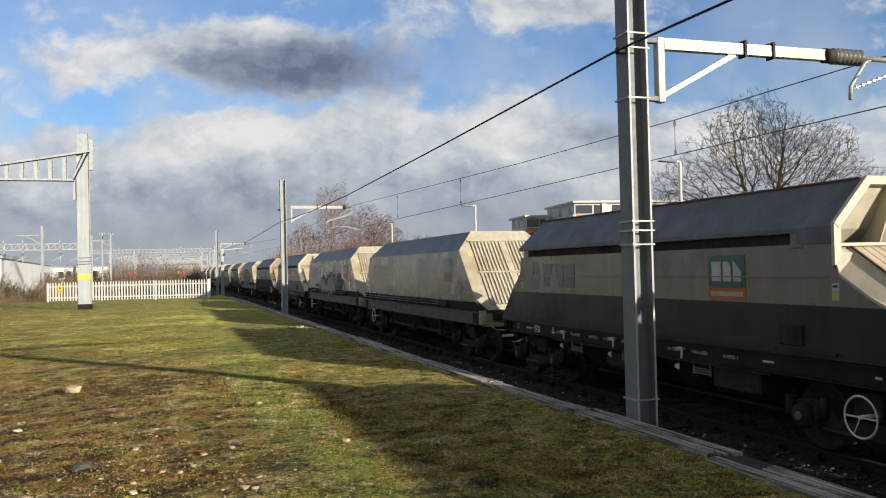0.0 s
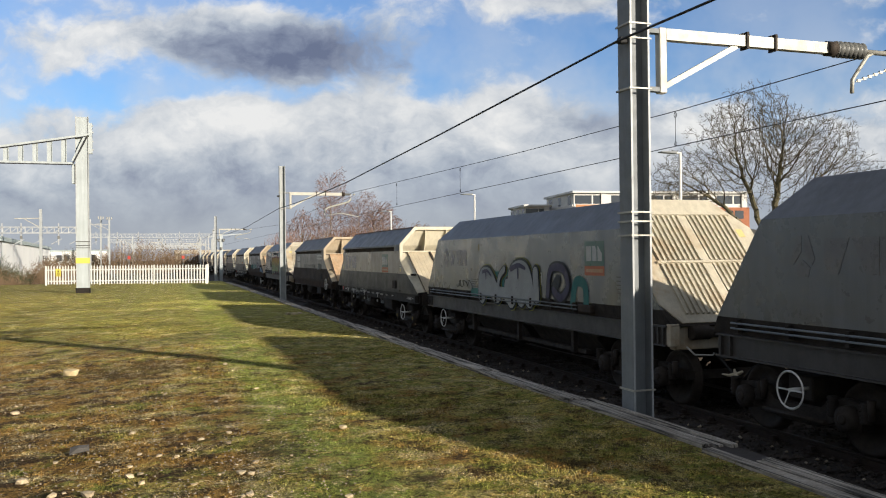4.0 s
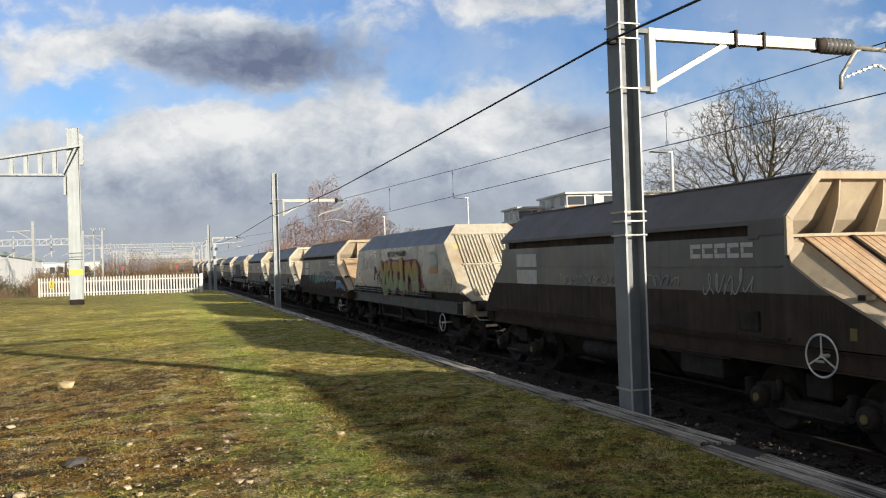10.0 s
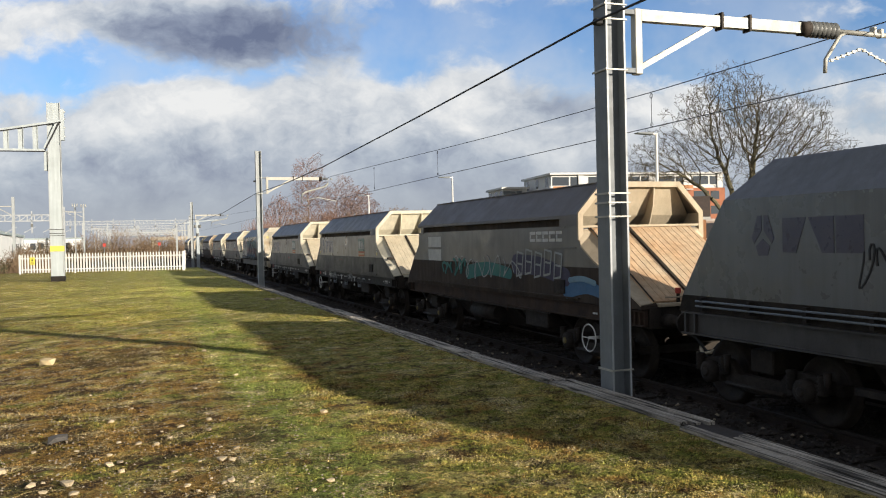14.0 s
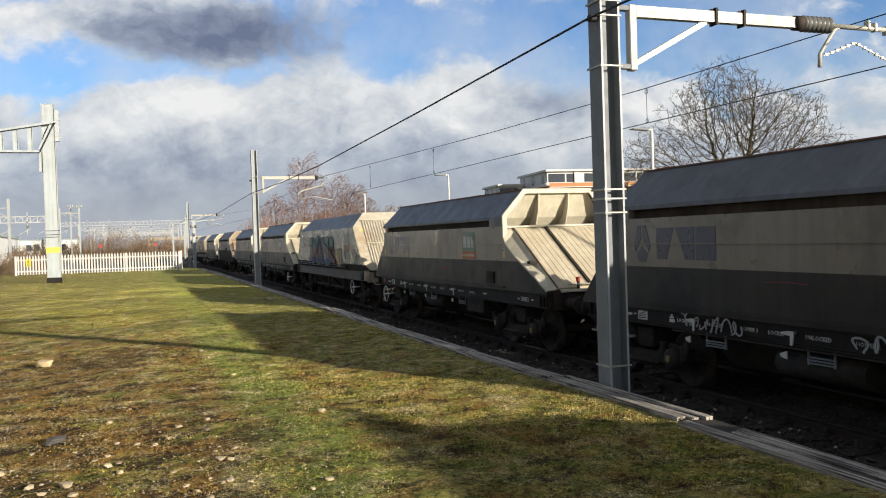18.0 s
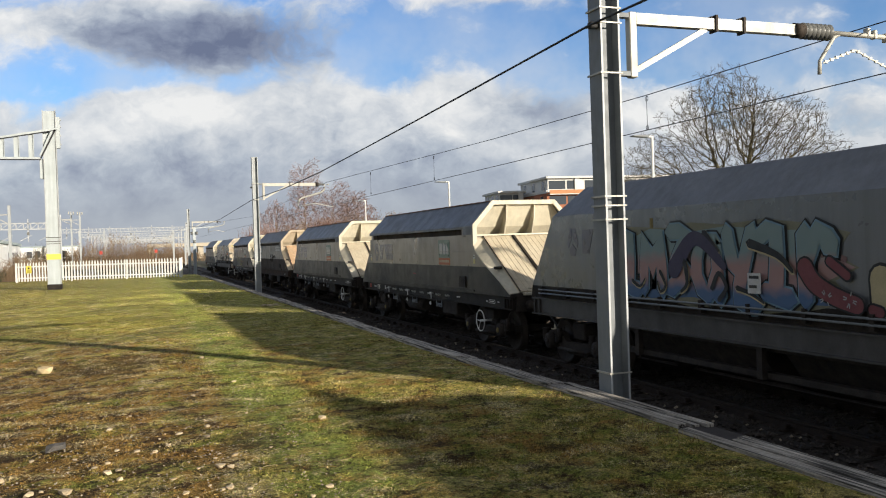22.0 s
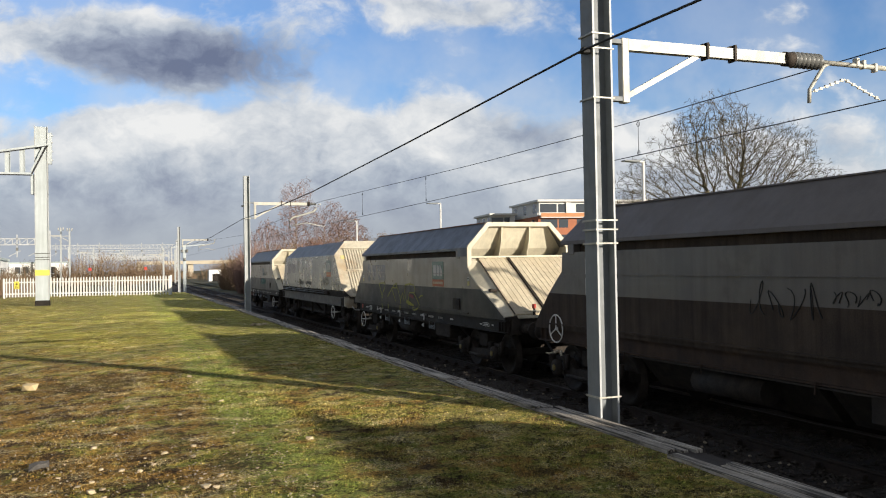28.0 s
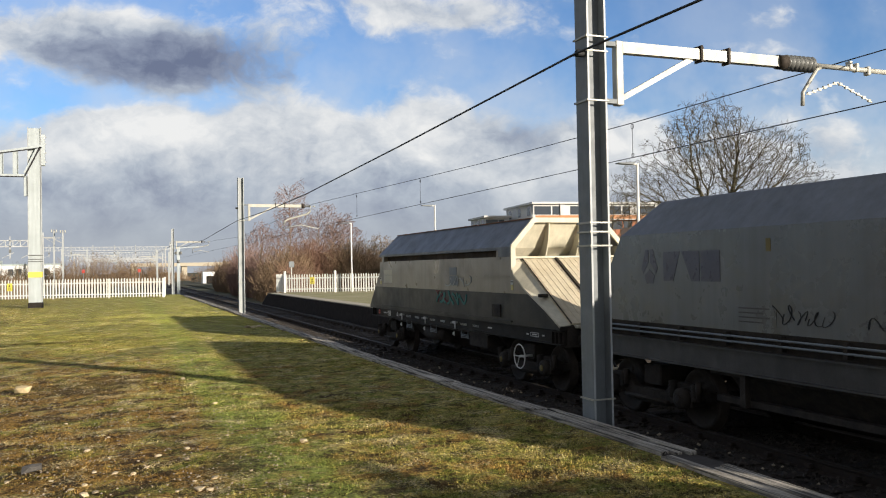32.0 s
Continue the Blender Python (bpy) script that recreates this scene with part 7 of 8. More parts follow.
        label_plate(wg, y, y - 0.11, 2.035, 2.13, M["chalk"], "warning_label", "small white warning label", 1)
    return wg


def box_hopper():
    """Grey covered aggregate hopper with plane sloping ends. y = 0 is the eaves' front corner."""
    wg = empty("hopper_wagon")
    def yf(z):
        return -1.33 + (z - 1.32) * 0.90
    def yr(z):
        return 11.12 - (z - 1.32) * 0.72
    def hull(bm, prof_z0, prof_z1, half0, half1, mi=0):
        pts = []
        for z, hx in ((prof_z0, half0), (prof_z1, half1)):
            # the unseen far rear corner is cut back to let sunlight through
            pts += [(-hx, yf(z), z), (hx, yf(z), z), (hx, yr(z) - 1.0, z), (-hx, yr(z), z)]
        solid(bm, pts, [(0, 1, 2, 3), (7, 6, 5, 4), (0, 4, 5, 1), (1, 5, 6, 2), (2, 6, 7, 3), (3, 7, 4, 0)], mi)
    bm = B()
    hull(bm, 1.54, 2.85, HALF, HALF)
    part("side", bm, M["grey"], wg, "weathered mid-grey sides")
    bm = B()
    hull(bm, 1.30, 1.54, HALF - 0.06, HALF - 0.002)
    part("lower_side", bm, M["grime"], wg, "dark grimy lower sides")
    bm = B()
    hull(bm, 2.85, 3.37, HALF, TOP_X)
    part("roof", bm, M["grey_roof"], wg, "grey sloping roof")
    # the front end: cream sheet with two ranks of bars
    end = empty("end_wall", None, wg)
    k = Vector((0, 0.9, 1)).normalized()
    nrm = Vector((0, -1, 0.9)).normalized()
    def on(x, z, lift=0.0):
        return Vector((x, yf(z), z)) + nrm * lift
    bm = B()
    outline = [(-TOP_X, 3.37), (TOP_X, 3.37), (HALF, 2.85), (HALF, 1.62), (1.05, 1.33), (-1.05, 1.33), (-HALF, 1.62), (-HALF, 2.85)]
    a = [on(x, z, 0.022) for x, z in outline]
    b = [on(x, z, 0.002) for x, z in outline]
    n = len(outline)
    solid(bm, a + b, [tuple(range(n)), tuple(range(2 * n - 1, n - 1, -1))] + [(i, (i + 1) % n, n + (i + 1) % n, n + i) for i in range(n)])
    part("end_sheet", bm, M["tan_end"], end, "tan end sheet")
    for z0, z1 in ((1.45, 2.22), (2.28, 3.05)):
        for i in range(19):
            x = -0.90 + i * 0.10
            if abs(x) < 0.06:
                continue
            bm = B()
            beam(bm, on(x, z0, 0.04), on(x, z1, 0.04), 0.045, 0.045, nrm)
            part("grille_bar", bm, M["tan_end"], end)
        bm = B()
        beam(bm, on(-0.98, z1 + 0.025, 0.045), on(0.98, z1 + 0.025, 0.045), 0.04, 0.05, nrm)
        part("grille_rail", bm, M["tan_end"], end, "tan cross rail")
        bm = B()
        beam(bm, on(0.0, z0, 0.034), on(0.0, z1, 0.034), 0.13, 0.02, nrm)
        part("grille_plate", bm, M["tan_end"], end)
    for s, zc in ((-1, 2.75), (1, 2.75), (0, 2.32)):
        bm = B()
        c = on(s * 1.0 if s else 1.12, zc, 0.024)
        u = Vector((1, 0, 0))
        for q in (0,):
            pts = [c + u * dx * 0.09 + k * dz * 0.09 for dx, dz in ((-1, -1), (1, -1), (1, 1), (-1, 1))]
            solid(bm, pts + [p + nrm * 0.006 for p in pts], [(0, 1, 2, 3), (4, 5, 6, 7), (0, 1, 5, 4), (1, 2, 6, 5), (2, 3, 7, 6), (3, 0, 4, 7)])
        part("warning_label", bm, M["yellow_label" if s else "orange"], end, "pale yellow warning label" if s else "orange warning label")
    # sill with two pipes on brackets
    solebar(wg, -1.25, 11.0, 0.98, 1.30, M["sill"], 1.26)
    for z in (1.40, 1.47):
        bm = B()
        tube(bm, [(-1.35, 1.6, z), (-1.35, 10.6, z)], 0.016, 6)
        part("pipe", bm, M["galv"], wg, "pale air pipe along the sill")
    for i in range(10):
        bm = B()
        box(bm, -1.36, -1.27, 1.75 + 0.97 * i - 0.03, 1.75 + 0.97 * i + 0.03, 1.34, 1.52)
        part("pipe_bracket", bm, M["grime"], wg)
    bm = B()
    box(bm, -1.36, -1.26, 1.05, 1.55, 1.35, 1.50, bevel=0.02)
    part("valve_block", bm, M["dark_low"], wg, "grimy pipe valve block")
    for y0, y1 in ((1.5, 4.4), (4.9, 7.9)):
        bm = B()
        slab(bm, [(-1.0, 0.89), (1.0, 0.89), (0.7, 0.5), (-0.7, 0.5)], y0, y1, 1)
        part("discharge_door", bm, M["grime"], wg, "grimy discharge door")
    bm = B()
    box(bm, -1.1, 1.1, 1.2, 8.2, 0.9, 1.28)
    part("centre_sill", bm, M["grime"], wg)
    for y in (2.0, 4.6, 7.4):
        bm = B()
        box(bm, -1.24, -1.16, y - 0.05, y + 0.05, 0.55, 0.97)
        part("hanger", bm, M["grime"], wg)
    bm = B()
    beam(bm, (-1.1, 1.6, 0.6), (-1.1, 8.0, 0.6), 0.12, 0.08)
    part("door_beam", bm, M["grime"], wg)
    bogie(wg, 0.05, "wheel")
    bogie(wg, 9.7, "wheel")
    ends_gear(wg, -1.28, 11.1, False, "tan_end")
    bm = B()
    tube(bm, [(-0.92, -1.36, 1.19), (-0.6, -1.36, 1.19), (-0.59, -1.36, 1.19), (0.9, -1.36, 1.19)], [0.11, 0.11, 0.085, 0.085], 14)
    part("draw_cylinder", bm, M["grime"], wg, "dark cylinder across the wagon end")
    for s in (-1, 1):
        bm = B()
        xa, xb = sorted((s * 1.10, s * 1.27))
        box(bm, xa, xb, -1.34, -1.22, 0.98, 1.33, bevel=0.012)
        part("corner_post", bm, M["tan_end"], wg, "tan corner post")
    bm = B()
    tube(bm, [(-1.0, -1.36, 0.98), (-0.92, -1.46, 0.86), (-0.6, -1.46, 0.84), (-0.5, -1.36, 0.86)], 0.014, 6)
    part("shunter_handle", bm, M["chalk"], wg, "white bent grab handle")
    label_plate(wg, 6.85, 6.77, 2.54, 2.70, M["yellow_dull"], "warning_label", "small yellow warning label")
    return wg


M["rust_line"] = material("rusty_edge", (0.30, 0.13, 0.06), 0.9, second=(0.15, 0.10, 0.08), scale=3, grain=0.25)
M["print"] = material("worn_black_print", (0.06, 0.058, 0.055), 0.8, grain=0.2)
M["faded_print"] = material("faded_grey_navy_print", (0.105, 0.100, 0.108), 0.33, spec=0.6, second=(0.16, 0.155, 0.155), scale=3, grain=0.2)
M["yellow_dull"] = material("dulled_yellow_paint", (0.21, 0.16, 0.055), 0.7, grain=0.2)
M["yellow_label"] = material("pale_yellow_label", (0.60, 0.52, 0.22), 0.7, grain=0.15)
M["sill"] = material("grey_sill_paint", (0.085, 0.078, 0.072), 0.55, second=(0.05, 0.043, 0.038), scale=2, streak=0.2, grain=0.12)

PITCH, FIRST, BOX_BACK = 13.505, 7.89, -0.468
KINDS = {-4: "cream", -3: "cream", -2: "cream", -1: "cream", 0: "rusty_top", 1: "box", 2: "box", 3: "cream", 4: "dark", 5: "box", 6: "rust", 7: "cream", 8: "cream", 9: "box",
         10: "cream", 11: "cream", 12: "dark", 13: "cream", 14: "box", 15: "cream"}
LABELS = dict(cream="cream and black aggregate hopper wagon with an open ribbed hood", rusty_top="cream and black hopper wagon with a rust-edged grey roof",
              box="weathered grey covered hopper wagon with a cream barred end", dark="dark grey hopper wagon with a rust-stained end slope",
              rust="dark grey hopper wagon with a rusty end slope and blue graffiti")
masters, wagons = {}, {}
for k, kind in KINDS.items():
    if kind not in masters:
        ob = masters[kind] = box_hopper() if kind == "box" else hooded_hopper(kind)
    else:
        ob = copy_thing(masters[kind], Matrix())
    tagged(ob, LABELS[kind], "wagon", "wagons of the goods train")
    wagons[k] = ob
# paint that differs from wagon to wagon
for k, kind in KINDS.items():
    w = wagons[k]
    if kind == "dark":
        hand_wheel(w, *((-0.53, 1.15, 0.25) if k == 4 else (9.3, 1.22, 0.25)), ((90, 0.016), (210, 0.016), (330, 0.016)))
    elif kind == "box":
        hand_wheel(w, *((9.5, 0.72, 0.23) if k in (1, 2) else (0.25, 0.72, 0.23)))
    else:
        hand_wheel(w, *((8.97, 0.70) if k in (7, 8, 13) else (-0.33, 0.64)))
    if k < 0:
        continue
    if kind == "box":
        emblem(w, 9.56, 2.37, 0.42, M["faded_print" if k == 1 else "purple"])
        label_plate(w, 7.45, 6.7, 1.62, 1.86, M["grey"], "data_panel", "faded data panel", 4)
        green_panel(w, 1.35, 2.66, 0.72, 0.62, False)
        label_plate(w, *((0.75, 0.45, 1.68, 2.0) if k == 1 else (4.62, 4.38, 1.66, 1.92) if k == 9 else (3.42, 3.2, 1.80, 2.06)), M["chalk"], "data_panel", "white paper label", 2 if k != 1 else 0, -1.365 if k == 9 else -1.3)
        label_plate(w, 0.30, -0.50, 1.70, 2.06, M["grey"], "data_panel", "faded data panel", 5)
    elif kind in ("dark", "rust"):
        label_plate(w, 8.26, 7.26, 2.2, 2.48, M["chalk"], "panel", "white painted panel")
        label_plate(w, 8.26, 7.26, 1.86, 2.15, M["chalk"], "panel", "white painted panel")
        bm = B()
        for i in range(5):
            y = 2.0 - i * 0.28
            paint(bm, [(y, 2.32), (y - 0.24, 2.32), (y - 0.24, 2.38), (y, 2.38)], 0.005)
            paint(bm, [(y, 2.52), (y - 0.24, 2.52), (y - 0.24, 2.46), (y, 2.46)], 0.005)
            paint(bm, [(y, 2.385), (y - 0.06, 2.385), (y - 0.06, 2.455), (y, 2.455)], 0.005)
        tagged(part("emblem", bm, M["chalk"], w, "white lettering shapes"), kind="stuff")
    else:
        if k in (0, 3, 7, 8, 10, 11, 13):
            emblem(w, 8.62, 2.21, 0.47, M["purple"])
        if k in (0, 3, 8, 10, 13, 7, 11):
            green_panel(w, 2.40, 2.50, faded=k == 15)
        if k == 15:
            label_plate(w, 8.7, 7.9, 1.98, 2.36, M["cream_end"], "panel", "pale repainted panel")
            label_plate(w, 3.4, 2.95, 1.98, 2.40, M["grey_roof"], "panel", "faded repainted panel")

written(wagons[5], "REST IN PARADISE", 5.8, 2.56, 0.26, SPRAY["black"])
FADE = dict(teal=fade_paint("teal_to_white", (0.36, 0.40, 0.39), (0.03, 0.14, 0.13), 1.6, 2.0), gold=fade_paint("gold_to_green", (0.42, 0.26, 0.05), (0.24, 0.30, 0.14), 1.85, 2.15),
            navy=fade_paint("blue_to_navy", (0.10, 0.22, 0.34), (0.02, 0.08, 0.20), 1.4, 1.7), ice=fade_paint("teal_to_pink_to_blue", (0.20, 0.27, 0.26), (0.07, 0.13, 0.24), 1.55, 2.35, (0.36, 0.22, 0.20)), sand=fade_paint("sand", (0.42, 0.34, 0.17), (0.30, 0.26, 0.16), 1.6, 2.0))
# silver humps with black and lime edges over a teal ground
bm = B()
paint(bm, [(7.3, 1.72), (7.4, 1.42), (6.1, 1.42), (6.1, 1.9), (6.6, 1.78)], 0.003, mi=SPRAY_AT["teal"])
paint(bm, [(5.75, 2.05), (4.9, 2.10), (4.9, 1.7), (5.75, 1.7)], 0.003, mi=SPRAY_AT["teal"])
paint(bm, [(6.75, 1.44), (6.72, 1.75), (5.6, 1.72), (4.9, 1.68), (3.3, 1.74), (3.3, 1.44)], 0.034, mi=SPRAY_AT["white"])
HUMPS = [[(6.55, 1.50), (6.5, 1.86), (6.1, 1.90), (5.75, 1.62), (5.55, 1.55)], [(5.15, 2.10), (5.45, 1.90), (5.5, 1.50)], [(5.0, 1.80), (5.05, 1.50), (4.75, 1.42)], [(4.75, 1.50), (4.6, 1.98), (4.0, 2.02), (3.75, 1.55)], [(4.2, 1.55), (4.2, 1.8)], [(3.45, 2.05), (3.4, 1.55)]]
for j, (wide, colour) in enumerate(((0.13, "lime"), (0.10, "black"), (0.0, "white"))):
    for i, pts in enumerate(HUMPS):
        ribbon(bm, pts, (0.46, 0.14, 0.2, 0.5, 0.5, 0.26)[i] + wide, 0.006 + 0.012 * j + 0.0015 * i, mi=SPRAY_AT[colour])
for pts, w in (([(6.45, 2.03), (6.15, 2.06), (5.9, 1.95)], 0.09), ([(6.25, 2.03), (6.23, 1.86)], 0.06), ([(4.72, 2.12), (4.3, 2.20), (3.95, 2.14)], 0.13), ([(4.35, 2.16), (4.33, 1.92)], 0.08)):
    ribbon(bm, pts, w, 0.046, mi=SPRAY_AT["violet"], taper=0.6)
ribbon(bm, [(2.9, 1.62), (2.75, 2.12), (2.2, 2.14), (2.0, 1.82), (2.3, 1.58), (2.62, 1.72), (2.45, 1.92)], 0.24, 0.008, mi=SPRAY_AT["black"])
ribbon(bm, [(2.9, 1.62), (2.75, 2.12), (2.2, 2.14), (2.0, 1.82), (2.3, 1.58), (2.62, 1.72)], 0.15, 0.022, mi=SPRAY_AT["violet"])
ribbon(bm, [(1.85, 1.5), (1.7, 1.9), (1.35, 1.85), (1.3, 1.5)], 0.2, 0.006, mi=SPRAY_AT["teal"])
tagged(part("graffiti", bm, SPRAY_LIST, wagons[2], "silver bubble graffiti with black and lime outlines"), kind="stuff")
# gold to green forms on a red flare
bm = B()
for j, (grow, colour) in enumerate(((0.035, "pink"), (0.0, "red"))):
    paint(bm, [(a + (grow if a > 2.05 else -grow), b + (grow if b > 1.8 else -grow)) for a, b in ((2.75, 2.28), (2.2, 2.16), (2.12, 1.92), (1.86, 1.62), (2.2, 1.60), (2.9, 1.72))], 0.003 + 0.003 * j, mi=SPRAY_AT[colour])
tagged(part("graffiti", bm, SPRAY_LIST, wagons[5], "red flare at the mural's end"), kind="stuff")
piece(wagons[5], 2.35, 6.75, 1.44, 2.42, (5, 1, 6, 7, 2, 4), 0.27, ((SPRAY["red"], 0.13), (SPRAY["cream"], 0.045), (FADE["gold"], 0.0)), 8, "gold and green bubble mural on red", ((SPRAY["pink"], 0.10, 26, 0.12), (SPRAY["red"], 0.065, 26, 0.12)))
# blue on the dark wagon's nose, and a row of white-edged boxes
bm = B()
ribbon(bm, [(0.5, 1.42), (-0.2, 1.52), (-0.75, 1.44), (-1.25, 1.34)], 0.30, 0.005, mi=SPRAY_AT["blue"], taper=0.5)
ribbon(bm, [(0.35, 1.62), (-0.1, 1.66), (-0.55, 1.60)], 0.10, 0.020, mi=SPRAY_AT["sky"])
ribbon(bm, [(5.4, 1.62), (4.2, 1.74), (3.0, 1.66)], 0.34, 0.003, mi=SPRAY_AT["teal"], taper=0.7)
ribbon(bm, [(2.7, 1.86), (1.6, 1.84), (0.5, 1.66)], 0.42, 0.003, mi=SPRAY_AT["violet"], taper=0.8)
for i in range(5):
    y, z = 2.65 - 0.42 * i, 1.62 + 0.05 * (i % 2)
    for a, b, c, d in ((0, 0, 0.06, 0.5), (0.06, 0.5, 0.34, 0.46), (0.34, 0.46, 0.26, 0.04), (0.26, 0.04, 0, 0), (0.08, 0.26, 0.30, 0.24)):
        ribbon(bm, [(y - a, z + b), (y - c, z + d)], 0.040, 0.012 + 0.001 * i, mi=SPRAY_AT["white"], n=2)
tagged(part("graffiti", bm, SPRAY_LIST, wagons[6], "blue sprayed nose and white outlined boxes"), kind="stuff")
# teal, pink and blue wild forms with black edges
piece(wagons[9], 3.2, 7.75, 1.48, 2.54, (7, 0, 6, 1, 5, 7, 2), 0.22, ((SPRAY["black"], 0.10), (SPRAY["sky"], 0.045), (FADE["ice"], 0.0)), 17, "teal, pink and blue mural with black edges", ((SPRAY["dusk"], 0.06, 22, 0.10), (FADE["ice"], -0.08, 18, 0.16)), 2, 3)
bm = B()
ribbon(bm, [(6.2, 1.95), (5.7, 2.38), (5.1, 2.0)], 0.30, 0.050, mi=SPRAY_AT["violet"], taper=0.4)
ribbon(bm, [(5.35, 1.7), (5.2, 1.9), (5.05, 1.72), (5.2, 1.55)], 0.07, 0.056, mi=SPRAY_AT["black"])
ribbon(bm, [(8.05, 1.60), (7.85, 1.72), (7.6, 2.2)], 0.32, 0.004, mi=SPRAY_AT["rose"], taper=0.5)
for j, (wide, colour) in enumerate(((0.05, "black"), (0.0, "maroon"))):
    ribbon(bm, [(3.65, 2.0), (3.5, 1.82), (3.2, 1.68), (2.9, 1.6)], 0.23 + wide, 0.052 + 0.004 * j, mi=SPRAY_AT[colour], taper=0.8)
    ribbon(bm, [(2.72, 1.56), (2.62, 1.54)], 0.11 + wide, 0.030 + 0.004 * j, mi=SPRAY_AT[colour])
    ribbon(bm, [(3.3, 2.08), (3.05, 1.92)], 0.10 + wide, 0.030 + 0.004 * j, mi=SPRAY_AT[colour])
for i in range(14):
    a = i * 2.4
    c = (3.32 if i % 2 else 2.98, 1.66)
    ribbon(bm, [(c[0] + 0.05 * math.cos(a), c[1] + 0.05 * math.sin(a)), (c[0] + 0.09 * math.cos(a), c[1] + 0.09 * math.sin(a))], 0.014, 0.075, mi=SPRAY_AT["white"], n=2)
# dark curls with white edges over the forms
for pts, w in (([(7.3, 1.75), (7.1, 1.66), (6.95, 1.78)], 0.06), ([(6.55, 1.9), (6.42, 1.7), (6.55, 1.6), (6.62, 1.75)], 0.07), ([(5.95, 2.05), (5.9, 1.75), (6.05, 1.62)], 0.10), ([(4.85, 1.72), (4.6, 1.66), (4.35, 1.55)], 0.07), ([(4.6, 2.3), (4.1, 2.15), (3.85, 1.95)], 0.12), ([(5.5, 2.45), (5.2, 2.2)], 0.10)):
    ribbon(bm, [(a, b - 0.015) for a, b in pts], w + 0.02, 0.046, mi=SPRAY_AT["cream"], n=3, taper=0.5, ends=3)
    ribbon(bm, pts, w, 0.052, mi=SPRAY_AT["black"], n=3, taper=0.4, ends=3)
for i in range(9):
    ribbon(bm, [(8.0 - 0.04 * (i % 5) + 0.01 * i, 1.50 + 0.035 * i), (7.94 - 0.04 * (i % 5), 1.53 + 0.035 * i)], 0.012, 0.026, mi=SPRAY_AT["white"], n=2)
ribbon(bm, [(3.65, 2.28), (3.5, 2.34), (3.35, 2.26), (3.15, 2.33)], 0.05, 0.004, mi=SPRAY_AT["rose"])
ribbon(bm, [(3.55, 2.12), (3.35, 2.16), (3.1, 2.10)], 0.07, 0.004, mi=SPRAY_AT["rose"])
for j, (wide, colour) in enumerate(((0.07, "black"), (0.0, "cream"))):
    for i, (pts, w) in enumerate((([(2.62, 1.90), (2.60, 1.62)], 0.28), ([(2.35, 1.95), (2.33, 1.60), (2.45, 1.50)], 0.24), ([(2.02, 1.95), (1.98, 1.60)], 0.30), ([(2.3, 1.52), (2.1, 1.44)], 0.14))):
        ribbon(bm, pts, w + wide, 0.006 + 0.008 * j + 0.002 * i, mi=SPRAY_AT[colour])
ribbon(bm, [(2.52, 1.98), (2.48, 1.82), (2.42, 1.98)], 0.028, 0.026, mi=SPRAY_AT["black"])
tagged(part("graffiti", bm, SPRAY_LIST, wagons[9], "pink flares and rounded cream shapes with black edges"), kind="stuff")
scrawl(wagons[9], 0.6, 1.6, 1.70, 2.25, "white", 23, 3, 0.05)
scrawl(wagons[9], -0.7, -0.05, 1.55, 1.95, "white", 25, 3, 0.035)
scrawl(wagons[6], 2.4, 6.2, 1.45, 2.05, "white", 14, 7, 0.026)
scrawl(wagons[6], 5.6, 7.2, 1.5, 1.95, "teal", 15, 4, 0.06)
scrawl(wagons[4], 2.3, 6.2, 1.88, 2.08, "white", 31, 15, 0.018)
scrawl(wagons[4], 0.6, 1.7, 1.78, 2.18, "white", 33, 5, 0.022)
scrawl(wagons[12], 3.0, 4.2, 1.6, 2.2, "black", 35, 4, 0.009)
scrawl(wagons[12], 2.2, 2.9, 1.85, 2.1, "black", 36, 4, 0.008)
# open angular shapes in lime with a few runs
FLAGS = [[(7.2, 1.87), (6.67, 1.9), (6.61, 1.75), (6.92, 1.5), (6.88, 1.14)],
             [(7.2, 1.87), (7.03, 1.67), (6.85, 1.45)],
             [(6.3, 1.5), (5.87, 1.75), (5.45, 1.91), (5.37, 1.78), (5.79, 1.78)],
             [(5.9, 1.75), (5.69, 1.57), (5.51, 1.4)],
             [(5.45, 1.87), (5.2, 1.64), (5.05, 1.4), (5.11, 1.17)],
             [(4.6, 1.5), (4.62, 1.87), (3.86, 1.88), (3.81, 1.67), (4.26, 1.66), (4.35, 1.27)],
             [(3.82, 1.64), (3.42, 1.36), (3.68, 1.23), (3.91, 1.21)],
             [(3.42, 1.54), (3.27, 1.61), (3.13, 1.61)],
             [(5.07, 1.37), (4.84, 1.64), (4.71, 1.44)]]
bm = B()
for i, pts in enumerate(FLAGS):
    ribbon(bm, pts, 0.036, 0.005 + 0.002 * i, mi=SPRAY_AT["lime"], n=2, ends=5)
ribbon(bm, [(4.45, 1.42), (4.1, 1.36), (3.85, 1.30)], 0.10, 0.026, mi=SPRAY_AT["lime"], n=3)
ribbon(bm, [(4.2, 1.60), (3.9, 1.56)], 0.09, 0.026, mi=SPRAY_AT["red"], n=3)
for y, z0, z1, w in ((6.85, 1.22, 1.34, 0.02), (6.2, 1.18, 1.32, 0.06), (5.1, 1.20, 1.30, 0.02), (3.95, 1.20, 1.32, 0.02)):
    ribbon(bm, [(y, z1), (y - 0.01, z0)], w, 0.030, mi=SPRAY_AT["lime"], n=2)
tagged(part("graffiti", bm, SPRAY_LIST, wagons[13], "lime sprayed angular shapes"), kind="stuff")
scrawl(wagons[14], 0.9, 2.3, 1.68, 2.02, "black", 39, 7, 0.008)
scrawl(wagons[14], 5.8, 6.8, 1.66, 1.9, "black", 46, 5, 0.007)
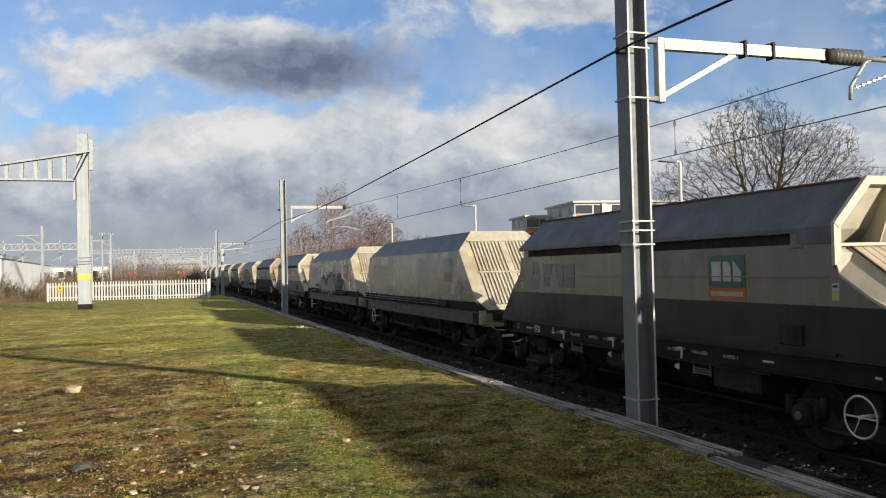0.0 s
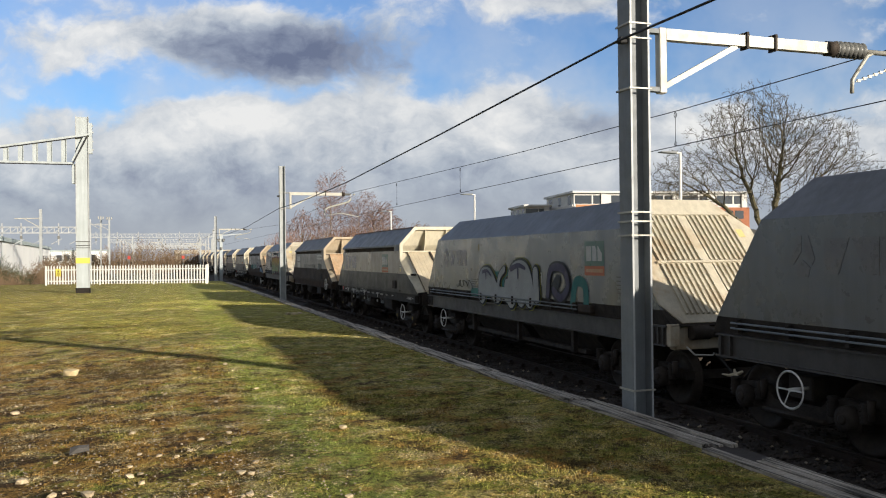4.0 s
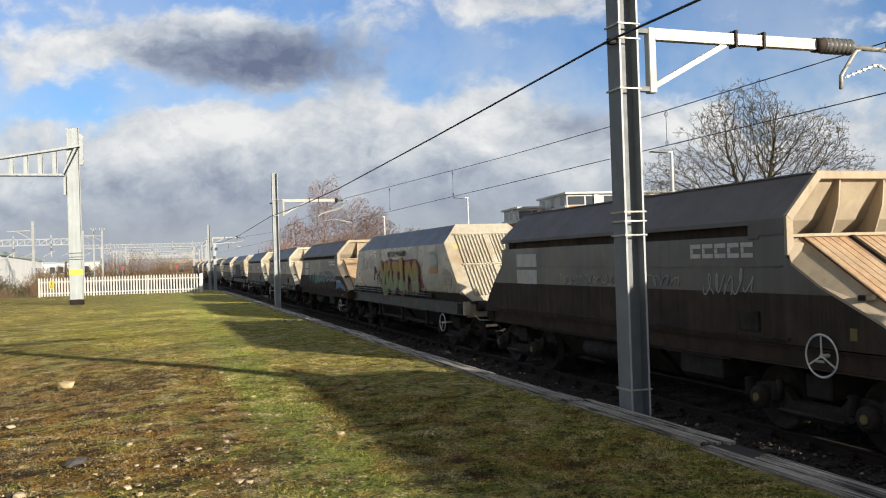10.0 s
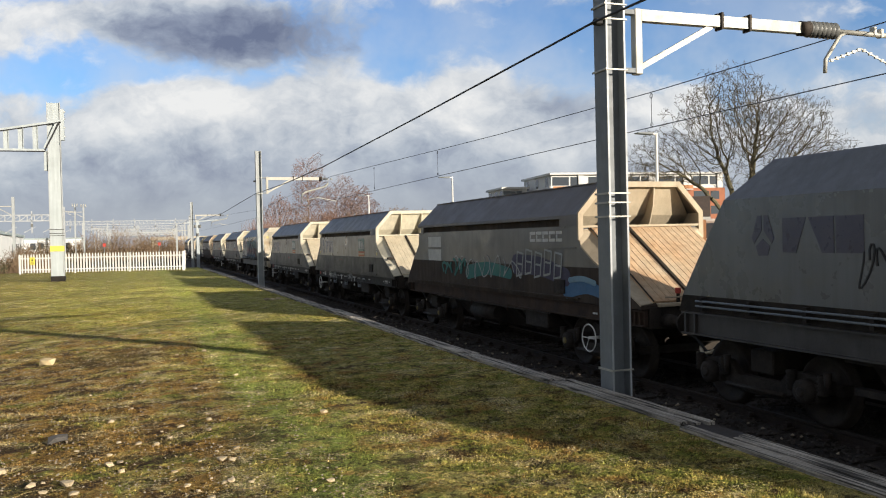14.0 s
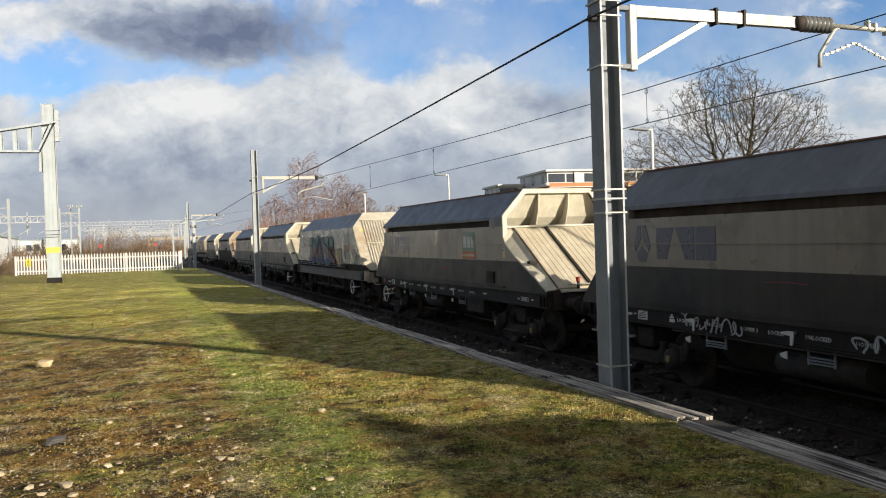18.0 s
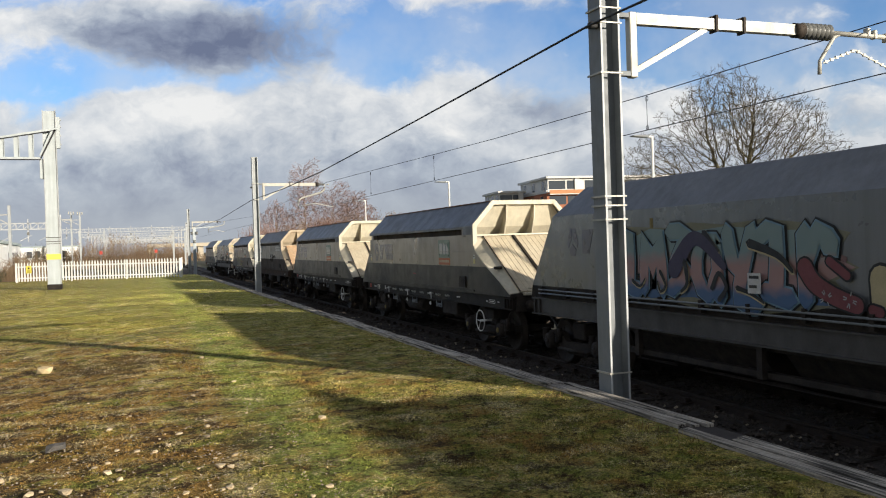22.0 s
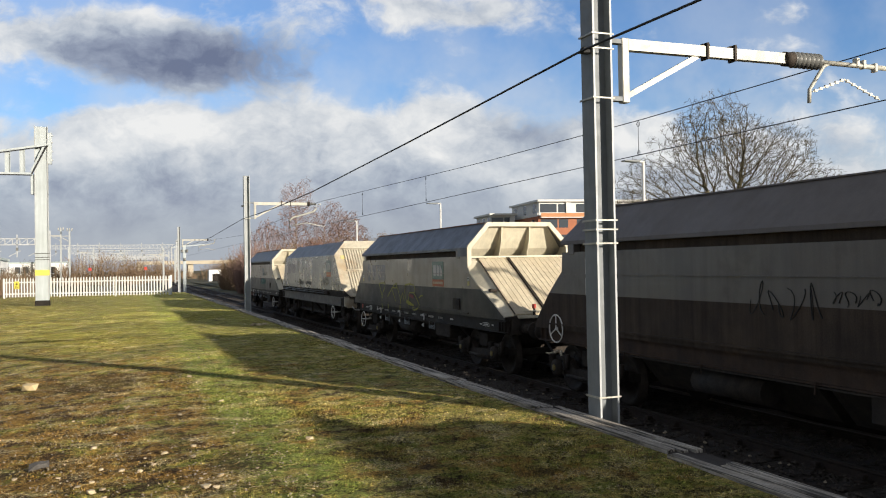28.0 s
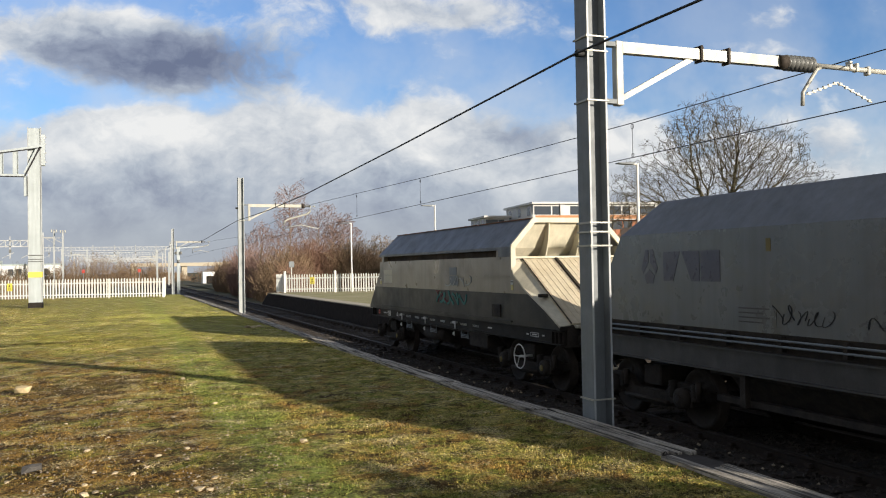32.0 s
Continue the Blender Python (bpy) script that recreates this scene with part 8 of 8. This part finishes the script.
scrawl(wagons[14], 4.2, 5.4, 1.66, 1.86, "black", 40, 6, 0.007)
scrawl(wagons[5], 7.0, 7.8, 1.75, 2.3, "black", 44, 3, 0.022)
scrawl(wagons[2], 7.3, 8.4, 1.55, 1.85, "black", 5, 3)
scrawl(wagons[15], 2.4, 4.4, 1.5, 1.85, "teal", 41, 5, 0.055)
scrawl(wagons[15], 2.0, 3.6, 1.95, 2.2, "white", 42, 4, 0.03)
scrawl(wagons[3], 5.0, 7.5, 1.02, 1.2, "white", 43, 4, 0.02, side=-1.27)
scrawl(wagons[7], 6.1, 7.4, 0.98, 1.22, "white", 51, 6, 0.022, side=-1.27)
scrawl(wagons[7], 3.5, 4.3, 0.96, 1.24, "white", 52, 3, 0.026, side=-1.27)
# red smears low on two sides
for k, a, b, z, w in ((8, 3.75, 3.3, 1.64, 0.05), (7, 5.6, 4.9, 1.72, 0.012), (10, 4.6, 4.3, 1.6, 0.03)):
    bm = B()
    ribbon(bm, [(a, z), ((a + b) / 2, z + 0.012), (b, z - 0.004)], w, 0.004, mi=SPRAY_AT["red"], n=3)
    tagged(part("graffiti", bm, SPRAY_LIST, wagons[k], "red paint smear"), kind="stuff")

OWN = {2: "weathered grey covered hopper wagon with silver bubble graffiti", 5: "weathered grey covered hopper wagon with a gold and green mural", 9: "weathered grey covered hopper wagon with a pale blue mural",
       4: "dark grey hopper wagon with white scrawled tags and rusty slope", 13: "cream and black hopper wagon with lime scrawled tags", 14: "weathered grey covered hopper wagon with thin black tags",
       15: "cream and black hopper wagon, last of the train, with teal tags"}
for k, words in OWN.items():
    tagged(wagons[k], words)
scrawl(wagons[15], 3.6, 4.4, 1.55, 1.85, "red", 45, 2, 0.02)

# Travel of the train, metres from its place at the start
RUN = [(0, 0.0), (3, 16.519), (6, 32.246), (9, 48.035), (12, 64.296), (15, 81.382), (18, 99.473), (21, 118.429), (24, 137.743), (27, 158.425), (30, 180.039), (32, 195.117)]


def wagon_y(k):
    return FIRST + PITCH * k + (BOX_BACK if KINDS[k] == "box" else 0.0)


def motions():
    # the clouds drift to the left, the nearer ones faster
    for sheet, a in ((clouds, 2.9), (cloud_bank, 1.4)):
        walk(sheet, [(0, pose(0, 0, 0, 0, 0, -a)), (16, pose(0, 0, 0, 0, 0, 0)), (32, pose(0, 0, 0, 0, 0, a))])
    for k, w in wagons.items():
        walk(w, [(t, pose(TRACK_X, wagon_y(k) - s, RAIL_Z)) for t, s in RUN])
    # the wheels roll with the travel
    ts, ss = [t for t, s in RUN], [s for t, s in RUN]
    turns = [(i / 15, math.degrees(np.interp(i / 15, ts, ss) / 0.44)) for i in range(481)]
    for k, w in wagons.items():
        if k < 0:
            continue
        for b in w.children:
            if b.name.startswith("bogie"):
                for o in b.children:
                    if o.name.startswith("wheelset"):
                        y = o.matrix_basis.translation.y
                        walk(o, [(t, pose(0, y, 0.44, a % 360)) for t, a in turns])





# ---- turf, stones and small growth ----
def blades(name, label, n, x0, x1, y_near, y_far, h0, h1, w, seed, mat, keep):
    """Short grass: one thin leaf each, thinning with distance. keep(x, y): the chance that one grows there."""
    rs = np.random.RandomState(seed)
    f = rs.rand(n)
    y = y_near * (y_far / y_near) ** f
    x = x0 + (x1 - x0) * rs.rand(n)
    ok = rs.rand(n) < keep(x, y)
    x, y = x[ok], y[ok]
    n = len(x)
    grow = (y / y_near) ** 0.42
    h = (h0 + (h1 - h0) * rs.rand(n) ** 2) * (0.9 + 0.1 * grow)
    ww = w * (0.6 + 0.8 * rs.rand(n)) * grow
    a = rs.rand(n) * 2 * np.pi
    lean = 0.9 * rs.rand(n)
    b = rs.rand(n) * 2 * np.pi
    v = np.zeros((n, 3, 3), np.float32)
    cx, cy = np.cos(a) * ww / 2, np.sin(a) * ww / 2
    v[:, 0] = np.stack([x - cx, y - cy, np.full(n, -0.012)], 1)
    v[:, 1] = np.stack([x + cx, y + cy, np.full(n, -0.012)], 1)
    v[:, 2] = np.stack([x + np.cos(b) * lean * h, y + np.sin(b) * lean * h, h], 1)
    v[:, :, 2] += sink(x, y)[:, None]
    me = bpy.data.meshes.new(name)
    me.vertices.add(n * 3)
    me.vertices.foreach_set("co", v.ravel())
    me.loops.add(n * 3)
    me.loops.foreach_set("vertex_index", np.arange(n * 3, dtype=np.int32))
    me.polygons.add(n)
    me.polygons.foreach_set("loop_start", np.arange(0, n * 3, 3, dtype=np.int32))
    me.update(calc_edges=True)
    me.materials.append(mat)
    return tagged(new(name, me), label, "grass", kind="stuff")


def blade_material(name, stops):
    m = bpy.data.materials.new(name)
    m.use_nodes = True
    N, L = m.node_tree.nodes, m.node_tree.links
    b = N["Principled BSDF"]
    b.inputs["Roughness"].default_value, b.inputs["Specular IOR Level"].default_value = 0.8, 0.2
    g = N.new("ShaderNodeNewGeometry")
    r = N.new("ShaderNodeValToRGB")
    e = r.color_ramp.elements
    while len(e) < len(stops):
        e.new(0.5)
    for i, (p, c) in enumerate(stops):
        e[i].position, e[i].color = p, (*c, 1)
    L.new(g.outputs["Random Per Island"], r.inputs[0])
    L.new(r.outputs[0], b.inputs["Base Color"])
    return m


M["blade"] = turf_material("short_mossy_grass", True)
M["tuft"] = turf_material("moss_tufts", True, 0.62)
M["straw"] = blade_material("dry_moss_and_straw", [(0.0, (0.08, 0.05, 0.02)), (0.45, (0.24, 0.155, 0.05)), (0.85, (0.36, 0.25, 0.09)), (1.0, (0.52, 0.43, 0.23))])


def patchy(x, y, sc, seed):
    s = np.sin(x * sc + seed) * np.cos(y * sc * 0.8 + 1.7 * seed) + 0.6 * np.sin(x * sc * 2.3 - y * sc * 1.7 + seed) + 0.4 * np.sin(x * sc * 5.1 + y * sc * 4.3)
    return np.clip(0.5 + 0.45 * s, 0, 1)


def on_green(x, y):
    return np.clip(0.40 + 0.40 / (1 + np.exp(-(x + 0.3) * 2.2)) + 0.35 * patchy(x, y, 1.1, 0.4) + 0.2 * (y > 16), 0, 1) * (0.65 + 0.35 * patchy(x, y, 3.7, 2.0)) * np.clip((50 - y) / 26, 0, 1)


def on_brown(x, y):
    return np.clip(0.75 - on_green(x, y), 0.08, 1) * (0.6 + 0.4 * patchy(x, y, 2.9, 5.0))


blades("grass_blades", "short winter grass, moss and straw", 1000000, -9, 4.3, 4.2, 50, 0.004, 0.021, 0.0055, 3, M["blade"], on_green)
blades("dry_grass", "thin straw lying over moss and bare earth", 60000, -8, 4.2, 4.2, 26, 0.004, 0.016, 0.006, 5, M["straw"], on_brown)


def straws(name, label, n, seed):
    """Long dry stems lying across the turf."""
    rs = random.Random(seed)
    verts, faces = [], []
    for i in range(n):
        y = 4.5 * (20 / 4.5) ** rs.random()
        x = rs.uniform(-0.5, 0.42) * y + 0.3
        if x > 4.1:
            continue
        a, ln, w = rs.uniform(-1.2, 1.4), 0.02 + 0.15 * rs.random() ** 3.0, rs.uniform(0.0006, 0.0011) * (1 + y / 14)
        dx, dy = math.cos(a) * ln, math.sin(a) * ln
        z0, z1 = rs.uniform(0.012, 0.026) + sink(x, y), rs.uniform(0.012, 0.035) + sink(x, y)
        k = len(verts)
        bend = rs.uniform(-0.12, 0.12)
        mid = (x + dx / 2 - dy * bend, y + dy / 2 + dx * bend, (z0 + z1) / 2 + 0.006)
        for p in ((x, y, z0), mid, (x + dx, y + dy, z1)):
            verts += [(p[0], p[1], p[2] - w), (p[0], p[1], p[2] + w), (p[0], p[1] + 1.5 * w, p[2])]
        for s in (0, 3):
            for q in range(3):
                r = (q + 1) % 3
                faces.append((k + s + q, k + s + r, k + s + 3 + r, k + s + 3 + q))
    return tagged(mesh_of(name, verts, faces, M["straw"], None), label, "straw", kind="stuff")


straws("loose_straw", "dry straw stems lying on the turf", 2400, 19)
blades("edge_weeds", "taller dry grass along the timber edging", 2200, 4.05, 4.36, 4.5, 55, 0.02, 0.075, 0.008, 7, M["straw"], lambda x, y: patchy(x, y, 1.9, 3.0) * 0.8)


def stone_mesh(seed):
    rng = random.Random(seed)
    bm = B()
    bmesh.ops.create_icosphere(bm, subdivisions=1, radius=1.0)
    for v in bm.verts:
        v.co *= 1 + 0.45 * noise.noise(v.co * 1.3 + Vector((seed * 3.1, 0, 0))) + rng.uniform(-0.26, 0.26)
        v.co.z = max(-0.4, min(v.co.z * 0.62, 0.45))
    me = bpy.data.meshes.new("stone")
    bm.to_mesh(me)
    bm.free()
    return me


M["stone"] = material("pale_flint", (0.64, 0.53, 0.36), 0.85, second=(0.42, 0.31, 0.18), scale=14, grain=0.2, rand=0.3)
M["stone_warm"] = material("yellow_sandstone", (0.66, 0.53, 0.31), 0.9, second=(0.52, 0.40, 0.22), scale=9, grain=0.2)
M["stone_dark"] = material("dark_clinker", (0.07, 0.065, 0.06), 0.9, second=(0.12, 0.11, 0.10), scale=9, grain=0.25)
shapes = [stone_mesh(i) for i in range(7)]
for me in shapes:
    me.materials.append(M["stone"])
rng = random.Random(77)


def stone(x, y, r, me, label="pale stone lying in the grass", turn=None):
    ob = tagged(new("stone", me), label, "stone", "stones in the grass")
    ob.matrix_basis = Matrix.Translation((x, y, sink(x, y) + 0.008 + r * 0.3)) @ Matrix.Rotation(rng.uniform(0, 6.3), 4, "Z") @ Matrix.Diagonal((r * rng.uniform(0.8, 1.4), r * rng.uniform(0.7, 1.1), r * rng.uniform(0.7, 1.1), 1))
    return ob


big = stone_mesh(31)
big.materials.append(M["stone_warm"])
stone(-1.31, 14.0, 0.145, big, "large yellow sandstone lump in the grass")
clinker = stone_mesh(32)
clinker.materials.append(M["stone_dark"])
stone(-0.70, 8.33, 0.09, clinker, "dark lump of clinker in the grass")
stone(1.70, 8.28, 0.045, shapes[0])
for x, y, r in ((0.59, 6.86, 0.04), (0.66, 6.80, 0.035), (0.30, 6.25, 0.03), (0.55, 6.2, 0.025), (-0.52, 6.75, 0.045), (-1.05, 7.4, 0.05), (-0.15, 6.9, 0.035), (-0.25, 7.5, 0.03), (1.25, 5.9, 0.03)):
    stone(x, y, r, shapes[rng.randint(0, 6)])
for i in range(210):
    y = 4.9 * (17 / 4.9) ** (rng.random() ** 1.3)
    x = rng.uniform(-0.52, 0.16) * y + rng.uniform(-0.3, 0.5)
    if x > 1.6:
        continue
    stone(x, y, 0.014 + 0.028 * rng.random() ** 2.2, shapes[rng.randint(0, 6)], "small pale stone in thin turf")
# loose gravel in the turf and on the ballast, too fine to pick apart
def gravel(name, label, n, x0, x1, y0, y1, z, r0, r1, mat, seed, power=1.0, tall=1.0):
    rs = random.Random(seed)
    verts, faces = [], []
    for i in range(n):
        y = y0 + (y1 - y0) * rs.random() ** power
        x = rs.uniform(x0, x1)
        r = rs.uniform(r0, r1)
        a = rs.uniform(0, 6.3)
        b = len(verts)
        ca, sa = math.cos(a) * r, math.sin(a) * r
        k = rs.uniform(0.6, 1.0)
        zz = z + r * 0.15 + (sink(x, y) if z > 0 else 0.0)
        verts += [(x + ca, y + sa, zz), (x - sa * k, y + ca * k, zz), (x - ca, y - sa, zz), (x + sa * k, y - ca * k, zz), (x + ca * 0.3, y + sa * 0.2, zz + r * tall * rs.uniform(0.5, 0.9)), (x - ca * 0.3, y - sa * 0.3, zz - r * 0.6)]
        for t in ((0, 1, 4), (1, 2, 4), (2, 3, 4), (3, 0, 4), (1, 0, 5), (2, 1, 5), (3, 2, 5), (0, 3, 5)):
            faces.append(tuple(b + q for q in t))
    ob = mesh_of(name, verts, faces, mat, None)
    return tagged(ob, label, "gravel", kind="stuff")


M["grit"] = material("pale_grit", (0.42, 0.36, 0.27), 0.9, second=(0.28, 0.22, 0.15), scale=20, grain=0.2, island=True)
gravel("turf_gravel", "small pale gravel in the bare turf", 9000, -6.5, 1.4, 4.6, 19, 0.012, 0.004, 0.013, M["grit"], 3, 1.4)
gravel("moss_tufts", "small tufts of moss and grass over the turf", 52000, -6.5, 4.2, 4.6, 27, 0.004, 0.007, 0.019, M["tuft"], 13, 1.7, 0.45)
gravel("ballast_stones", "dark oily ballast stones beside the rails", 20000, 4.7, 9.6, 1, 45, -0.865, 0.018, 0.045, M["ballast"], 5, 1.5)
def weedy_bank():
    """A low bank of pale stones and weeds behind the far edging."""
    rs = random.Random(61)

    def height(x, y):
        return (-0.06 - 0.75 * max(0.0, (x - 4.66) / 1.25) ** 1.4 + 0.05 * noise.noise((x * 2, y * 0.9, 1.0))) - 0.5 * max(0.0, (24 - y) / 8)
    verts, faces, bits, tris = [], [], [], []
    n = 90
    for j in range(n + 1):
        for i in range(8):
            x, y = 4.63 + i * 0.2, 17 + 41 * j / n
            verts.append((x, y, height(x, y)))
    for j in range(n):
        for i in range(7):
            a = j * 8 + i
            faces.append((a, a + 1, a + 9, a + 8))
    tagged(mesh_of("trackside_bank", verts, faces, M["bank"], None), "pale stony bank with weeds behind the timber edging", "bank", kind="structure")
    for k in range(2600):
        x, y = 4.66 + 1.1 * rs.random() ** 1.6, rs.uniform(19, 56)
        z, r, a, b = height(x, y), rs.uniform(0.02, 0.055), rs.uniform(0, 6.3), len(bits)
        ca, sa = math.cos(a) * r, math.sin(a) * r
        bits += [(x + ca, y + sa, z), (x - sa, y + ca, z), (x - ca, y - sa, z), (x + sa, y - ca, z), (x, y, z + r * rs.uniform(0.5, 0.9))]
        tris += [(b, b + 1, b + 4), (b + 1, b + 2, b + 4), (b + 2, b + 3, b + 4), (b + 3, b, b + 4)]
    tagged(mesh_of("pale_ballast", bits, tris, M["grit"], None), "loose pale stones on the bank", "gravel", kind="stuff")


M["bank"] = material("stony_weedy_earth", (0.20, 0.18, 0.11), 0.95, second=(0.12, 0.125, 0.05), scale=1.5, grain=0.4, grain_scale=18, bump=0.8)
weedy_bank()
gravel("loose_ballast", "scattered pale stones on dark ballast", 260, 4.8, 7.6, 3, 30, -0.82, 0.02, 0.04, M["grit"], 8, 1.4)

# sleepers by the near track
bm = B()
box(bm, -1.3, 1.3, -0.125, 0.125, -0.12, 0.02, bevel=0.012)
first = part("sleeper", bm, M["sleeper"], track)
first.matrix_basis = pose(TRACK_X, -8, RAIL_Z - 0.165)
for i in range(1, 160):
    ob = new("sleeper", first.data)
    ob.parent = track
    ob.matrix_basis = pose(TRACK_X + rng.uniform(-0.02, 0.02), -8 + 0.7 * i, RAIL_Z - 0.165, 0, 0, rng.uniform(-1, 1))
bm = B()
for s in (-1, 1):
    box(bm, s * 0.752 - 0.2, s * 0.752 + 0.2, -0.09, 0.09, 0.02, 0.05, bevel=0.008)
    box(bm, s * 0.752 - 0.13, s * 0.752 - 0.045, -0.05, 0.05, 0.05, 0.11, bevel=0.01)
    box(bm, s * 0.752 + 0.045, s * 0.752 + 0.13, -0.05, 0.05, 0.05, 0.11, bevel=0.01)
chair = part("rail_chair", bm, M["rail"], track)
chair.matrix_basis = pose(TRACK_X, -8, RAIL_Z - 0.165)
for i in range(1, 80):
    ob = new("rail_chair", chair.data)
    ob.parent = track
    ob.matrix_basis = pose(TRACK_X, -8 + 0.7 * i, RAIL_Z - 0.165)

# broken concrete at the edge
for i, (x, y) in enumerate(((3.75, 25.3), (3.95, 25.5), (3.6, 25.4))):
    ob = stone(x, y, 0.09, shapes[i], "broken concrete lump by the timber edging")

motions()
